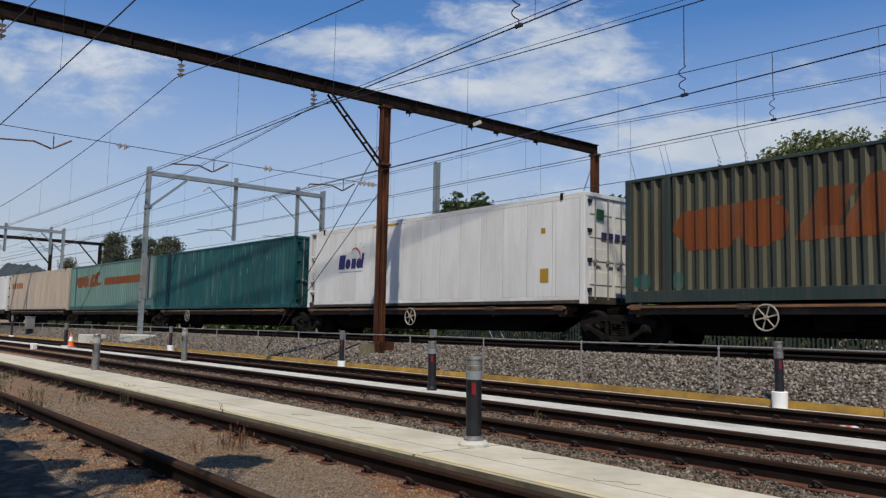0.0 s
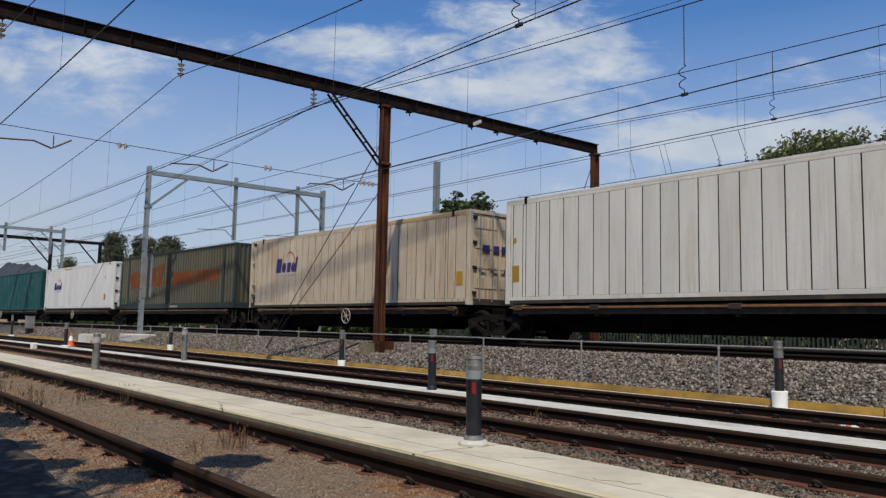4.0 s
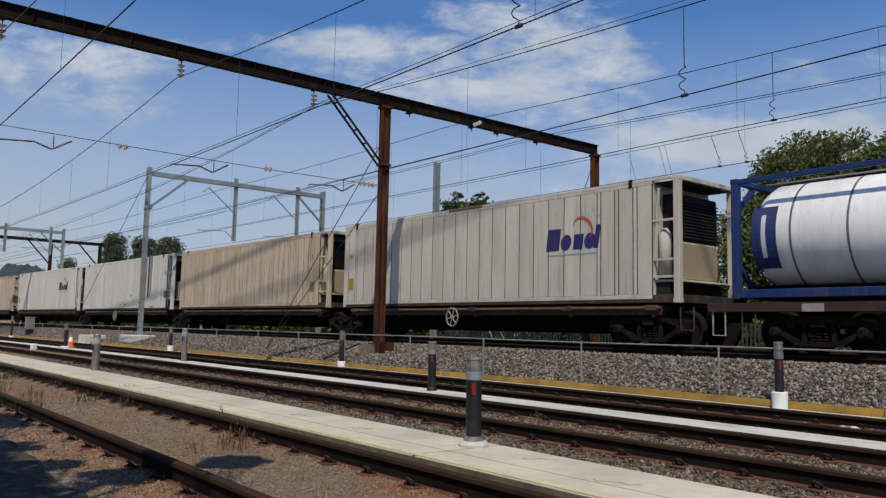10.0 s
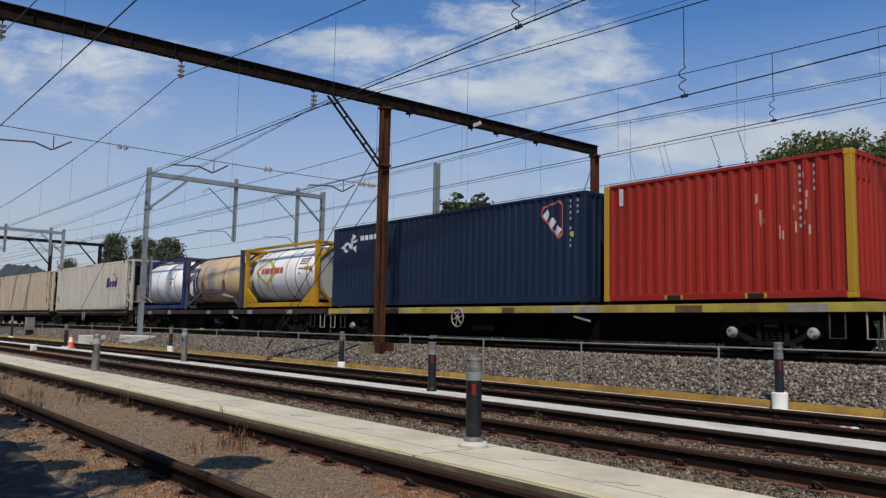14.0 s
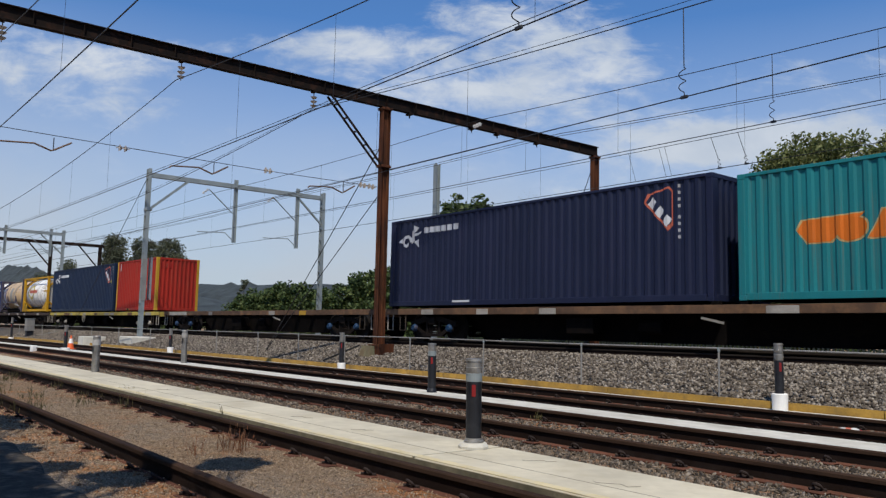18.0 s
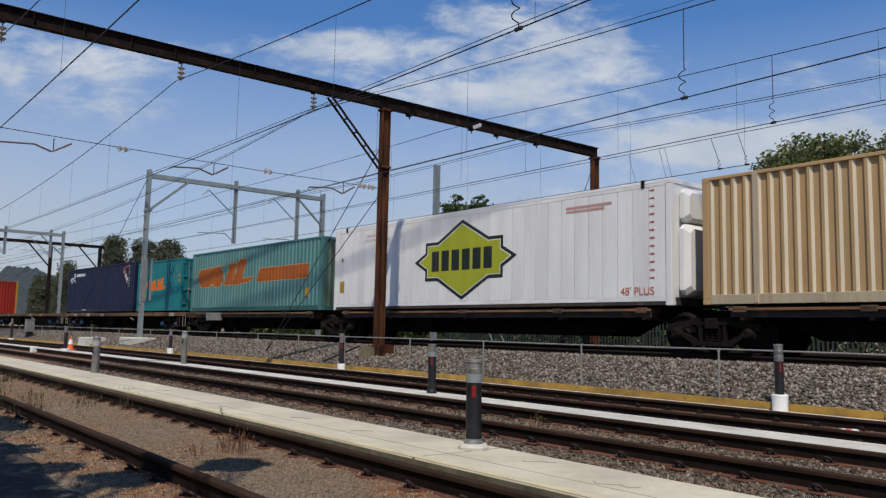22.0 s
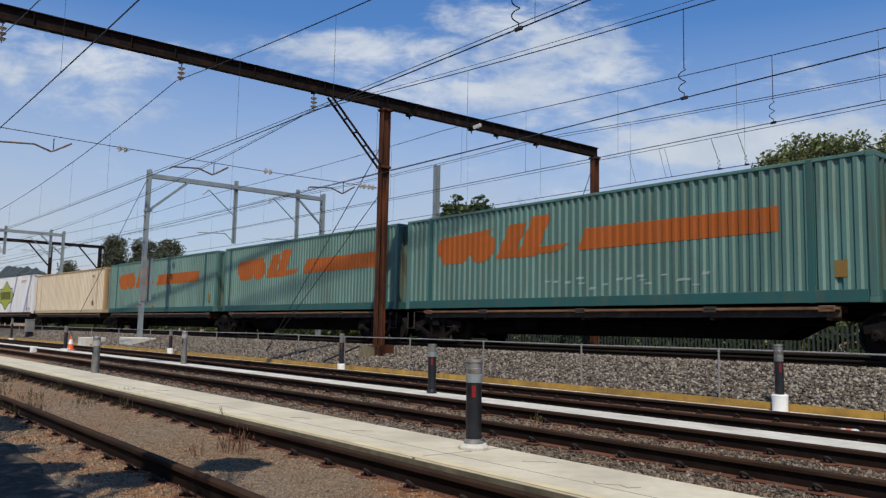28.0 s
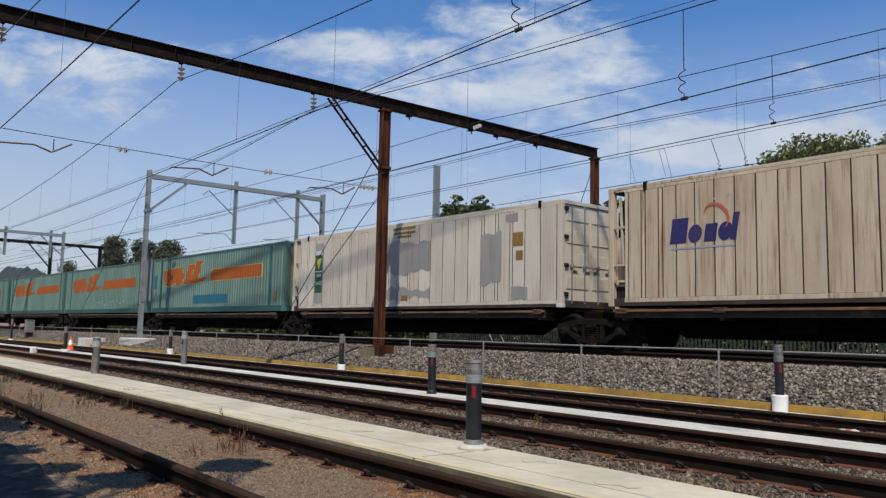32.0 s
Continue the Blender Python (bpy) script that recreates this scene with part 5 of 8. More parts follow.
def kite_mark(t, prof, x, z, s):
    """A red-bordered blue kite with a white band."""
    y = -HALF + 0.012
    for g, mt, lift in ((1.0, P_LOGO_RED, 0.004), (0.86, P_NAVY2, 0.006)):
        m = Mesh()
        cx, cz = x + 0.66 * s, z + 0.82 * s
        pts = [(x, z + 0.86 * s), (x + 0.80 * s, z + 0.0 * s), (x + 0.95 * s, z + 0.14 * s), (x + 0.95 * s, z + 1.12 * s), (x + 0.84 * s, z + 1.24 * s), (x + 0.14 * s, z + 1.10 * s)]
        decal(m, [(cx + (a - cx) * g, cz + (b - cz) * g) for a, b in pts], prof, y, lift)
        part("mark_kite", m, mt, t)
    for i in range(3):
        a, b = x + (0.14 + 0.24 * i) * s, z + (0.80 - 0.27 * i) * s
        m = Mesh()
        decal(m, [(a, b), (a + 0.14 * s, b - 0.16 * s), (a + 0.30 * s, b + 0.05 * s), (a + 0.16 * s, b + 0.2 * s)], prof, y, 0.009)
        part("mark_block", m, P_LOGO_WHITE, t)


def side_print(t, x, z0, z1, prof, mt=None):
    """A narrow column of small markings."""
    m = Mesh()
    z, i = z1, 0
    while z > z0:
        decal(m, slant(x, x + 0.055, z - 0.075, z), prof, -HALF + 0.012, 0.005)
        z -= 0.155 if i % 4 != 3 else 0.26
        i += 1
    part("small_print", m, mt or P_PRINT, t)


# ------------------------------------------------------------ tank containers
def tank(name, label, L, H, body, frame, kind, bands):
    t = thing(name, label, "tank container", group="tank containers on the flat wagon")
    R = 1.16
    zc = 1.36
    hl = L / 2 - 0.28
    rings = [(-hl - 0.02, 0.03), (-hl + 0.0, 0.45), (-hl + 0.07, 0.85), (-hl + 0.2, 1.05), (-hl + 0.4, R), (hl - 0.4, R), (hl - 0.2, 1.05), (hl - 0.07, 0.85), (hl, 0.45), (hl + 0.02, 0.03)]
    if kind == "boxed":
        rings = [(-hl, 0.02), (-hl, R - 0.02), (-hl + 0.02, R), (hl - 0.02, R), (hl, R - 0.02), (hl, 0.02)]
    part("vessel", Mesh().lathe(rings, 48, (0, 0, zc), "x"), body, t, "", smooth=kind != "boxed")
    for x in bands:
        part("band", Mesh().lathe([(x - 0.022, R), (x - 0.018, R + 0.012), (x + 0.018, R + 0.012), (x + 0.022, R)], 48, (0, 0, zc), "x"), M_BAND if kind != "dusk" else P_TAG_BROWN, t)
    for s in (-1, 1):
        x = s * (L / 2 - 0.08)
        for sy in (-1, 1):
            y = sy * (HALF - 0.08)
            part("corner_post", Mesh().chip(x - 0.08, x + 0.08, y - 0.08, y + 0.08, 0.11, H - 0.11, 0.012), frame, t)
            for z in (0.0, H - 0.118):
                part("corner_casting", Mesh().chip(x - 0.09, x + 0.09, y - 0.085, y + 0.085, z, z + 0.118, 0.012), frame, t)
        part("end_sill", Mesh().chip(x - 0.07, x + 0.07, -HALF + 0.16, HALF - 0.16, 0.02, 0.17, 0.01), frame, t)
        part("end_header", Mesh().chip(x - 0.06, x + 0.06, -HALF + 0.16, HALF - 0.16, H - 0.12, H - 0.01, 0.01), frame, t)
        for sy in (-1, 1):
            part("end_brace", Mesh().beam((x, sy * (HALF - 0.14), 0.75), (x, sy * 0.35, 0.12), 0.08, 0.1), frame, t)
            part("end_brace", Mesh().beam((x, sy * (HALF - 0.14), H - 0.7), (x, sy * 0.4, H - 0.1), 0.08, 0.1), frame, t)
        part("saddle", Mesh().lathe([(s * (hl - 0.25) - 0.06, 0.2), (s * (hl - 0.25) - 0.06, 0.95), (s * (hl - 0.25) + 0.06, 0.95), (s * (hl - 0.25) + 0.06, 0.2)], 24, (0, 0, zc), "x"), frame, t)
    for sy in (-1, 1):
        y = sy * (HALF - 0.07)
        if kind == "dusk":
            for a, b in (((-L / 2 + 0.16, 0.14), (-1.15, 0.78)), ((-1.15, 0.78), (1.15, 0.78)), ((1.15, 0.78), (L / 2 - 0.16, 0.14))):
                part("side_brace", Mesh().beam((a[0], y, a[1]), (b[0], y, b[1]), 0.07, 0.11), frame, t)
            for x in (-1.15, 1.15):
                part("saddle_leg", Mesh().chip(x - 0.09, x + 0.09, y - 0.06, y + 0.06, 0.75, 1.3, 0.02), frame, t)
        else:
            part("bottom_rail", Mesh().chip(-L / 2 + 0.17, L / 2 - 0.17, y - 0.05, y + 0.05, 0.02, 0.26 if kind == "boxed" else 0.2, 0.01), frame, t)
            part("top_rail", Mesh().chip(-L / 2 + 0.17, L / 2 - 0.17, y - 0.045, y + 0.045, H - 0.12, H - 0.01, 0.01), frame, t)
            for s in (-1, 1):
                x = s * (L / 2 - 0.17)
                g = Mesh()
                pts = [(x, 0.22), (x - s * 1.0, 0.22), (x - s * 0.86, 0.34), (x, 0.85)]
                g.add([(a, y - 0.03, b) for a, b in pts] + [(a, y + 0.03, b) for a, b in pts], [(0, 1, 2, 3), (7, 6, 5, 4), (0, 4, 5, 1), (1, 5, 6, 2), (2, 6, 7, 3), (3, 7, 4, 0)])
                if kind == "gusset":
                    part("gusset", g, frame, t)
    part("subframe", Mesh().chip(-L / 2 + 0.2, L / 2 - 0.2, -0.7, 0.7, 0.02, 0.3, 0.02), M_UNDER, t, "dark steel subframe")
    m = Mesh().chip(-L / 2 + 0.3, L / 2 - 0.3, -0.3, 0.3, H - 0.06, H - 0.03, 0.01)
    w = part("walkway", m, P_LOCK, t, "steel roof walkway")
    for x in (-1.2, 0.4, 1.6):
        part("hatch", Mesh().lathe([(H - 0.08, 0.2), (H - 0.02, 0.2), (H + 0.0, 0.12)], 16, (x, 0.0, 0), "z"), P_LOCK, w)
    return t, R, zc


def tank_patch(t, R, zc, x0, x1, a0, a1, mt, name="painted_panel", lift=0.006, n=10):
    """A painted patch on the vessel between two angles below and above its middle."""
    m = Mesh()
    vs = []
    for i in range(n + 1):
        a = radians(a0 + (a1 - a0) * i / n)
        vs += [(x, -(R + lift) * math.cos(a), zc + (R + lift) * math.sin(a)) for x in (x0, x1)]
    m.add(vs, [(2 * i, 2 * i + 1, 2 * i + 3, 2 * i + 2) for i in range(n)])
    return part(name, m, mt, t)


# ------------------------------------------------------------ wagons
WHEEL_R = 0.46


def wheel_data():
    m = Mesh()
    R = WHEEL_R
    for s in (-1, 1):
        y = s * 0.755
        m.lathe([(y - s * 0.07, 0.10), (y - s * 0.07, R + 0.028), (y - s * 0.035, R + 0.028), (y - s * 0.02, R), (y + s * 0.065, R - 0.008), (y + s * 0.065, R - 0.06), (y + s * 0.02, R - 0.09), (y + s * 0.0, 0.16), (y + s * 0.06, 0.10)], 28, (0, 0, 0), "y")
    m.lathe([(-1.02, 0.03), (-1.02, 0.075), (1.02, 0.075), (1.02, 0.03)], 12, (0, 0, 0), "y")
    return m.data("wheelset", M_WHEEL)


def cap_data(mt, name):
    m = Mesh().lathe([(-1.16, 0.02), (-1.155, 0.085), (-1.10, 0.12), (-1.0, 0.12)], 14, (0, 0, 0), "y")
    for k in range(3):
        a = 2.0944 * k
        m.bar((0.06 * math.sin(a), -1.18, 0.06 * math.cos(a)), (0.06 * math.sin(a), -1.15, 0.06 * math.cos(a)), 0.02, 6)
    return m.data(name, mt)


WHEELSET = wheel_data()
CAP_GREY, CAP_WHITE, CAP_BLUE = cap_data(M_BOGIE, "axle_cap"), cap_data(M_PLATE, "axle_cap"), cap_data(paint("blue_cap", (0.016, 0.055, 0.13)), "axle_cap")


def bogie_data():
    """Cast side frames with spring nests, bolster and brake gear."""
    m = Mesh()
    for s in (-1, 1):
        y = s * 0.98
        m.beam((-1.15, y, 0.12), (-0.5, y, 0.24), 0.11, 0.16)
        m.beam((1.15, y, 0.12), (0.5, y, 0.24), 0.11, 0.16)
        m.beam((-0.55, y, 0.27), (0.55, y, 0.27), 0.12, 0.15)
        m.beam((-0.95, y, 0.08), (-0.42, y, -0.2), 0.10, 0.11)
        m.beam((0.95, y, 0.08), (0.42, y, -0.2), 0.10, 0.11)
        m.beam((-0.5, y, -0.22), (0.5, y, -0.22), 0.13, 0.10)
        for x in (-0.3, 0.3):
            m.beam((x, y, -0.2), (x, y, 0.26), 0.09, 0.09, (0, 1, 0))
        for x in (-0.14, 0.0, 0.14):
            for k in range(5):
                m.lathe([(-0.16 + 0.06 * k, 0.05), (-0.14 + 0.06 * k, 0.065), (-0.12 + 0.06 * k, 0.05)], 10, (x, y, 0), "z")
        for x in (-0.88, 0.88):
            m.chip(x - 0.14, x + 0.14, y - 0.07, y + 0.07, -0.1, 0.15, 0.03)
    m.chip(-0.16, 0.16, -1.1, 1.1, 0.1, 0.34, 0.02)
    m.lathe([(0.34, 0.2), (0.40, 0.2)], 16, (0, 0, 0), "z")
    for x in (-0.42, 0.42):
        m.chip(x - 0.04, x + 0.04, -0.85, 0.85, -0.1, 0.0, 0.01)
    return m.data("bogie_frame", M_BOGIE)


BOGIE = bogie_data()
AXLE_Z = MAIN + WHEEL_R - FLOOR


def add_bogie(t, x, x_abs, cap):
    b = part("bogie", BOGIE, None, t, at=pose(x, 0, AXLE_Z), label="cast steel bogie with coil springs")
    for dx in (-0.88, 0.88):
        w = part("wheelset", WHEELSET, None, b, at=pose(dx, 0, 0))
        WHEELS.append((w, x_abs + x + dx, dx))
    for dx in (-0.88, 0.88):
        part("axle_cap", cap, None, b, at=pose(dx, 0, 0))
        part("axle_cap", cap, None, b, at=pose(dx, 0, 0, 0, 0, 180))


def handwheel(t, x, z):
    m = Mesh().ring((x, -1.26, z), 0.27, 0.018)
    h = part("handwheel", m, M_HANDWHEEL, t, "cream six-spoked brake handwheel")
    for k in range(6):
        a = 1.0472 * k + 0.3
        part("spoke", Mesh().bar((x, -1.26, z), (x + 0.265 * math.sin(a), -1.26, z + 0.265 * math.cos(a)), 0.016, 6), M_HANDWHEEL, h)
    part("hub", Mesh().lathe([(-1.30, 0.045), (-1.20, 0.045)], 10, (x, 0, z), "y"), M_HANDWHEEL, h)
    part("spindle", Mesh().bar((x, -1.26, z), (x, -0.8, z), 0.025, 8), M_UNDER, h)


def skeletal(label, x0, x1, left, right, wheel_at=None, sill=None, step=False):
    """A low articulated well platform under one container."""
    xc, L = (x0 + x1) / 2, x1 - x0
    t = on_train(thing("container_wagon", label, "wagon", group="articulated container wagons"), xc)
    z0, z1 = -0.52, -0.03
    m = Mesh()
    for s in (-1, 1):
        pts = [(-L / 2 + 0.5, z1 - 0.02), (L / 2 - 0.5, z1 - 0.02), (L / 2 - 0.5, z1 - 0.22), (L / 2 - 1.7, z1 - 0.26), (L / 2 - 2.6, z0 - 0.22), (-L / 2 + 2.6, z0 - 0.22), (-L / 2 + 1.7, z1 - 0.26), (-L / 2 + 0.5, z1 - 0.22)]
        n = len(pts)
        for y in (s * 0.62,):
            m.add([(a, y - 0.02, b) for a, b in pts] + [(a, y + 0.02, b) for a, b in pts], [tuple(range(n)), tuple(range(2 * n - 1, n - 1, -1))] + [(i, n + i, n + (i + 1) % n, (i + 1) % n) for i in range(n)])
    m.box(-L / 2 + 0.3, L / 2 - 0.3, -0.62, 0.62, z1 - 0.06, z1 - 0.02)
    part("centre_frame", m, M_UNDER, t, "deep dark centre girders")
    for s in (-1, 1):
        y = s * (HALF - 0.02)
        part("side_lip", Mesh().chip(-L / 2 + 0.9, L / 2 - 0.9, y - 0.03, y + 0.03, z1 - 0.10, z1 - 0.045, 0.008), M_LIP, t, "rusty side lip")
        part("side_web", Mesh().box(-L / 2 + 0.9, L / 2 - 0.9, y - s * 0.05 - 0.01, y - s * 0.05 + 0.01, z1 - 0.24, z1 - 0.02), M_SILL_GREY, t)
    for k, x in enumerate((-L / 2 + 1.15, -L / 4, 0, L / 4, L / 2 - 1.15)):
        m = Mesh().chip(x - 0.16, x + 0.16, -HALF - 0.01, HALF + 0.01, z1 - 0.14, z1 - 0.012, 0.01)
        m.box(x - 0.05, x + 0.05, -HALF + 0.1, HALF - 0.1, z1 - 0.3, z1 - 0.12)
        part("outrigger", m, M_SILL_BROWN if k in (0, 4) else M_SILL_GREY, t)
    part("brake_pipe", Mesh().tube([(-L / 2 + 1.2, -0.75, z1 - 0.38), (-1, -0.78, z1 - 0.42), (2, -0.75, z1 - 0.36), (L / 2 - 1.2, -0.75, z1 - 0.38)], 0.03, 6), M_UNDER, t)
    part("brake_cylinder", Mesh().lathe([(-0.5, 0.05), (-0.48, 0.16), (0.1, 0.17), (0.12, 0.05)], 14, (1.5, -0.6, z0 + 0.05), "x"), M_UNDER, t)
    part("equipment_box", Mesh().chip(-2.6, -1.8, -0.95, -0.6, z0 - 0.1, z1 - 0.16, 0.02), M_UNDER, t)
    cap = CAP_GREY
    if left == "own":
        add_bogie(t, -L / 2 + 1.35, xc, cap)
        part("coupler", Mesh().chip(-L / 2 - 0.45, -L / 2 + 0.5, -0.12, 0.12, -0.42, -0.2, 0.03), M_UNDER, t)
    if right == "shared":
        add_bogie(t, L / 2 + 0.6, xc, cap)
        part("articulation", Mesh().chip(L / 2 - 0.3, L / 2 + 0.9, -0.3, 0.3, -0.36, -0.1, 0.03), M_UNDER, t)
    if right == "own":
        add_bogie(t, L / 2 - 1.35, xc, cap)
        part("coupler", Mesh().chip(L / 2 - 0.5, L / 2 + 0.45, -0.12, 0.12, -0.42, -0.2, 0.03), M_UNDER, t)
    for e, s in ((left, -1), (right, 1)):
        if e == "own":
            x = s * (L / 2 - 0.2)
            m = Mesh().tube([(x - 0.17, -HALF + 0.03, -0.1), (x - 0.17, -HALF + 0.03, -0.62), (x + 0.17, -HALF + 0.03, -0.62), (x + 0.17, -HALF + 0.03, -0.1)], 0.02, 6)
            part("step", m, M_SILL_GREY, t)
    if wheel_at is not None:
        handwheel(t, wheel_at - xc, -0.34)
    return t


LIFT = 0.06


def flat_wagon(label, x0, x1, sill, cap, wheel_at=None, plates=(), deck=M_SILL_BROWN, spigots=()):
    """A bogie container flat with a deep fish-bellied side sill."""
    xc, L = (x0 + x1) / 2, x1 - x0
    t = on_train(thing("flat_wagon", label, "wagon", group="bogie flat wagons"), xc)
    z1 = -0.02
    for s in (-1, 1):
        y = s * (HALF - 0.01)
        part("side_sill", Mesh().chip(-L / 2, L / 2, y - 0.02, y + 0.02, z1 - 0.19, z1, 0.006), sill, t)
        part("sill_flange", Mesh().box(-L / 2, L / 2, y - s * 0.14 - 0.1, y - s * 0.14 + 0.1, z1 - 0.19, z1 - 0.17), M_UNDER, t)
    m = Mesh()
    for y in (-0.45, 0.45):
        pts = [(-L / 2 + 0.2, z1 - 0.02), (L / 2 - 0.2, z1 - 0.02), (L / 2 - 0.2, z1 - 0.3), (L / 2 - 3.3, z1 - 0.36), (L / 2 - 4.4, z1 - 0.86), (-L / 2 + 4.4, z1 - 0.86), (-L / 2 + 3.3, z1 - 0.36), (-L / 2 + 0.2, z1 - 0.3)]
        n = len(pts)
        m.add([(a, y - 0.015, b) for a, b in pts] + [(a, y + 0.015, b) for a, b in pts], [tuple(range(n)), tuple(range(2 * n - 1, n - 1, -1))] + [(i, n + i, n + (i + 1) % n, (i + 1) % n) for i in range(n)])
        m.box(-L / 2 + 4.4, L / 2 - 4.4, y - 0.14, y + 0.14, z1 - 0.88, z1 - 0.85)
    part("centre_frame", m, M_UNDER, t, "deep fish-bellied centre girders")
    m = Mesh()
    x = -L / 2 + 0.1
    while x < L / 2 - 0.1:
        m.box(x, x + 0.22, -HALF + 0.02, HALF - 0.02, z1 - 0.10, z1 - 0.006)
        x += 1.15
    m.box(-L / 2, L / 2, -0.6, 0.6, z1 - 0.06, z1 - 0.008)
    part("deck_frame", m, deck, t, "rusty cross bearers of the deck")
    for s in (-1, 1):
        add_bogie(t, s * (L / 2 - 2.35), xc, cap)
        part("coupler", Mesh().chip(min(s * (L / 2 - 0.3), s * (L / 2 + 0.5)), max(s * (L / 2 - 0.3), s * (L / 2 + 0.5)), -0.12, 0.12, -0.42, -0.2, 0.03), M_UNDER, t)
        part("headstock", Mesh().chip(s * L / 2 - 0.05, s * L / 2 + 0.05, -HALF + 0.05, HALF - 0.05, z1 - 0.26, z1 - 0.004, 0.01), sill, t)
        for yy in (-HALF + 0.04, HALF - 0.04):
            for dx in (0.25, 0.95):
                x = s * (L / 2 - dx)
                m = Mesh().tube([(x - 0.15, yy, z1 - 0.16), (x - 0.15, yy, -0.72), (x + 0.15, yy, -0.72), (x + 0.15, yy, z1 - 0.16)], 0.02, 6)
                part("step", m, M_SILL_GREY if dx > 0.5 else M_PLATE, t)
        part("hose", Mesh().tube([(s * (L / 2 - 0.1), -0.4, -0.3), (s * (L / 2 + 0.2), -0.42, -0.55), (s * (L / 2 + 0.42), -0.4, -0.62)], 0.03, 6), M_UNDER, t)
    for x, w, mt in plates:
        part("plate", Mesh().chip(x - xc - w / 2, x - xc + w / 2, -HALF - 0.018, -HALF - 0.006, z1 - 0.19, z1 - 0.03, 0.004), mt, t)
    part("brake_cylinder", Mesh().lathe([(-0.5, 0.05), (-0.48, 0.18), (0.15, 0.19), (0.17, 0.05)], 14, (0.8, -0.75, -0.52), "x"), M_UNDER, t)
    part("equipment_box", Mesh().chip(-1.9, -1.0, -1.05, -0.65, -0.72, -0.3, 0.02), M_UNDER, t)
    part("lever", Mesh().beam((2.2, -HALF + 0.05, -0.3), (2.75, -HALF + 0.05, -0.42), 0.03, 0.05), M_PLATE, t)
    for xa in spigots:
        for s in (-1, 1):
            y = s * (HALF - 0.1)
            part("twistlock", Mesh().chip(xa - xc - 0.1, xa - xc + 0.1, y - 0.08, y + 0.08, z1 - 0.01, LIFT + 0.005, 0.01), M_UNDER, t)
    if wheel_at is not None:
        handwheel(t, wheel_at - xc, -0.34)
    return t


def load(pair, xl, xr):
    t = pair[0] if isinstance(pair, tuple) else pair
    on_train(t, (xl + xr) / 2)
    return pair

# ------------------------------------------------------------ the load, from the head of the train to its tail
def toll(t, prof, xc, x, z, w, h, tail, mt=P_ORANGE, edge=P_EDGE):
    swoosh_mark(t, prof, x - xc, z, w, h, mt, tail, edge, -HALF + 0.012)


# head of the train, leaving the view
t = load(reefer("insulated_container", "white insulated container at the head of the train", 14.2, 2.9, P_WHITE, 0.9, 1, seam_mt=P_SEAM_PALE), -88.4, -74.2)
skeletal("dark low wagon under a white container", -88.6, -73.9, "own", "shared")
t = load(reefer("insulated_container", "cream insulated container with a faint orange mark", 14.7, 2.9, P_BEIGE, 0.62, 2), -73.45, -58.75)
for i in range(5):
    m = Mesh()
    decal(m, slant(-6.6 + 0.62 * i, -6.15 + 0.62 * i, 1.75, 2.2), FLAT, -HALF, 0.005)
    part("mark_block", m, P_ORANGE, t)
skeletal("dark low wagon under a cream container", -73.5, -58.6, "own", "shared")
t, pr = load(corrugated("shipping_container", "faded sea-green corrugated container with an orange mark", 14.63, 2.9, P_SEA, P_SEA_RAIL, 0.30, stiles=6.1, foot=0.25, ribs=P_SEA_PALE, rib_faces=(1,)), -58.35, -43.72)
toll(t, pr, -51.03, -57.0, 1.45, 4.6, 0.75, 6.2, P_ORANGE_DIRTY, None)
skeletal("dark low wagon under a sea-green container", -58.4, -43.6, "shared", "shared")
t, pr = load(corrugated("shipping_container", "deep teal corrugated container with pale scuffs", 14.63, 2.93, P_TEAL_DARK, P_TEAL_DARK, 0.29, doors=True), -43.28, -28.65)
rng_s = random.Random(5)
for i in range(26):
    m = Mesh()
    x, z = rng_s.uniform(-4.5, 5.5), rng_s.uniform(1.4, 2.4)
    decal(m, slant(x, x + rng_s.uniform(0.02, 0.05), z, z + rng_s.uniform(0.15, 0.6)), pr, -HALF + 0.012, 0.004 + 0.0002 * i)
    part("scuff", m, P_SEA, t)
skeletal("dark low wagon under a deep teal container", -43.35, -28.45, "shared", "shared", wheel_at=-38.9)
t = load(reefer("insulated_container", "white insulated container with a navy and red mark", 13.95, 2.92, P_WHITE, 0.92, 3, mach=-1, doubles=(0, 13), recess=0.5, seam=0.02, seam_mt=P_SEAM_PALE), -27.5, -13.55)
name_bars(t, -25.3 + 20.52, 1.38, 1.6, 0.52)
plate(t, 5.42, 0.58, 0.31, 0.38, P_TAG, "ochre warning placard")
plate(t, 5.45, 1.92, 0.16, 0.15, P_TAG)
plate(t, -2.6, 2.74, 1.5, 0.07, P_POST_YELLOW, "yellow roof edge strip")
m = Mesh().chip(6.975, 6.99, -0.75, -0.45, 2.25, 2.5, 0.004)
part("placard", m, P_LOGO_GREEN, t)
for k in range(4):
    part("placard", Mesh().chip(6.975, 6.99, -0.55 + 0.28 * k, -0.34 + 0.28 * k, 1.75, 1.90, 0.004), P_LOGO_NAVY, t)
skeletal("dark low wagon under a white container", -28.3, -13.3, "shared", "shared", wheel_at=-20.8)
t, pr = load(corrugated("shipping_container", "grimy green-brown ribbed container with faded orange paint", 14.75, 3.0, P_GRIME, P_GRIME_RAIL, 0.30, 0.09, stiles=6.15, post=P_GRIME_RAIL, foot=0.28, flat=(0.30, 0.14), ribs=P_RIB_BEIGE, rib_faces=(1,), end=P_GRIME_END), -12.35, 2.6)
toll(t, pr, -4.87, -10.8, 1.15, 5.2, 1.0, 5.6, P_ORANGE_DIRTY, None)
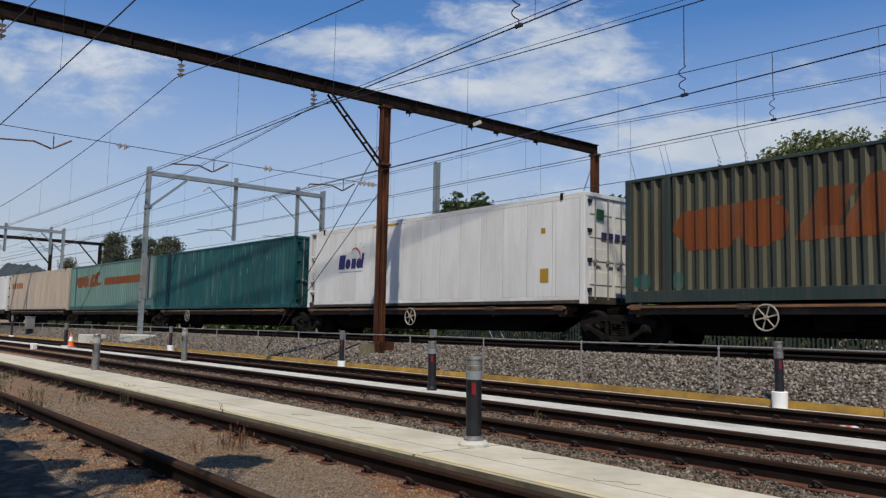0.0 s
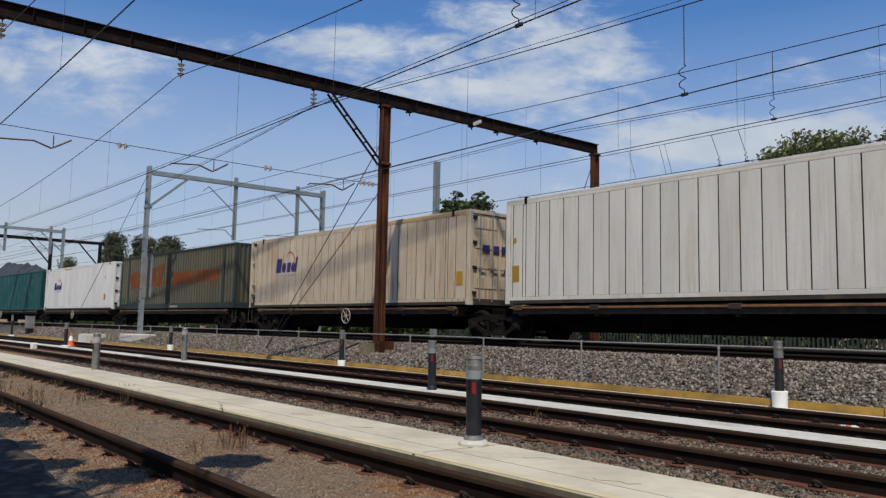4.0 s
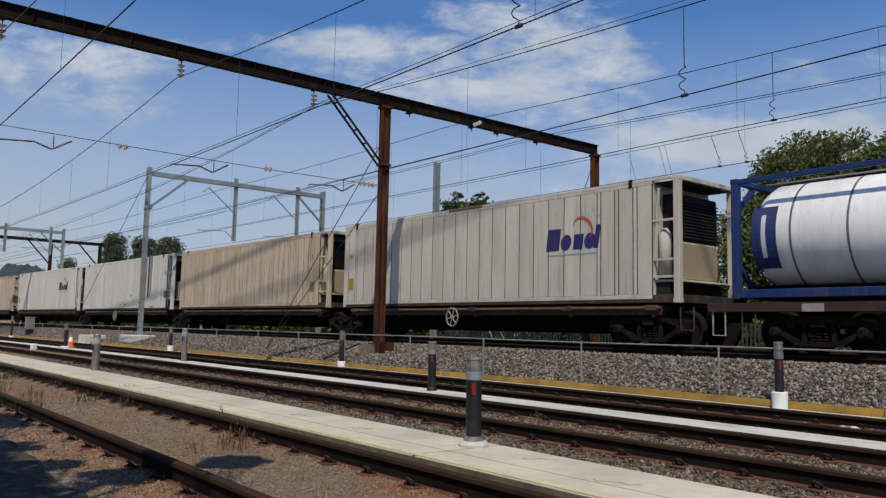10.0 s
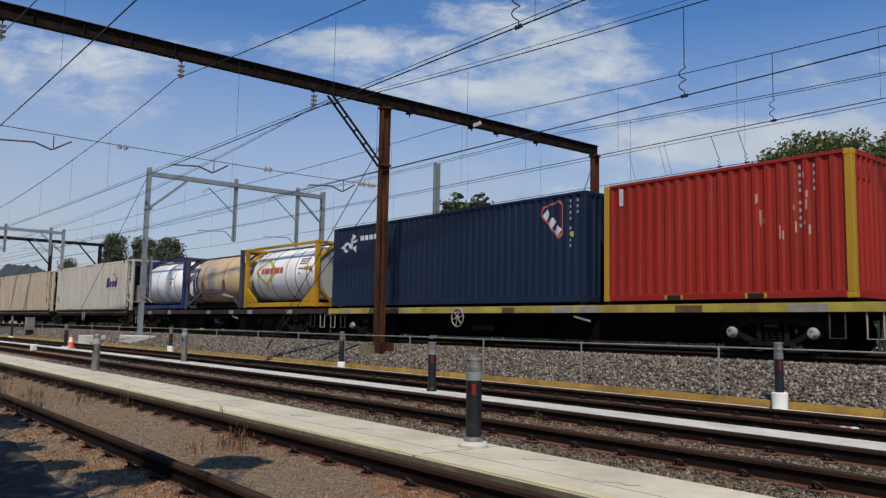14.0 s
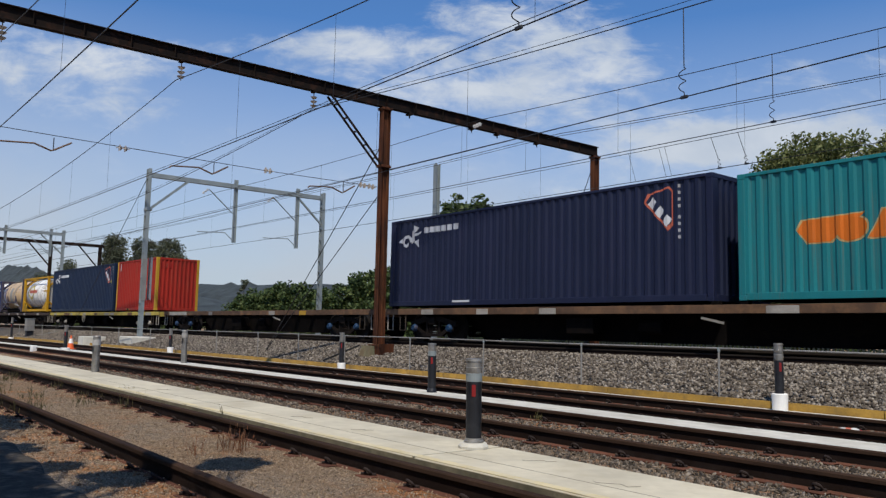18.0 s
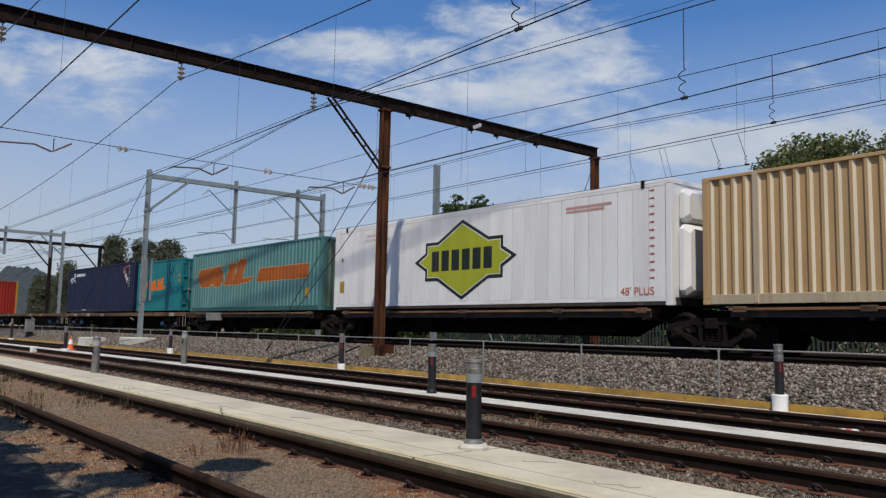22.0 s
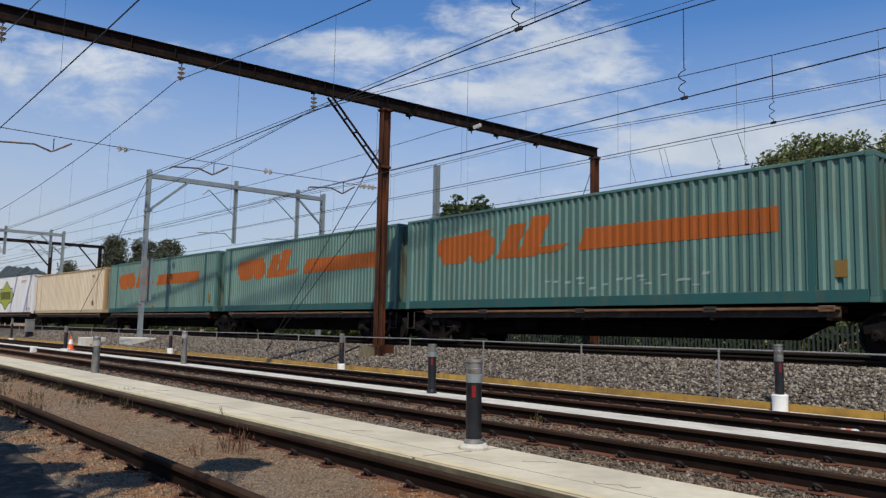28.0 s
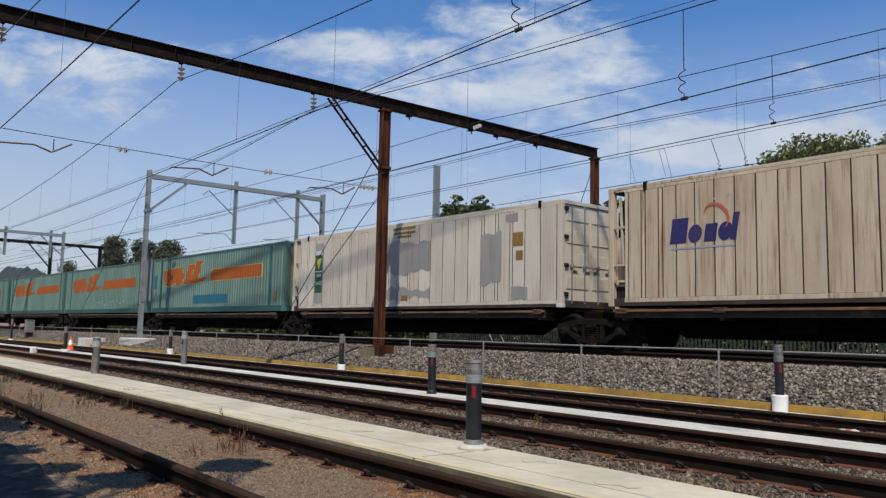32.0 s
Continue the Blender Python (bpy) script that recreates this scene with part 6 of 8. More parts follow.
for x, w in ((-6.9, 0.5), (-5.9, 0.3)):
    m = Mesh()
    decal(m, oval(x, 0.5, w / 2, 0.2, 12), pr, -HALF + 0.012, 0.004)
    part("paint_patch", m, P_TEAL_WORN, t, "worn teal patch")
plate(t, 0.1, 0.06, 1.0, 0.1, P_PATCH_GREY, "pale marking strip", y=-HALF)
skeletal("dark low wagon under a grimy ribbed container", -13.1, 2.75, "shared", "own", wheel_at=-8.62)

t = load(reefer("insulated_container", "cream insulated container with a large navy and red mark", 14.45, 2.9, P_CREAM_RUN, 0.5, 4, mach=-1, doubles=(0, 1, 2, 26), recess=0.52), 4.03, 18.48)
name_bars(t, 6.38 - 11.25, 1.42, 1.7, 0.58)
plate(t, 6.62, 0.6, 0.3, 0.42, P_TAG, "ochre warning placard")
plate(t, 2.0, 2.76, 5.0, 0.1, P_TAN, "rust-stained roof edge")
for k in range(3):
    part("placard", Mesh().chip(7.225, 7.24, -0.7 + 0.4 * k, -0.4 + 0.4 * k, 1.65, 1.85, 0.004), P_LOGO_NAVY, t)
skeletal("dark low wagon under a cream container", 3.95, 18.8, "own", "shared", wheel_at=11.87)
t = load(reefer("insulated_container", "off-white insulated container with dark panel seams", 14.45, 2.95, P_OFFWHITE, 0.5, 5, mach=1, doubles=(0, 1, 2, 25, 26), recess=0.62), 19.99, 34.55)
name_bars(t, 30.25 - 27.27, 1.42, 1.78, 0.58)
plate(t, -6.95, 0.62, 0.28, 0.46, P_TAG, "ochre warning placard")
plate(t, -6.93, 1.72, 0.14, 0.14, P_TAG)
skeletal("dark low wagon under an off-white container", 19.4, 34.9, "shared", "shared")
t = load(reefer("insulated_container", "scraped off-white insulated container with dark seams", 14.3, 2.95, P_OFFWHITE, 0.38, 6, mach=1, doubles=(0, 12, 25, 33), recess=0.72), 35.48, 49.85)
plate(t, 6.08, 0.6, 0.34, 0.4, P_TAG_BROWN, "faded brown placard")
plate(t, 6.12, 1.85, 0.16, 0.18, P_TAG_BROWN)
plate(t, 4.3, 0.12, 0.5, 0.06, P_BROWN_RUST)
rng_s = random.Random(9)
m = Mesh()
for i in range(5):
    x = rng_s.uniform(-2, 0.8)
    decal(m, oval(x, rng_s.uniform(0.3, 0.6), rng_s.uniform(0.05, 0.25), 0.03, 8), FLAT, -HALF, 0.004)
decal(m, oval(1.35, 0.82, 0.09, 0.1, 10), FLAT, -HALF, 0.004)
part("dent", m, P_BROWN_RUST, t, "rusty scrapes and dents")
skeletal("dark low wagon under a scraped container", 35.2, 50.2, "shared", "shared", wheel_at=41.68)
t = load(reefer("insulated_container", "rust-tinted cream insulated container with dark seams", 14.1, 2.93, P_CREAM_RUN, 0.40, 7, mach=1, doubles=(0, 10, 11, 27, 28, 31), recess=0.72), 50.85, 65.0)
plate(t, 5.72, 0.62, 0.32, 0.4, P_TAG_BROWN, "faded brown placard")
plate(t, 5.75, 1.9, 0.12, 0.18, P_TAG_BROWN)
side_print(t, 5.0, 1.9, 2.6, FLAT, M_GRIT_BAR)
side_print(t, 5.8, 2.2, 2.6, FLAT, M_GRIT_BAR)
skeletal("dark low wagon under a cream container", 50.5, 65.35, "shared", "shared")
t = load(reefer("insulated_container", "greyed cream insulated container with a navy mark", 14.2, 2.98, P_GREYED, 0.56, 8, mach=1, doubles=(0, 1, 21, 22, 23), recess=0.74), 66.01, 80.25)
name_bars(t, 76.09 - 73.13, 1.42, 1.78, 0.58)
plate(t, 71.97 - 73.13, 2.9, 1.55, 0.07, P_BROWN_RUST, "rusty roof edge strip")
plate(t, -6.75, 0.62, 0.3, 0.42, P_TAG, "ochre warning placard")
plate(t, -6.7, 1.75, 0.16, 0.16, P_TAG)
side_print(t, -6.6, 2.2, 2.6, FLAT, M_GRIT_BAR)
side_print(t, -5.9, 1.9, 2.5, FLAT, M_GRIT_BAR)
skeletal("dark low wagon under a greyed container", 65.65, 80.6, "shared", "own", wheel_at=72.27)

# three tanks on one brown flat
DECK = LIFT


def on_flat(pair, xl, xr):
    load(pair, xl, xr)
    (pair[0] if isinstance(pair, tuple) else pair)["lift"] = DECK
    return pair


TB = [-1.75, -0.6, 0.6, 1.75]
t, R, zc = on_flat(tank("tank_container", "white clad tank in a blue steel frame", 6.06, 2.6, P_STEEL_CLAD, P_FRAME_BLUE, "open", TB), 81.56, 87.62)
tank_patch(t, R, zc, -2.6, -2.05, -38, 30, P_FRAME_BLUE, "painted_panel")
tank_patch(t, R, zc, -2.38, -2.28, -25, 20, P_LOGO_WHITE, "small_print", 0.01)
tank_patch(t, R, zc, 1.15, 1.4, -4, 4, P_LOGO_YELLOW, "placard")
tank_patch(t, R, zc, 1.1, 1.6, 8, 12, P_LOCK, "small_print")
t, R, zc = on_flat(tank("tank_container", "faded tan tank between dusky end frames", 6.06, 2.6, P_TANK_TAN, P_FRAME_DUSK, "dusk", [-1.15, 1.15]), 87.93, 93.99)
tank_patch(t, R, zc, -2.25, -1.75, -42, 32, P_FRAME_BLUE, "painted_panel")
tank_patch(t, R, zc, -2.06, -1.96, -30, 22, P_LOGO_WHITE, "small_print", 0.01)
tank_patch(t, R, zc, -0.58, 0.08, -36, 30, P_PATCH_GREY, "painted_panel")
tank_patch(t, R, zc, 1.5, 2.1, 20, 23, M_GRIT_BAR, "small_print")
tank_patch(t, R, zc, 1.5, 1.9, 10, 12, M_GRIT_BAR, "small_print")
part("hose_tube", Mesh().bar((1.2, -HALF + 0.02, 0.62), (2.4, -HALF + 0.02, 0.45), 0.06, 10), P_LOCK, t, "grey hose tube")
t, R, zc = on_flat(tank("tank_container", "white tank in a bright yellow frame with a yellow kite", 6.06, 2.6, P_STEEL_CLAD, P_FRAME_YELLOW, "gusset", [-1.85, -0.7, 0.55, 1.3, 2.2]), 94.36, 100.42)
m = Mesh()
for (xa, aa), (xb, ab) in (((-2.03, 8), (-1.15, 34)), ((-1.15, 34), (-0.27, 8)), ((-0.27, 8), (-1.15, -20)), ((-1.15, -20), (-2.03, 8))):
    for i in range(6):
        q0, q1 = i / 6, (i + 1) / 6
        pts = []
        for q, d in ((q0, -4), (q1, -4), (q1, 4), (q0, 4)):
            a = radians(aa + (ab - aa) * q + d)
            pts.append((xa + (xb - xa) * q, -(R + 0.006) * math.cos(a), zc + (R + 0.006) * math.sin(a)))
        m.add(pts, [(0, 1, 2, 3)])
part("mark_kite", m, P_LOGO_YELLOW, t)
for x0, x1 in ((-1.58, -1.36), (-1.31, -0.86), (-0.81, -0.52), (-0.47, -0.02), (0.03, 0.28)):
    tank_patch(t, R, zc, x0, x1, 3, 15, P_LOGO_RED, "mark_block", 0.01, 3)
for a in (28, 23, 18, 8, -2):
    tank_patch(t, R, zc, 1.55, 1.75 + 0.02 * a, a, a + 2.5, P_BROWN_RUST, "small_print", 0.01, 2)
tank_patch(t, R, zc, 1.95, 2.6, 6, 12, P_TAG, "placard", 0.01, 3)
part("end_hood", Mesh().chip(2.7, 2.92, -1.05, 1.05, 0.3, 2.35, 0.09), paint("silver_end", (0.74, 0.72, 0.68), rough=0.4, metal=0.4), t, "silver insulated end")
fw = flat_wagon("sooty brown flat wagon carrying three tanks", 80.95, 101.1, M_SILL_DARK, CAP_GREY, plates=[(x, 0.45, M_PLATE) for x in (83.3, 86.0, 90.8, 93.2, 95.0, 98.4)], spigots=(81.65, 87.53, 88.02, 93.9, 94.45, 100.33))
part("equipment_box", Mesh().chip(90.7 - 91.025, 92.3 - 91.025, -0.9, -0.6, -0.74, -0.3, 0.02), M_UNDER, fw)
cu = bpy.data.curves.new("graffito", "FONT")
cu.body, cu.size, cu.extrude, cu.space_character = "REKLESS", 0.31, 0.002, 0.95
me = bpy.data.meshes.new_from_object(bpy.data.objects.new("graffito", cu))
me.materials.clear()
me.materials.append(paint("graffito_blue_white", (0.22, 0.26, 0.42), amount=0.6))
part("graffito", me, None, fw, at=pose(90.8 - 91.025, -0.906, -0.64, 90, 0, 0), label="pale blue sprayed word on the girder")

t, pr = on_flat(corrugated("shipping_container", "long navy corrugated container with a white curled emblem", 12.19, 2.9, P_NAVY, P_NAVY, 0.275), 101.58, 113.77)
seahorse_mark(t, pr, 102.22 - 107.67, 1.86, 0.56)
kite_mark(t, pr, 112.15 - 107.67, 1.68, 0.85)
side_print(t, 113.2 - 107.67, 1.3, 2.72, pr)
side_print(t, 113.45 - 107.67, 2.3, 2.72, pr)
plate(t, 5.6, 1.72, 0.1, 0.14, P_LOGO_YELLOW, y=-HALF + 0.01)
t, pr = on_flat(corrugated("shipping_container", "bright red corrugated container with yellow corner posts", 6.06, 2.9, P_RED, P_RED, 0.275, post=P_POST_YELLOW, head=P_RED), 114.4, 120.46)
plate(t, -2.55, 2.35, 0.12, 0.42, P_LOGO_WHITE, y=-HALF + 0.01)
for i in range(14):
    m = Mesh()
    x, z = rng_s.uniform(0.9, 2.2), rng_s.uniform(1.2, 2.6)
    decal(m, slant(x, x + rng_s.uniform(0.02, 0.05), z, z + rng_s.uniform(0.05, 0.3)), pr, -HALF + 0.012, 0.004 + 0.0002 * i)
    part("scrape", m, P_FAINT_RED, t)
for x in (-1.0, 1.0):
    pocket = part("fork_pocket", Mesh().chip(x - 0.18, x + 0.18, -HALF - 0.004, -HALF + 0.03, 0.02, 0.12, 0.004), M_DARK, t)
    for k in (-1, 1):
        part("pocket_edge", Mesh().chip(x + k * 0.21 - 0.03, x + k * 0.21 + 0.03, -HALF - 0.006, -HALF + 0.02, 0.02, 0.13, 0.004), P_POST_YELLOW, pocket)
side_print(t, 1.95, 1.4, 2.7, pr)
side_print(t, 2.25, 2.2, 2.7, pr)
m = Mesh().chip(3.0, 3.012, -0.95, -0.35, 2.35, 2.6, 0.003)
part("placard", m, paint("darker_red", (0.36, 0.015, 0.012)), t)
flat_wagon("dirty yellow flat wagon with white axle caps", 101.35, 121.0, M_SILL_YELLOW, CAP_WHITE, wheel_at=108.85,
           plates=[(102.6, 0.5, M_PLATE), (105.2, 1.2, M_SILL_BROWN), (106.2, 0.3, M_PLATE), (108.9, 0.5, M_PLATE), (111.0, 0.5, M_SILL_BROWN), (113.0, 0.75, M_PLATE), (113.9, 0.7, M_PLATE), (116.8, 0.7, M_SILL_BROWN), (119.5, 0.8, M_PLATE)], spigots=(101.67, 113.68, 114.59, 120.47))
flat_wagon("empty rusty brown flat wagon", 121.7, 141.0, M_SILL_BROWN, CAP_BLUE,
           plates=[(123.6, 2.2, M_PLATE), (127.5, 0.4, M_PLATE), (133.5, 0.5, M_PLATE), (136.0, 0.5, P_TAG)])
t, pr = on_flat(corrugated("shipping_container", "violet-navy corrugated container with a white curled emblem", 12.19, 2.88, P_NAVY2, P_NAVY2, 0.275), 141.74, 153.93)
seahorse_mark(t, pr, 142.46 - 147.95, 1.84, 0.6)
kite_mark(t, pr, 152.2 - 147.95, 1.66, 0.84)
side_print(t, 153.15 - 147.95, 1.3, 2.72, pr)
plate(t, 0.6 - 3.4, 0.1, 0.8, 0.06, P_LOGO_WHITE, y=-HALF)
t, pr = on_flat(corrugated("shipping_container", "bright teal corrugated container with an orange mark", 6.06, 2.72, P_TEAL, P_TEAL, 0.275, doors=True), 154.55, 160.61)
toll(t, pr, 157.58, 155.9, 1.12, 2.5, 0.5, 0.0, P_ORANGE_HOT, P_EDGE)
side_print(t, 2.35, 1.1, 2.6, pr)
plate(t, 2.7, 1.75, 0.16, 0.16, P_TAG, y=-HALF + 0.01)
plate(t, 2.7, 1.45, 0.16, 0.2, P_TAG, y=-HALF + 0.01)
flat_wagon("brown flat wagon with bright blue axle caps", 141.5, 161.3, M_SILL_BROWN, CAP_BLUE,
           plates=[(143.8, 0.6, M_PLATE), (146.4, 0.5, M_PLATE), (149.0, 0.6, M_PLATE), (155.5, 0.7, M_PLATE), (157.9, 0.45, M_SILL_BROWN), (159.6, 0.6, M_PLATE)], spigots=(141.94, 153.95, 154.64, 160.52))

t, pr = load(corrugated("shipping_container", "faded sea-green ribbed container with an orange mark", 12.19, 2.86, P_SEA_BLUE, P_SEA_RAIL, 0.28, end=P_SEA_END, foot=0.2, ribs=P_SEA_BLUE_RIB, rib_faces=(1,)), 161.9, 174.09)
toll(t, pr, 168.0, 162.7, 1.15, 5.3, 0.95, 4.4)
plate(t, 4.9, 0.55, 0.28, 0.35, P_TAG, y=-HALF + 0.01)
sk = skeletal("dark low wagon with a bleached box under its edge", 161.75, 174.4, "own", "shared")
part("side_box", Mesh().chip(-4.2, -2.7, -HALF - 0.04, -HALF + 0.1, -0.42, -0.06, 0.02), M_PLATE, sk, "bleached side box")
t = load(reefer("insulated_container", "clean white insulated container with a yellow star mark", 14.65, 2.98, P_CLEAN, 0.46, 11, doors=False, doubles=(0,), seam=0.016, seam_mt=P_SEAM_PALE), 175.0, 189.66)
star_mark(t, 182.27 - 182.33, 1.48, 4.7, 2.45)
plate(t, -6.9, 0.62, 0.28, 0.42, P_TAG, "ochre warning placard")
plate(t, -6.85, 1.75, 0.12, 0.14, P_TAG_BROWN)
m = Mesh()
for i in range(12):
    decal(m, slant(6.72, 6.80, 0.64 + 0.19 * i, 0.67 + 0.19 * i), FLAT, -HALF, 0.005)
    decal(m, [(6.80, 0.62 + 0.19 * i), (6.88, 0.655 + 0.19 * i), (6.80, 0.69 + 0.19 * i)], FLAT, -HALF, 0.005)
part("arrow_row", m, P_LOGO_RED, t, "column of small red arrows")
words(t, "48' PLUS", 0.27, 5.87, 0.26, P_LOGO_RED)
words(t, "CAUTION DO NOT", 0.135, -5.25, 2.54, P_FAINT_RED)
words(t, "LOAD IN WELL WAGON", 0.135, -5.38, 2.38, P_FAINT_RED)
tag_bars(t, 4.1, 2.55, 1.5, 0.06, 2, P_FAINT_RED)
side_print(t, -6.2, 1.8, 2.5, FLAT, M_GRIT_BAR)
side_print(t, -5.0, 1.5, 2.2, FLAT, M_GRIT_BAR)
m = Mesh().chip(7.28, 7.62, -1.0, 1.0, 0.25, 1.9, 0.16).chip(7.28, 7.58, -0.95, 0.95, 1.95, 2.75, 0.1)
part("cooling_unit", m, P_CLEAN, t, "bulging white cooling unit")
part("placard", Mesh().chip(7.585, 7.595, -0.3, 0.05, 2.2, 2.4, 0.003), P_LOGO_BLUE, t)
skeletal("dark low wagon under a white container", 174.7, 189.95, "shared", "shared")
t, pr = load(corrugated("shipping_container", "sand-tan deeply ribbed container with bolted stiles", 14.55, 2.84, P_TAN, P_TAN_RAIL, 0.28, 0.06, end=P_TAN_END, stiles=6.0, foot=0.22, flat=(0.22, 0.16), ribs=P_TAN_LIT, rib_faces=(1,)), 190.48, 205.03)
plate(t, 5.1, 0.5, 0.3, 0.3, P_BROWN_RUST, "rusty patch", y=-HALF + 0.01)
plate(t, 5.0, 2.3, 0.35, 0.14, P_PATCH_GREY, y=-HALF + 0.01)
for x in (-6, -4.6, -2.6, -1.0, 0.8, 2.6, 4.3):
    part("lashing_lug", Mesh().chip(x - 0.05, x + 0.05, -HALF - 0.02, -HALF + 0.02, 0.02, 0.2, 0.01), P_TAN_RAIL, t)
skeletal("dark low wagon under a tan container", 190.2, 205.35, "shared", "shared")
for k, (xl, xr, x, tl) in enumerate(((205.93, 220.73, 207.6, 5.4), (221.6, 235.0, 223.0, 5.3), (235.5, 250.25, 237.15, 5.5))):
    lab = ("faded sea-green ribbed container with a rust-run end", "sea-green ribbed container with an orange mark and bar", "scraped sea-green ribbed container with a sooty end")[k]
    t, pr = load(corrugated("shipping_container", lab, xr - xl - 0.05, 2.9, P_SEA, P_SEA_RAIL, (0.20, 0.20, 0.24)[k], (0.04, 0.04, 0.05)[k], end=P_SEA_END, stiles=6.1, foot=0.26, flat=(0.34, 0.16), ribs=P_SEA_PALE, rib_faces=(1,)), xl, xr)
    toll(t, pr, (xl + xr) / 2, x, 1.35, 5.0, 0.92, tl, edge=None)
    plate(t, 6.55 if k != 1 else 5.9, 0.5, 0.25, 0.33, P_TAG_BROWN, y=-HALF + 0.01)
    if k == 0:
        for xx in (-2.6, -0.6):
            plate(t, xx, 0.32, 0.35, 0.12, P_TAG, y=-HALF + 0.01)
    if k == 2:
        rng_s = random.Random(3)
        for i in range(18):
            m = Mesh()
            xx, z = rng_s.uniform(-1.2, 4.0), rng_s.uniform(0.42, 0.72)
            decal(m, slant(xx, xx + 0.2, z, z + rng_s.uniform(0.02, 0.07), 0.04), pr, -HALF + 0.012, 0.004 + 0.0002 * i)
            part("scrape", m, P_SCRAPE, t)
skeletal("dark low wagon under a sea-green container", 205.6, 221.0, "shared", "shared")
skeletal("dark low wagon under a sea-green container", 221.35, 235.0, "shared", "own")
skeletal("dark low wagon with a rusty lip under a sea-green container", 235.6, 250.4, "own", "shared")
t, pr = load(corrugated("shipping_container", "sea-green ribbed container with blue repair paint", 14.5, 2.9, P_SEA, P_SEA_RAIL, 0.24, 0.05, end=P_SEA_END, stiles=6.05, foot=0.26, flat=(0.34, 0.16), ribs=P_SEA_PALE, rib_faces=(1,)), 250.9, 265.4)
toll(t, pr, 258.15, 252.45, 1.38, 5.0, 0.92, 5.3)
for x, w, z, h in ((256.4 - 258.15, 3.75, 0.42, 0.42), (-7.0, 0.45, 1.3, 0.7)):
    m = Mesh()
    decal(m, slant(x, x + w, z, z + h), pr, -HALF + 0.012, 0.005)
    part("paint_patch", m, P_PATCH_BLUE, t, "blue repair paint")
plate(t, 6.35, 0.5, 0.25, 0.33, P_TAG_BROWN, y=-HALF + 0.01)
skeletal("dark low wagon with a rusty lip under a patched container", 250.75, 265.7, "shared", "shared")
t = load(reefer("insulated_container", "patched cream insulated container with ragged grey repairs", 14.35, 2.9, P_CREAM, 0.6, 12, mach=-1, doubles=(0, 1, 4, 5, 6, 10, 11, 12, 18, 19, 20), recess=0.5), 266.12, 280.47)
xc = 273.3
for x0, x1, z0, z1 in ((272.2, 274.95, 1.2, 2.3), (272.2, 274.95, 0.36, 0.75), (277.3, 278.2, 0.7, 2.2), (278.6, 279.25, 0.26, 0.6), (278.35, 278.85, 2.45, 2.7), (267.85, 268.42, 0.3, 2.62)):
    k = 0.07 if x1 - x0 > 0.7 else 0.02
    n = max(2, int((x1 - x0) / 0.05))
    wob = [rng_s.uniform(0, 6.3) for _ in range(4)]
    m = Mesh()
    vs = []
    for i in range(n + 1):
        x = x0 - xc + (x1 - x0) * i / n
        vs += [(x, -HALF - 0.005, z0 + k * (math.sin(3 * x + wob[0]) + 0.5 * math.sin(11 * x + wob[1]) + rng_s.uniform(-0.3, 0.3))), (x, -HALF - 0.005, z1 - k * (1 + math.sin(2.5 * x + wob[2]) + 0.6 * math.sin(9 * x + wob[3]) + rng_s.uniform(-0.3, 0.3)))]
    m.add(vs, [(2 * i, 2 * i + 2, 2 * i + 3, 2 * i + 1) for i in range(n)])
    part("repair_patch", m, P_PATCH_GREY, t, "ragged grey repair patch")
for x, z, w, h in ((272.9, 2.66, 1.25, 0.09), (272.95, 2.52, 1.2, 0.07), (273.2, 2.4, 0.7, 0.06), (278.65, 1.75, 0.42, 0.38), (278.78, 1.35, 0.28, 0.26), (273.45, 0.3, 0.35, 0.16)):
    plate(t, x - xc, z, w, h, P_TAG_BROWN, "faded brown marking", y=-HALF - 0.003)
y = -HALF - 0.006
plate(t, 267.87 - xc, 0.68, 0.52, 1.45, P_LOGO_GREEN, "green painted panel", y=-HALF - 0.004)
m = Mesh()
decal(m, [(267.93 - xc, 2.0), (268.13 - xc, 1.55), (268.33 - xc, 2.0)], FLAT, y, 0.006)
part("mark_triangle", m, P_LOGO_YELLOW, t)
for txt, z in (("HIRE", 1.28), ("SALES", 1.0)):
    words(t, txt, 0.19, 268.13 - xc, z, P_LOGO_WHITE, y - 0.006, True)
tag_bars(t, 267.9 - xc, 1.48, 0.46, 0.04, 1, P_LOGO_WHITE, y=y)
plate(t, 267.9 - xc, 2.14, 0.46, 0.16, P_LOGO_WHITE, y=-HALF - 0.004)
skeletal("dark low wagon with a rusty lip under a patched white container", 265.95, 280.75, "shared", "shared")
t = load(reefer("insulated_container", "rust-run cream insulated container with a navy mark", 14.45, 2.95, P_CREAM_RUN, 0.5, 13, mach=-1, doubles=(0, 1, 2, 26), recess=0.5), 282.05, 296.5)
name_bars(t, 283.85 - 289.27, 1.42, 1.68, 0.58)
skeletal("dark low wagon under a rust-run container", 281.3, 296.5, "shared", "own", wheel_at=289)


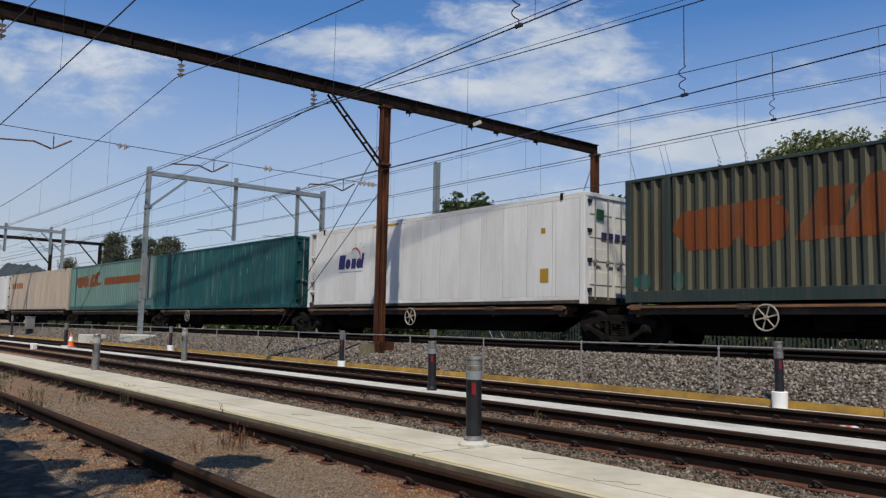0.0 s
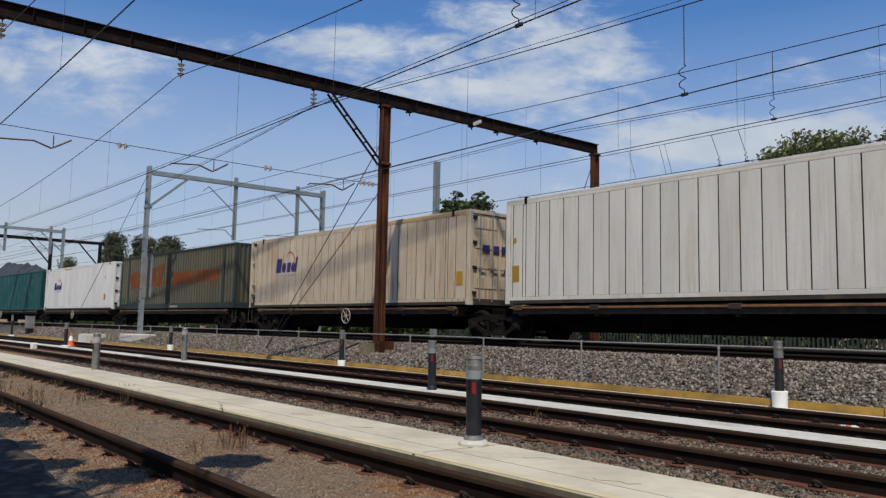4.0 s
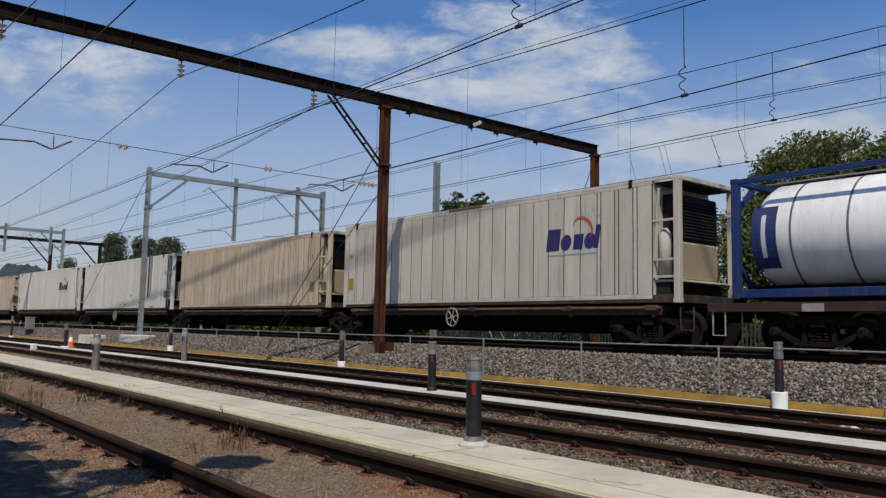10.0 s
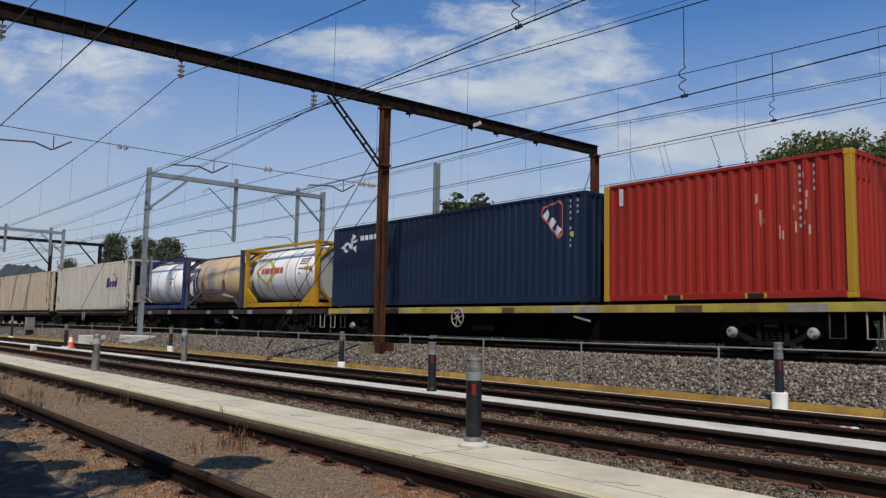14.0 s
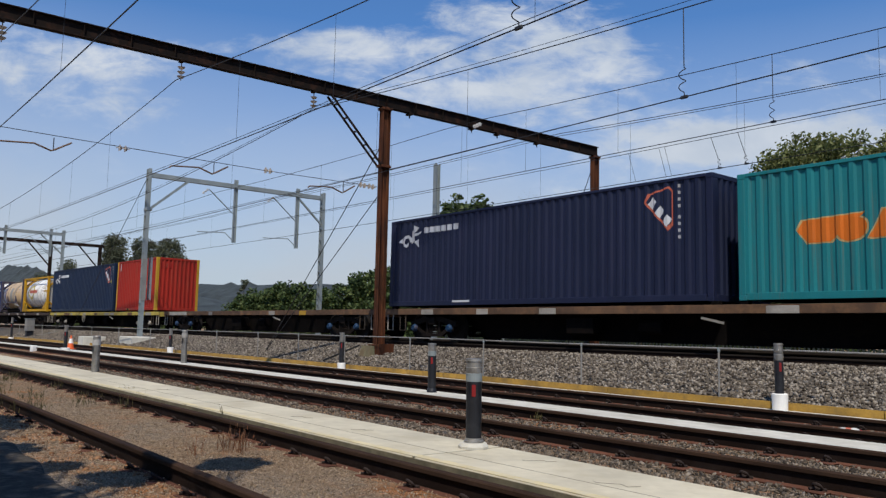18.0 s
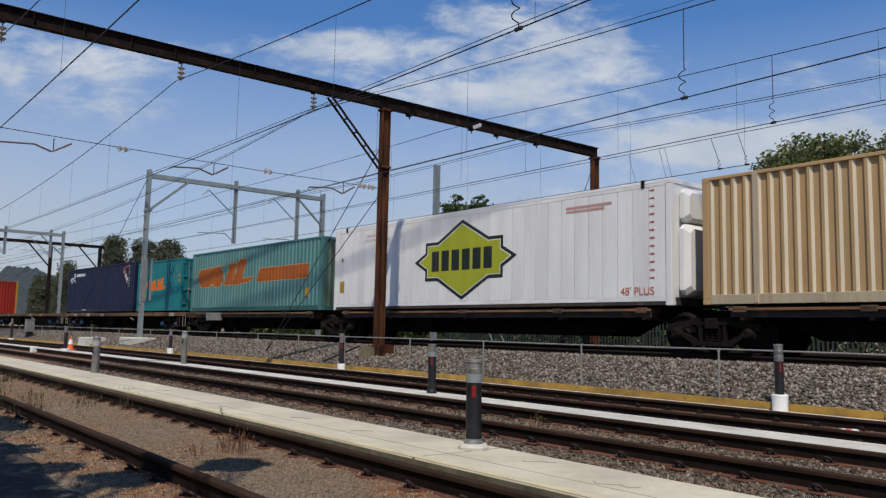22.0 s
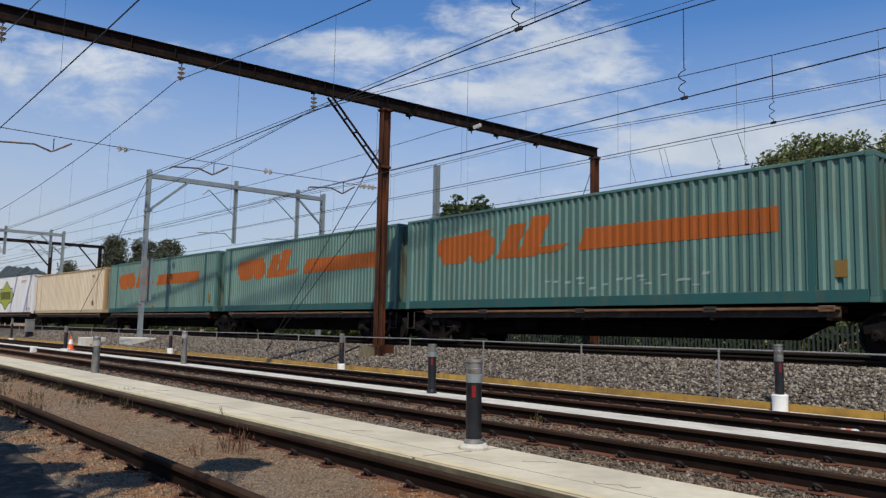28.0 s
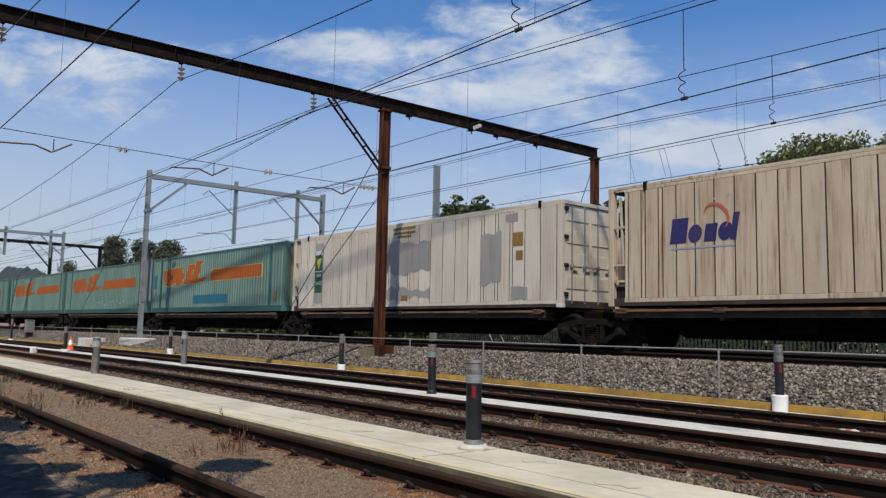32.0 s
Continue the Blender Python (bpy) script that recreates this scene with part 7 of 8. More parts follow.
# ---------------------------------------------------------------- yard furniture
def guard_post(x, y, z, top, kind, label, b=0.26, rb=0.122):
    """A pipe post in a dark sleeve with a steel top."""
    t = thing("guard_post", label, "bollard", pose(x, y, z, 0.4, -0.3, 0), group="guard posts in the yard")
    h = top - z
    r = 0.066
    if kind == "grey":
        part("pipe", Mesh().lathe([(0, 0.078), (h - 0.02, 0.075), (h, 0.06)], 20), M_BOLLARD_TOP, t, "dusty grey pipe")
        part("band", Mesh().lathe([(h - 0.2, 0.081), (h - 0.195, 0.083), (h - 0.09, 0.083), (h - 0.085, 0.081)], 20), M_PLINTH, t)
        part("reflector", Mesh().chip(0.02, 0.06, -0.09, -0.075, h - 0.34, h - 0.22, 0.003), M_BOLLARD, t)
        return t
    b = b if kind == "white" else 0.0
    if kind == "white":
        part("base", Mesh().lathe([(0, rb * 0.94), (b - 0.012, rb), (b, rb - 0.012), (b, 0.05)], 22), M_WHITE, t, "white painted concrete base")
    else:
        if kind == "pad":
            m = Mesh().lathe([(0, 0.132), (0.022, 0.134), (0.04, 0.12), (0.05, 0.108), (0.055, 0.06)], 11)
            part("base", m, M_CONC_WHITE, t, "chipped white concrete pad")
            part("collar", Mesh().lathe([(0.055, 0.088), (0.068, 0.086), (0.072, 0.073), (0.09, 0.07)], 20), M_BOLLARD_TOP, t)
        else:
            part("base", Mesh().lathe([(0, 0.09), (0.03, 0.085), (0.07, 0.07)], 16), M_BOLLARD, t)
    part("sleeve", Mesh().lathe([(b, r), (b + 0.01, r + 0.002), (h * 0.72, r + 0.002), (h * 0.74, r)], 22), M_BOLLARD, t, "scuffed dark plastic sleeve")
    part("ring", Mesh().lathe([(h * 0.74, r), (h * 0.745, r + 0.006), (h * 0.83, r + 0.006), (h * 0.835, r)], 22), M_GALV if kind != "white" else M_BOLLARD_TOP, t, "grey steel ring")
    part("cap", Mesh().lathe([(h * 0.835, r + 0.001), (h * 0.90, r + 0.004), (h * 0.905, r), (h * 0.965, r + 0.001), (h * 0.97, r + 0.008), (h, r + 0.006), (h, 0.03)], 22), M_BOLLARD_TOP, t, "weathered steel cap")
    m = Mesh()
    vs = []
    for i in range(5):
        q = radians(-56 + 28 * i / 4)
        vs += [((r + 0.006) * math.cos(q), (r + 0.006) * math.sin(q), z2) for z2 in (h * 0.58, h * 0.71)]
    m.add(vs, [(2 * i, 2 * i + 2, 2 * i + 3, 2 * i + 1) for i in range(4)])
    part("reflector", m, M_RED_REFL, t, "red reflector strip")
    return t


guard_post(-5.28, 4.56, WALK, 1.01, "pad", "dark sleeved guard post on a white pad on the walkway")
guard_post(-10.72, 8.3, WALK - 0.04, 1.03, "plain", "dark sleeved guard post on the narrow walkway")
guard_post(-17.39, 4.63, WALK, 0.99, "grey", "weathered grey pipe post on the walkway")
guard_post(-21.7, 8.09, WALK - 0.04, 1.1, "grey", "weathered grey pipe post on the narrow walkway")
guard_post(-6.48, 11.9, 0.12, 1.16, "white", "dark guard post with a white base beside the yellow board")
guard_post(-19.12, 11.6, 0.12, 1.13, "white", "dark guard post with a white base near the portal footing", 0.17, 0.115)
guard_post(-31.3, 11.1, 0.1, 1.1, "white", "dark guard post with a white base near the gantry plinth")
guard_post(-32.4, 7.5, WALK - 0.04, 1.15, "white", "dark guard post with a white base beside a traffic cone", 0.10, 0.17)
guard_post(-57.5, 10.03, 0.08, 1.5, "white", "far dark guard post with a white base", 0.14, 0.16)
t = thing("equipment_box", "tall grey steel lineside box on a dark stand", "box", pose(-56.2, 10.8, 0.05, 0, 0, 8))
part("stand", Mesh().chip(-0.14, 0.14, -0.2, 0.2, 0, 0.62, 0.01), M_BOLLARD, t)
part("case", Mesh().chip(-0.2, 0.2, -0.24, 0.24, 0.6, 1.36, 0.02), M_RAILING, t)
part("lid", Mesh().chip(-0.22, 0.22, -0.26, 0.26, 1.36, 1.40, 0.01), M_GALV, t)
t = thing("traffic_cone", "orange and white traffic cone on the walkway", "traffic cone", pose(-33.7, 7.99, WALK - 0.042))
part("base", Mesh().chip(-0.17, 0.17, -0.17, 0.17, 0, 0.03, 0.01), M_CONE, t)
part("body", Mesh().lathe([(0.03, 0.135), (0.24, 0.09), (0.24, 0.03)], 18), M_CONE, t)
part("band", Mesh().lathe([(0.24, 0.09), (0.42, 0.05), (0.42, 0.02)], 18), M_WHITE, t, "white reflective band")
part("tip", Mesh().lathe([(0.42, 0.05), (0.55, 0.022), (0.55, 0.01)], 18), M_CONE, t)
solid("marker_block", Mesh().chip(-0.11, 0.11, -0.12, 0.12, 0, 0.27, 0.03), M_WHITE, "small white concrete marker block", "marker", at=pose(-35.4, 7.02, 0.03, 0, 0, 12))
t = thing("prop_pipe", "pale pipe leaning up from the ballast edge", "pipe", pose(-55.0, 10.9, 0.05))
part("pipe", Mesh().tube([(0, 0, 0.12), (-0.2, 0.6, 0.42), (-0.4, 1.2, 0.55), (-0.5, 1.7, 0.58)], 0.05, 8), M_GALV, t)
part("foot", Mesh().chip(-0.12, 0.12, -0.12, 0.12, 0, 0.14, 0.01), M_BOLLARD, t)

rail = thing("handrail", "thin steel pipe railing along the ballast", "railing")
xs = [8, 4, 0.5, -3.3, -7.7, -10.77, -13.7, -16.5, -19.6, -22.26, -25.0, -28.3, -31.5, -35, -39, -43, -47.5, -52, -57, -62, -68, -74, -81, -88]
RY = 12.19
part("top_rail", Mesh().tube([(x, RY + bend(x), 1.04 + 0.006 * math.sin(x * 0.7)) for x in np.arange(-90, 9, 1.0)], 0.015, 8), M_RAILING, rail)
for x in xs:
    p = part("post", Mesh().bar((x, RY + bend(x), 0.12), (x, RY + bend(x), 1.03), 0.017, 8), M_RAILING, rail)
    part("tee", Mesh().bar((x, RY + bend(x), 0.99), (x, RY + bend(x), 1.06), 0.024, 8), M_GALV, p)

# drink bottle lying by the track
t = thing("plastic_bottle", "crumpled clear plastic bottle with a red cap", "bottle", pose(-4.75, 10.45, 0.09, 0, 90, 25))
part("body", Mesh().lathe([(-0.12, 0.02), (-0.115, 0.036), (0.0, 0.032), (0.04, 0.037), (0.08, 0.028), (0.1, 0.014)], 14), M_INSUL_W, t, smooth=True)
part("cap", Mesh().lathe([(0.1, 0.016), (0.125, 0.016)], 12), M_RED_REFL, t)
part("label_band", Mesh().lathe([(-0.06, 0.0365), (0.0, 0.034)], 14), P_LOGO_RED, t)

# palisade fence behind the main lines
fence = thing("palisade_fence", "pale green steel palisade fence behind the tracks", "fence")
FY = 25.6
pale = Mesh().add([(-0.035, 0, 0), (0.035, 0, 0), (0.035, -0.02, 1.35), (0, -0.02, 1.45), (-0.035, -0.02, 1.35), (-0.035, -0.012, 0), (0.035, -0.012, 0)],
                  [(0, 1, 2, 3, 4), (4, 3, 2, 6, 5), (0, 5, 6, 1)]).data("pale", M_FENCE)
for i in range(190):
    x = -2 - 0.155 * i
    part("pale", pale, None, fence, at=pose(x, FY + bend(x), 0.3))
for z in (0.6, 1.4):
    part("fence_rail", Mesh().tube([(x, FY + 0.03 + bend(x), z) for x in np.arange(-32, -1, 2.0)], 0.025, 6), M_FENCE, fence)
for i in range(11):
    x = -2 - 2.9 * i
    part("post", Mesh().chip(x - 0.04, x + 0.04, FY + 0.03 + bend(x), FY + 0.1 + bend(x), 0.05, 1.75, 0.008), M_FENCE, fence)


# ---------------------------------------------------------------- plants
LEAF_V = [(-0.5, 0, 0), (0, -0.32, 0.08), (0.55, 0, 0), (0, 0.32, 0.08)]
LEAF_F = [(0, 1, 2, 3)]


def limb(m, a, b, r0, r1, rng, n=4):
    a, b = np.array(a, float), np.array(b, float)
    pts = [a + (b - a) * k / n + (rng.normal(size=3) * 0.04 * np.linalg.norm(b - a) if 0 < k < n else 0) for k in range(n + 1)]
    for k in range(n):
        m.bar(pts[k], pts[k + 1], r0 + (r1 - r0) * k / n, 7, r0 + (r1 - r0) * (k + 1) / n, caps=k in (0, n - 1))
    return pts


def tree(name, label, x, y, z, blobs, leaves, size, seed, mt=M_LEAF, trunk=0.16, clump=0.55, category="tree"):
    """Trunk and limbs to each mass of the crown; the crown is clumps of small leaves. blobs: (dx, dy, height, rx, ry, rz)."""
    rng = np.random.default_rng(seed)
    t = thing(name, label, category, pose(x, y, z), group="trees behind the line" if category == "tree" else "")
    m = Mesh()
    top = max(b[2] for b in blobs)
    fork = np.array([0.1, 0, min(0.35 * top, 2.0)])
    limb(m, (0, 0, -0.1), fork, trunk, trunk * 0.8, rng, 3)
    part("trunk", m, M_BARK, t)
    for b in blobs:
        m = Mesh()
        pts = limb(m, fork, (b[0], b[1], b[2] + 0.3 * b[5]), trunk * 0.55, trunk * 0.12, rng, 5)
        for k in range(6):
            q = pts[2 + k % 3]
            e = np.array(b[:3]) + rng.normal(size=3) * np.array(b[3:]) * 0.5
            limb(m, q, e, trunk * 0.2, trunk * 0.05, rng, 3)
        part("limb", m, M_BARK, t)
    vol = np.array([b[3] * b[4] * b[5] for b in blobs])
    per = np.maximum(1, (leaves * vol ** 0.7 / (vol ** 0.7).sum())).astype(int)
    mats = []
    for b, n in zip(blobs, per):
        k = max(3, int(n / 70))
        d = rng.normal(size=(k, 3))
        d /= np.linalg.norm(d, axis=1)[:, None]
        c = np.array(b[:3]) + d * (rng.uniform(0.35, 1.02, (k, 1)) ** 0.6) * np.array(b[3:])
        own = rng.integers(0, k, n)
        rad = clump * rng.uniform(0.5, 1.2, k)
        e = rng.normal(size=(n, 3))
        e /= np.linalg.norm(e, axis=1)[:, None]
        p = c[own] + e * (rng.uniform(0.2, 1, (n, 1)) ** 0.5) * rad[own][:, None] * np.array([1, 1, 0.75])
        p = p[p[:, 2] > 0.05]
        mats.append(scatter(rng, p, rng.uniform(0.7, 1.3, len(p)) * size))
    me = crowd("crown", LEAF_V, LEAF_F, np.concatenate(mats), mt)
    part("crown", me, None, t, "clumped leaves")
    return t


def bare_tree(x, y, z, h, seed):
    rng = np.random.default_rng(seed)
    t = thing("bare_tree", "leafless grey branches above the bushes", "tree", pose(x, y, z), group="trees behind the line")
    m = Mesh()

    def grow(p, d, length, r, depth):
        q = p + d * length
        m.bar(p, q, r, 5, r * 0.65, caps=False)
        if depth == 0:
            return
        for _ in range(3 if depth in (2, 4) else 2):
            e = d + rng.normal(size=3) * 0.36
            e[2] = abs(e[2]) * 0.9 + 0.2
            grow(q, e / np.linalg.norm(e), length * rng.uniform(0.62, 0.85), r * 0.62, depth - 1)
    grow(np.array([0.0, 0, 0]), np.array([0.06, 0, 1.0]), h * 0.30, 0.06, 6)
    part("branches", m, M_TWIG, t)


tree("tree", "broad dense green tree behind the main lines", -14.4, 29.0, 0,
     [(-2.6, -0.5, 3.0, 2.2, 2.0, 2.0), (0.2, -0.8, 4.6, 2.6, 2.0, 2.2), (2.8, 0, 4.6, 2.6, 2.2, 2.2), (-0.8, 0.2, 7.2, 1.5, 1.5, 1.4), (1.0, 0.3, 7.4, 1.8, 1.6, 1.4), (3.6, 0.4, 6.9, 2.2, 2.0, 1.5), (-1.3, 0, 6.0, 1.3, 1.4, 1.3), (2.4, 0, 6.2, 2.4, 1.6, 1.6), (0.3, -0.4, 8.0, 1.2, 1.0, 0.8), (0.5, -1.2, 2.0, 3.0, 1.6, 1.6), (4.2, -0.8, 2.8, 2.6, 1.8, 2.2), (-3.6, 0, 1.6, 1.4, 1.4, 1.4), (7.0, 0.2, 5.4, 2.6, 2.0, 2.0), (6.5, -0.5, 3.0, 2.6, 1.8, 2.4), (8.5, 0.4, 6.4, 2.0, 1.8, 1.2), (-3.6, 0.2, 4.6, 1.3, 1.2, 1.0), (-2.4, 0.2, 6.0, 1.3, 1.2, 1.0)], 130000, 0.145, 1, M_LEAF_OLIVE, trunk=0.3, clump=0.5)
tree("tree", "upright dark green tree behind the stayed mast", -33.0, 27.4, 0,
     [(0, 0, 3.2, 2.1, 1.5, 1.8), (0.2, 0, 5.6, 1.9, 1.3, 1.5), (-0.4, 0, 7.7, 1.2, 0.8, 1.0), (1.3, 0, 6.8, 1.0, 0.7, 0.9), (1.9, 0, 7.8, 0.5, 0.5, 0.4), (-1.3, 0, 6.4, 0.9, 0.7, 1.0), (-1.6, 0, 4.6, 1.1, 0.8, 0.9), (-2.2, 0, 2.6, 1.4, 1.0, 1.5), (0.0, -0.4, 1.6, 2.0, 1.3, 1.5)], 26000, 0.21, 2, trunk=0.16)
tree("tree", "bushy green tree by the portal's far post", -24.0, 27.2, 0,
     [(0, 0, 3.4, 2.2, 1.4, 1.9), (1.2, 0, 5.2, 1.8, 1.3, 1.5), (-0.2, 0.1, 6.4, 0.9, 0.8, 0.5), (1.8, 0, 6.2, 0.9, 0.9, 0.8), (2.4, -0.2, 3.2, 1.4, 1.2, 1.6), (-1.6, 0, 4.6, 1.0, 0.9, 0.9), (-2.2, 0, 3.2, 1.2, 1.0, 1.0), (3.4, 0, 4.8, 0.9, 0.8, 0.7), (-1.8, 0, 2.4, 1.3, 1.2, 1.3), (0.6, -0.5, 1.4, 2.6, 1.2, 1.3)], 26000, 0.21, 3, trunk=0.16)
for i, (x, h, w) in enumerate(((-3.0, 6.4, 3.4), (-18.4, 3.6, 1.8), (-24.6, 4.2, 2.1), (-27.4, 3.6, 2.0), (-30.4, 3.6, 2.0), (-36.0, 5.4, 2.4), (-38.8, 6.0, 2.2), (-41.6, 5.2, 2.1), (-44.5, 4.2, 2.0), (-47.4, 4.4, 2.1), (-50.4, 5.0, 2.2), (-53.6, 4.6, 2.3), (-57.0, 4.2, 2.2), (3.5, 7.2, 3.4))):
    tree("bush", "dense green lineside bush", x, 27.0 + bend(x) * 0.6, 0,
         [(0, 0, h * 0.35, w, 1.2, h * 0.4), (0.4 * w, 0, h * 0.62, w * 0.6, 0.9, h * 0.3), (-0.5 * w, 0, h * 0.6, w * 0.55, 0.9, h * 0.28)], int(3600 * w), 0.22, 20 + i, trunk=0.08, category="bush")
# low hedge right behind the fence
for i in range(26):
    x = 4.5 - 4.3 * i
    tree("bush", "low dark hedge behind the palisade fence", x, 26.7 + bend(x), 0, [(0, 0, 0.8, 2.4, 0.5, 0.9), (0.9, 0.1, 1.4, 1.4, 0.5, 0.6), (-1.1, 0.1, 1.3, 1.3, 0.5, 0.6)], 2600, 0.16, 80 + i, trunk=0.05, clump=0.4, category="bush")
bare_tree(-26.6, 27.0, 0.2, 7.4, 7)
bare_tree(-29.4, 27.2, 0.2, 5.2, 8)
# slim she-oak on the far side and gum trees down the line
tree("tree", "slim feathery sapling beyond the line", -60.5, 27.2, 0, [(0, 0, 2.0, 0.7, 0.6, 1.8), (0.2, 0, 4.6, 0.22, 0.22, 1.7), (-0.9, 0, 3.4, 0.25, 0.25, 1.5)], 3000, 0.13, 31, M_LEAF_EUC, 0.05, 0.22)
for i, (x, y, s) in enumerate(((-77, 26.5, 0.9), (-84, 26.5, 0.98), (-93, 26.0, 1.1), (-109, 25, 0.85), (-121, 24.5, 0.72))):
    tree("tree", "grey-green gum tree far down the line", x, y, 0.4,
         [(0, 0, 3.2 * s, 2.0, 1.6, 2.2), (0.8, 0, 6.0 * s, 1.9, 1.5, 1.5), (-1.2, 0, 7.2 * s, 1.5, 1.2, 1.3), (0.4, 0, 8.8 * s, 1.3, 1.1, 1.1), (1.9, 0, 7.6 * s, 1.1, 1.0, 0.9), (-1.9, 0, 4.6 * s, 1.4, 1.2, 2.0), (1.6, -0.3, 2.6 * s, 1.9, 1.3, 2.0)], 34000, 0.19, 40 + i, M_LEAF_EUC, 0.2, 0.75)
# wooded hills at the horizon
def hill(x0, x1, y, base, tops, seed):
    rng = np.random.default_rng(seed)
    m = Mesh()
    n = 90
    vs = []
    for i in range(n + 1):
        k = i / n
        x = x0 + (x1 - x0) * k
        h = np.interp(k, *zip(*tops)) * (1 + 0.02 * rng.normal()) + 0.006 * abs(y) * 0.3 * abs(rng.normal())
        vs += [(x, y, base), (x, y + 60, base + h * 0.7), (x, y + 130, base + h), (x, y + 400, base)]
    fs = []
    for i in range(n):
        fs += [(4 * i + j, 4 * i + 4 + j, 4 * i + 5 + j, 4 * i + 1 + j) for j in range(3)]
    return m.add(vs, fs)


solid("hill", hill(-4200, -300, 560, -5, [(0.000, 268), (0.124, 240), (0.258, 180), (0.445, 130), (0.600, 104), (0.696, 91), (0.795, 78), (0.897, 50), (1.000, 10)], 1), M_HILL, "hazy wooded hill at the horizon", "hill", kind="structure")
solid("hill", hill(-1900, -700, 210, -5, [(0, 62), (0.3, 66), (0.6, 50), (0.85, 40), (1, 6)], 2), M_HILL, "wooded ridge down the line", "hill", kind="structure")

# tree by the camera whose shade falls on the yard
# (dx, dy) of a shaded patch on the ground and its half breadths; the leaves hang on the sun's side of it
SHADE = [(-10.8, 1.95, 0.9, 0.16), (-8.55, 1.6, 0.34, 0.14), (-7.35, 1.72, 0.25, 0.1), (-6.62, 2.08, 0.42, 0.32), (-6.9, 1.15, 1.2, 0.3), (-6.0, 0.8, 1.2, 0.4)]
SX, SY, HL = 1.04, -4.6, 5.6
OFF = HL / math.tan(SUN_EL)
HIGH = (HL + 1.8) / math.tan(SUN_EL)
tree("shade_tree", "spreading shade tree standing behind the viewpoint", SX, SY, 0.02,
     [(gx + OFF * 0.722 - SX, gy - OFF * 0.692 - SY, HL, rx, ry, 0.12) for gx, gy, rx, ry in SHADE] + [(gx + HIGH * 0.722 - SX, gy - HIGH * 0.692 - SY, HL + 1.8, 0.7 * rx, 0.7 * ry, 0.12) for gx, gy, rx, ry in SHADE] + [(-0.6, 0.2, 7.4, 2.2, 1.6, 1.0)], 80000, 0.13, 60, trunk=0.2, clump=0.14)
OFF = 5.5 / math.tan(SUN_EL)
tree("shade_tree", "thin young tree behind the viewpoint with one leafy spray", -0.75, -1.94, 0.02,
     [(-6.70 + OFF * 0.722 + 0.75, 3.03 - OFF * 0.692 + 1.94, 5.5, 0.22, 0.28, 0.05), (-6.66 + OFF * 0.722 + 0.75, 3.0 - OFF * 0.692 + 1.94, 5.5, 0.18, 0.24, 0.05)], 2600, 0.13, 61, trunk=0.05, clump=0.13)


# dense unseen trees added along the path behind the viewpoint; they screen sky light
for i, (x, y, h) in enumerate(((-17, -4.6, 6.0), (-12.5, -4.9, 6.6), (-8, -4.4, 6.0), (-3.6, -5.0, 6.4), (5.2, -4.8, 6.2))):
    tree("tree", "dense dark tree added out of view along the asphalt path", x, y, 0, [(0, 0, 0.28 * h, 2.3, 1.3, 0.26 * h), (0.5, -0.2, 0.62 * h, 2.2, 1.3, 0.26 * h), (-0.9, 0.1, 0.8 * h, 1.6, 1.2, 0.18 * h)], 6000, 0.36, 300 + i, trunk=0.14, clump=0.5)


def weed(name, label, x, y, z, n, h, mt, seed, spread=0.16):
    """Thin stalks that lean apart, each with side shoots."""
    rng = np.random.default_rng(seed)
    mats = []

    def blade(p, a, lean, k):
        d = np.array([math.cos(a) * lean, math.sin(a) * lean, 1.0])
        d /= np.linalg.norm(d)
        s = np.array([-math.sin(a), math.cos(a), 0])
        m = np.eye(4)
        m[:3, 0], m[:3, 1], m[:3, 2], m[:3, 3] = s, np.cross(d, s), d * k, p
        mats.append(m)
        return d

    for i in range(n):
        a, lean = rng.uniform(0, 6.28), rng.uniform(0.05, 0.85)
        k = h * rng.uniform(0.35, 1.0)
        p = np.array([rng.normal() * spread * h, rng.normal() * spread * h, 0.0])
        d = blade(p, a, lean, k)
        for j in range(3):
            q = rng.uniform(0.25, 0.85)
            blade(p + d * k * q, a + rng.uniform(-2.5, 2.5), rng.uniform(0.5, 1.6), 0.3 * k * (1.15 - q))
    v = [(-0.0018, 0, 0), (0.0018, 0, 0), (0.0036, 0.008, 0.45), (0.0, 0.025, 1.0), (-0.0036, 0.008, 0.45)]
    me = crowd(name, v, [(0, 1, 2, 3, 4)], np.array(mats), mt)
    ob = new(name, me)
    ob.matrix_basis = pose(x, y, z)
    tagged(ob, label, "weed", kind="stuff")


weed("dry_weed", "dry reddish weed between the rails", -7.3, 3.25, 0.03, 36, 0.33, M_DRY, 1, 0.34)
weed("dry_weed", "small dry stalks between the rails", -7.2, 2.84, 0.03, 10, 0.22, M_DRY, 2, 0.25)
weed("weed", "green and brown tuft on the walkway edge", -12.9, 3.95, 0.08, 26, 0.26, M_GRASS, 3)
for i, (x, y) in enumerate(((-16.2, 2.3), (-16.8, 2.6), (-19.5, 4.0), (-20.4, 4.1), (-15.6, 2.1), (-14.0, 5.6), (-7.6, 7.72), (-10.2, 4.0), (-4.2, 8.5), (-12.2, 8.55), (-17.2, 12.0), (-10.5, 5.2))):
    weed("weed", "low green weeds by the rail", x, y + bend(x), 0.05, 18, 0.12 + 0.1 * (i % 3 == 0), M_GRASS, 10 + i)
weed("weed", "single thin stalk at the walkway edge", -8.95, 3.85, 0.16, 2, 0.34, M_SCRUB, 5, 0.02)
rng_w = random.Random(12)
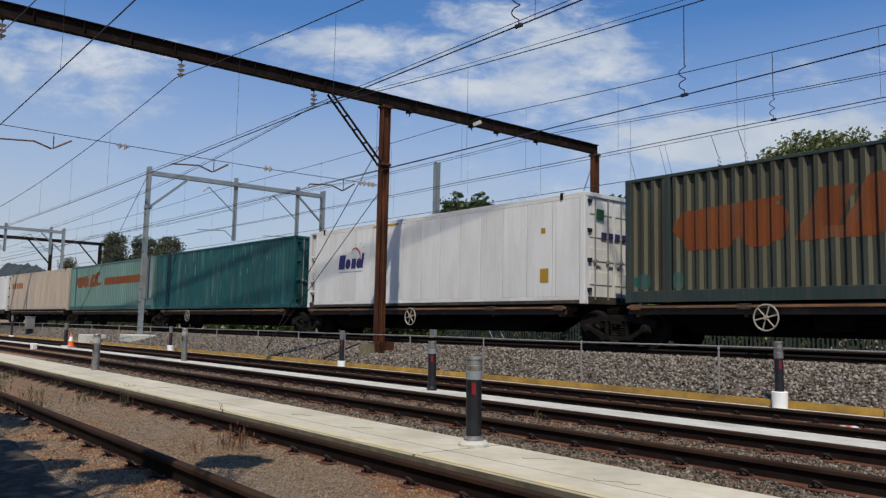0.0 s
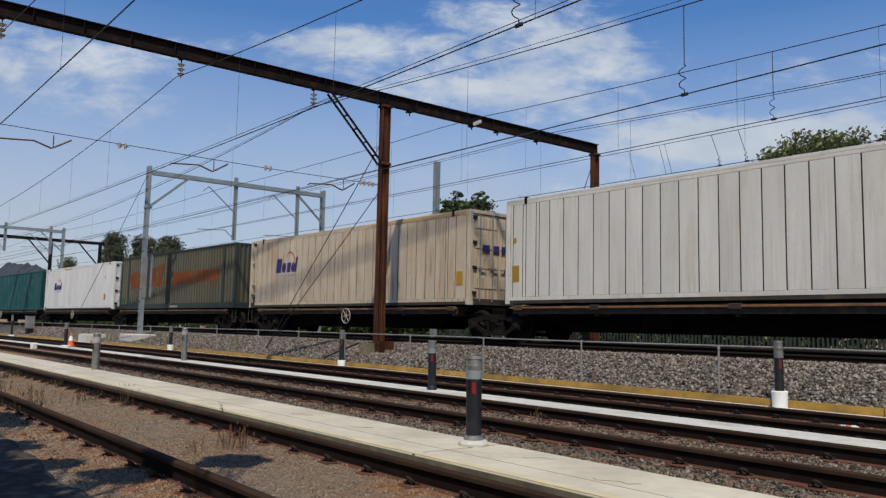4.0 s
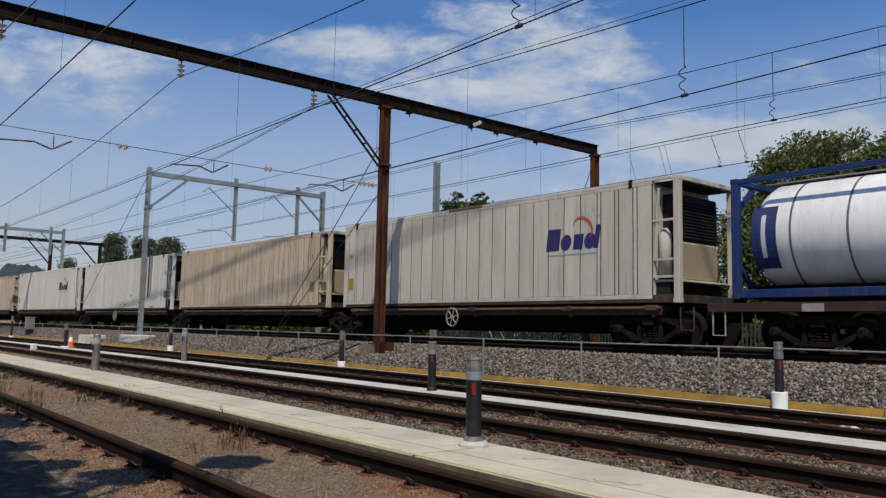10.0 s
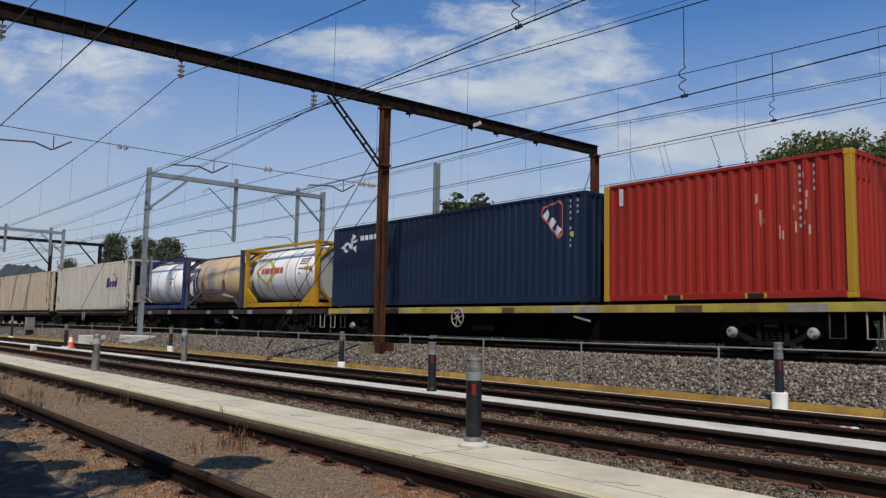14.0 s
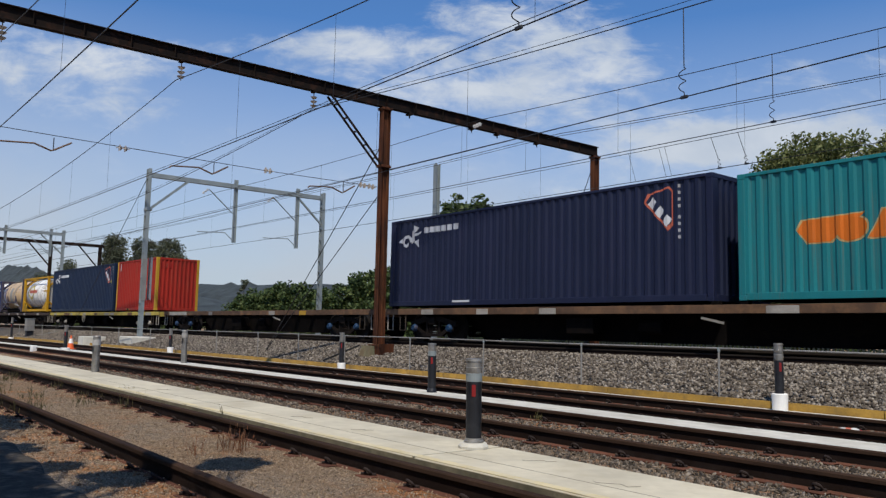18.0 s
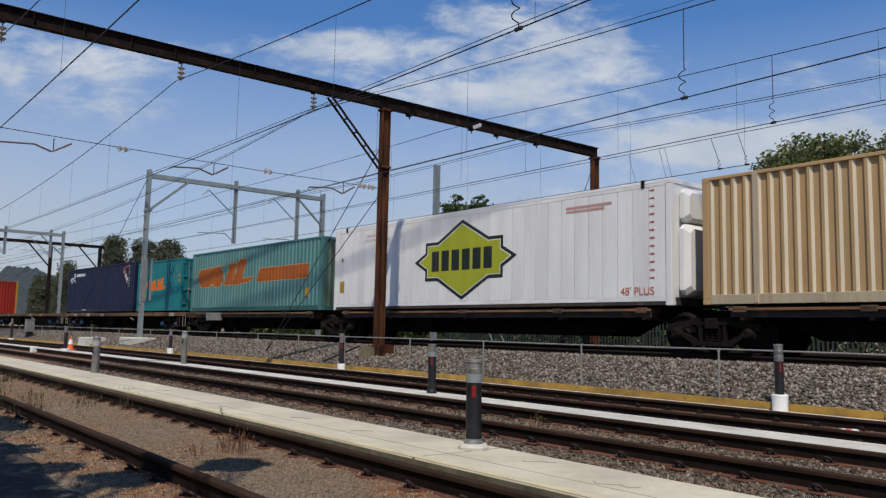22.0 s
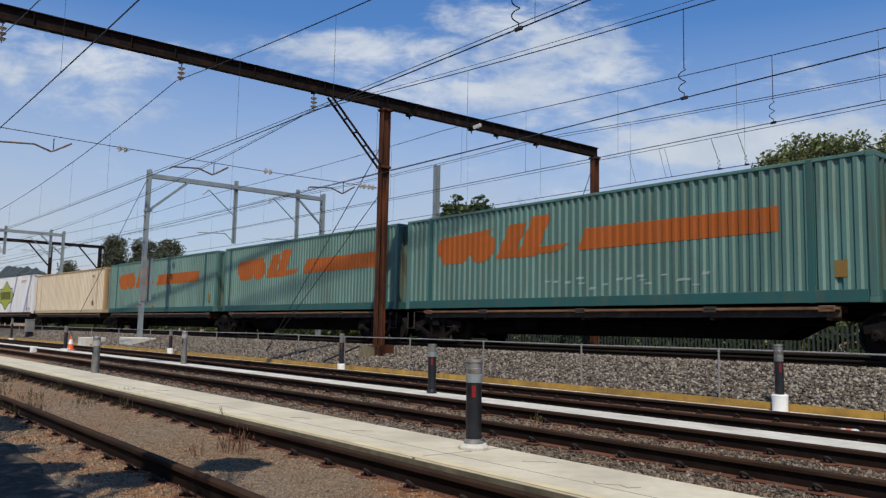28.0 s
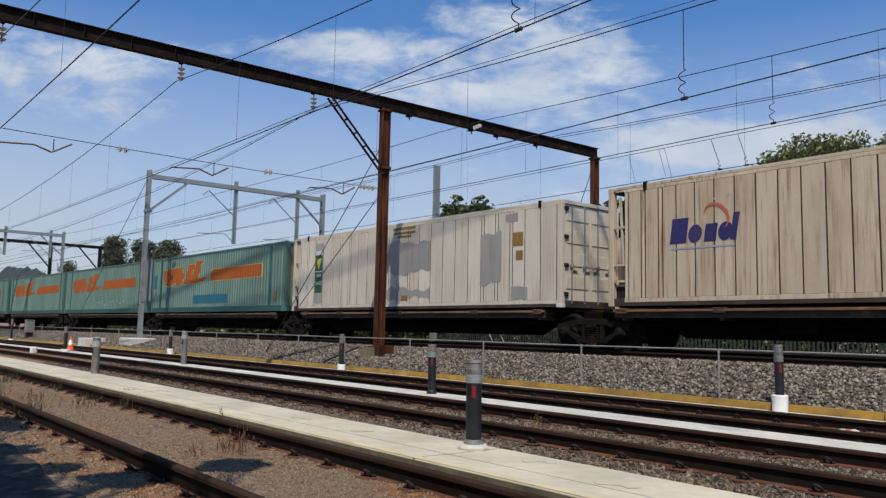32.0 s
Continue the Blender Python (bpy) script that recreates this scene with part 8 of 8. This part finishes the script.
for i in range(34):
    x = -rng_w.uniform(11.5, 27.0)
    y = rng_w.choice((3.84, 3.7, 2.45, 2.9, 3.3, 2.15, 1.9)) + rng_w.uniform(-0.12, 0.05)
    weed("weed", "scrubby olive weeds along the old rail", x, y + bend(x), 0.03, rng_w.randint(14, 40), rng_w.uniform(0.12, 0.3), M_SCRUB, 60 + i, 0.5)


# ---------------------------------------------------------------- loose stone
def stones():
    rng = np.random.default_rng(11)
    # shoulder of the main line
    n = 80000
    x = -62 * rng.uniform(0, 1, n) ** 1.35 + 1.0
    y = rng.uniform(12.14, 15.5, n)
    z = np.interp(y, [12.13, 12.2, 13.3, 14.4, 15.6], [0.12, 0.22, 0.49, MAIN - 0.15, MAIN - 0.15])
    pos = np.stack([x, y + bendv(x), z + rng.uniform(-0.02, 0.03, n)], 1)
    ob = new("ballast_stones", crowd("ballast_stones", ROCK_V, ROCK_F, scatter(rng, pos, rng.uniform(0.03, 0.06, n)), M_STONE))
    tagged(ob, "grey crushed stones on the main line shoulder", "ballast", kind="stuff")
    # grit and pebbles between the yard tracks
    for name, lo, hi, n, big, mt, label in (("yard_grit", 1.65, 3.84, 60000, 1.0, M_GRIT, "tan grit and pebbles between the nearest rails"),
                                            ("yard_gravel", 4.86, 11.3, 95000, 2.1, M_GRAVEL, "grey-brown gravel between the yard tracks")):
        x = -26 * rng.uniform(0, 1, n) ** 1.4 - 0.6
        y = rng.uniform(lo, hi, n)
        keep = ~((y > 7.88) & (y < 8.64))
        x, y = x[keep], y[keep]
        size = (0.005 + 0.014 * rng.uniform(0, 1, len(x)) ** 2.5) * big
        pos = np.stack([x, y + bendv(x), np.interp(y, [1, 2.1, 3.9, 5.0, 7.8, 9, 12], [0.045, 0.045, 0.04, 0.045, 0.05, 0.01, 0.0]) + size * 0.2], 1)
        ob = new(name, crowd(name, ROCK_V, ROCK_F, scatter(rng, pos, size, (1.25, 1.0, 0.7)), mt))
        tagged(ob, label, "gravel", kind="stuff")
    # clay lumps and broken stone beside the nearest rail
    n = 1000
    x = -rng.uniform(2.0, 12.0, n)
    y = 2.20 - np.abs(rng.normal(size=n)) * 0.3
    size = rng.uniform(0.010, 0.05, n) * rng.uniform(0.3, 1.0, n)
    pos = np.stack([x, y + bendv(x), 0.035 + size * 0.25], 1)
    ob = new("clay_clods", crowd("clay_clods", ROCK_V, ROCK_F, scatter(rng, pos, size), M_CLOD))
    tagged(ob, "orange-brown clay lumps beside the nearest rail", "gravel", kind="stuff")


stones()


# ---------------------------------------------------------------- what moves
def on_rails(x, lift):
    return pose(x, TRAIN_Y + bend(x), FLOOR + lift, 0, 0, heading(x))


def motions():
    for ob, x in ROLLING:
        lift = ob.get("lift", 0.0)
        rows = []
        for i in range(33):
            rows.append((i, on_rails(x + ran(i), lift)))
        walk(ob, rows)
    for w, x, dx in WHEELS:
        times = [k / 15 for k in range(481) if -84 < x + ran(k / 15) < 3]
        if not times:
            times = [0.0]
        # rolls while it is near, at less than a quarter turn from row to row
        start = ran(times[0])
        rows = [] if times[0] == 0 else [(0, pose(dx, 0, 0))]
        for s in times:
            rows.append((s, Matrix.Translation((dx, 0, 0)) @ Matrix.Rotation((ran(s) - start) / WHEEL_R, 4, "Y")))
        if times[-1] < 32:
            rows.append((32, rows[-1][1]))
        walk(w, rows)


motions()
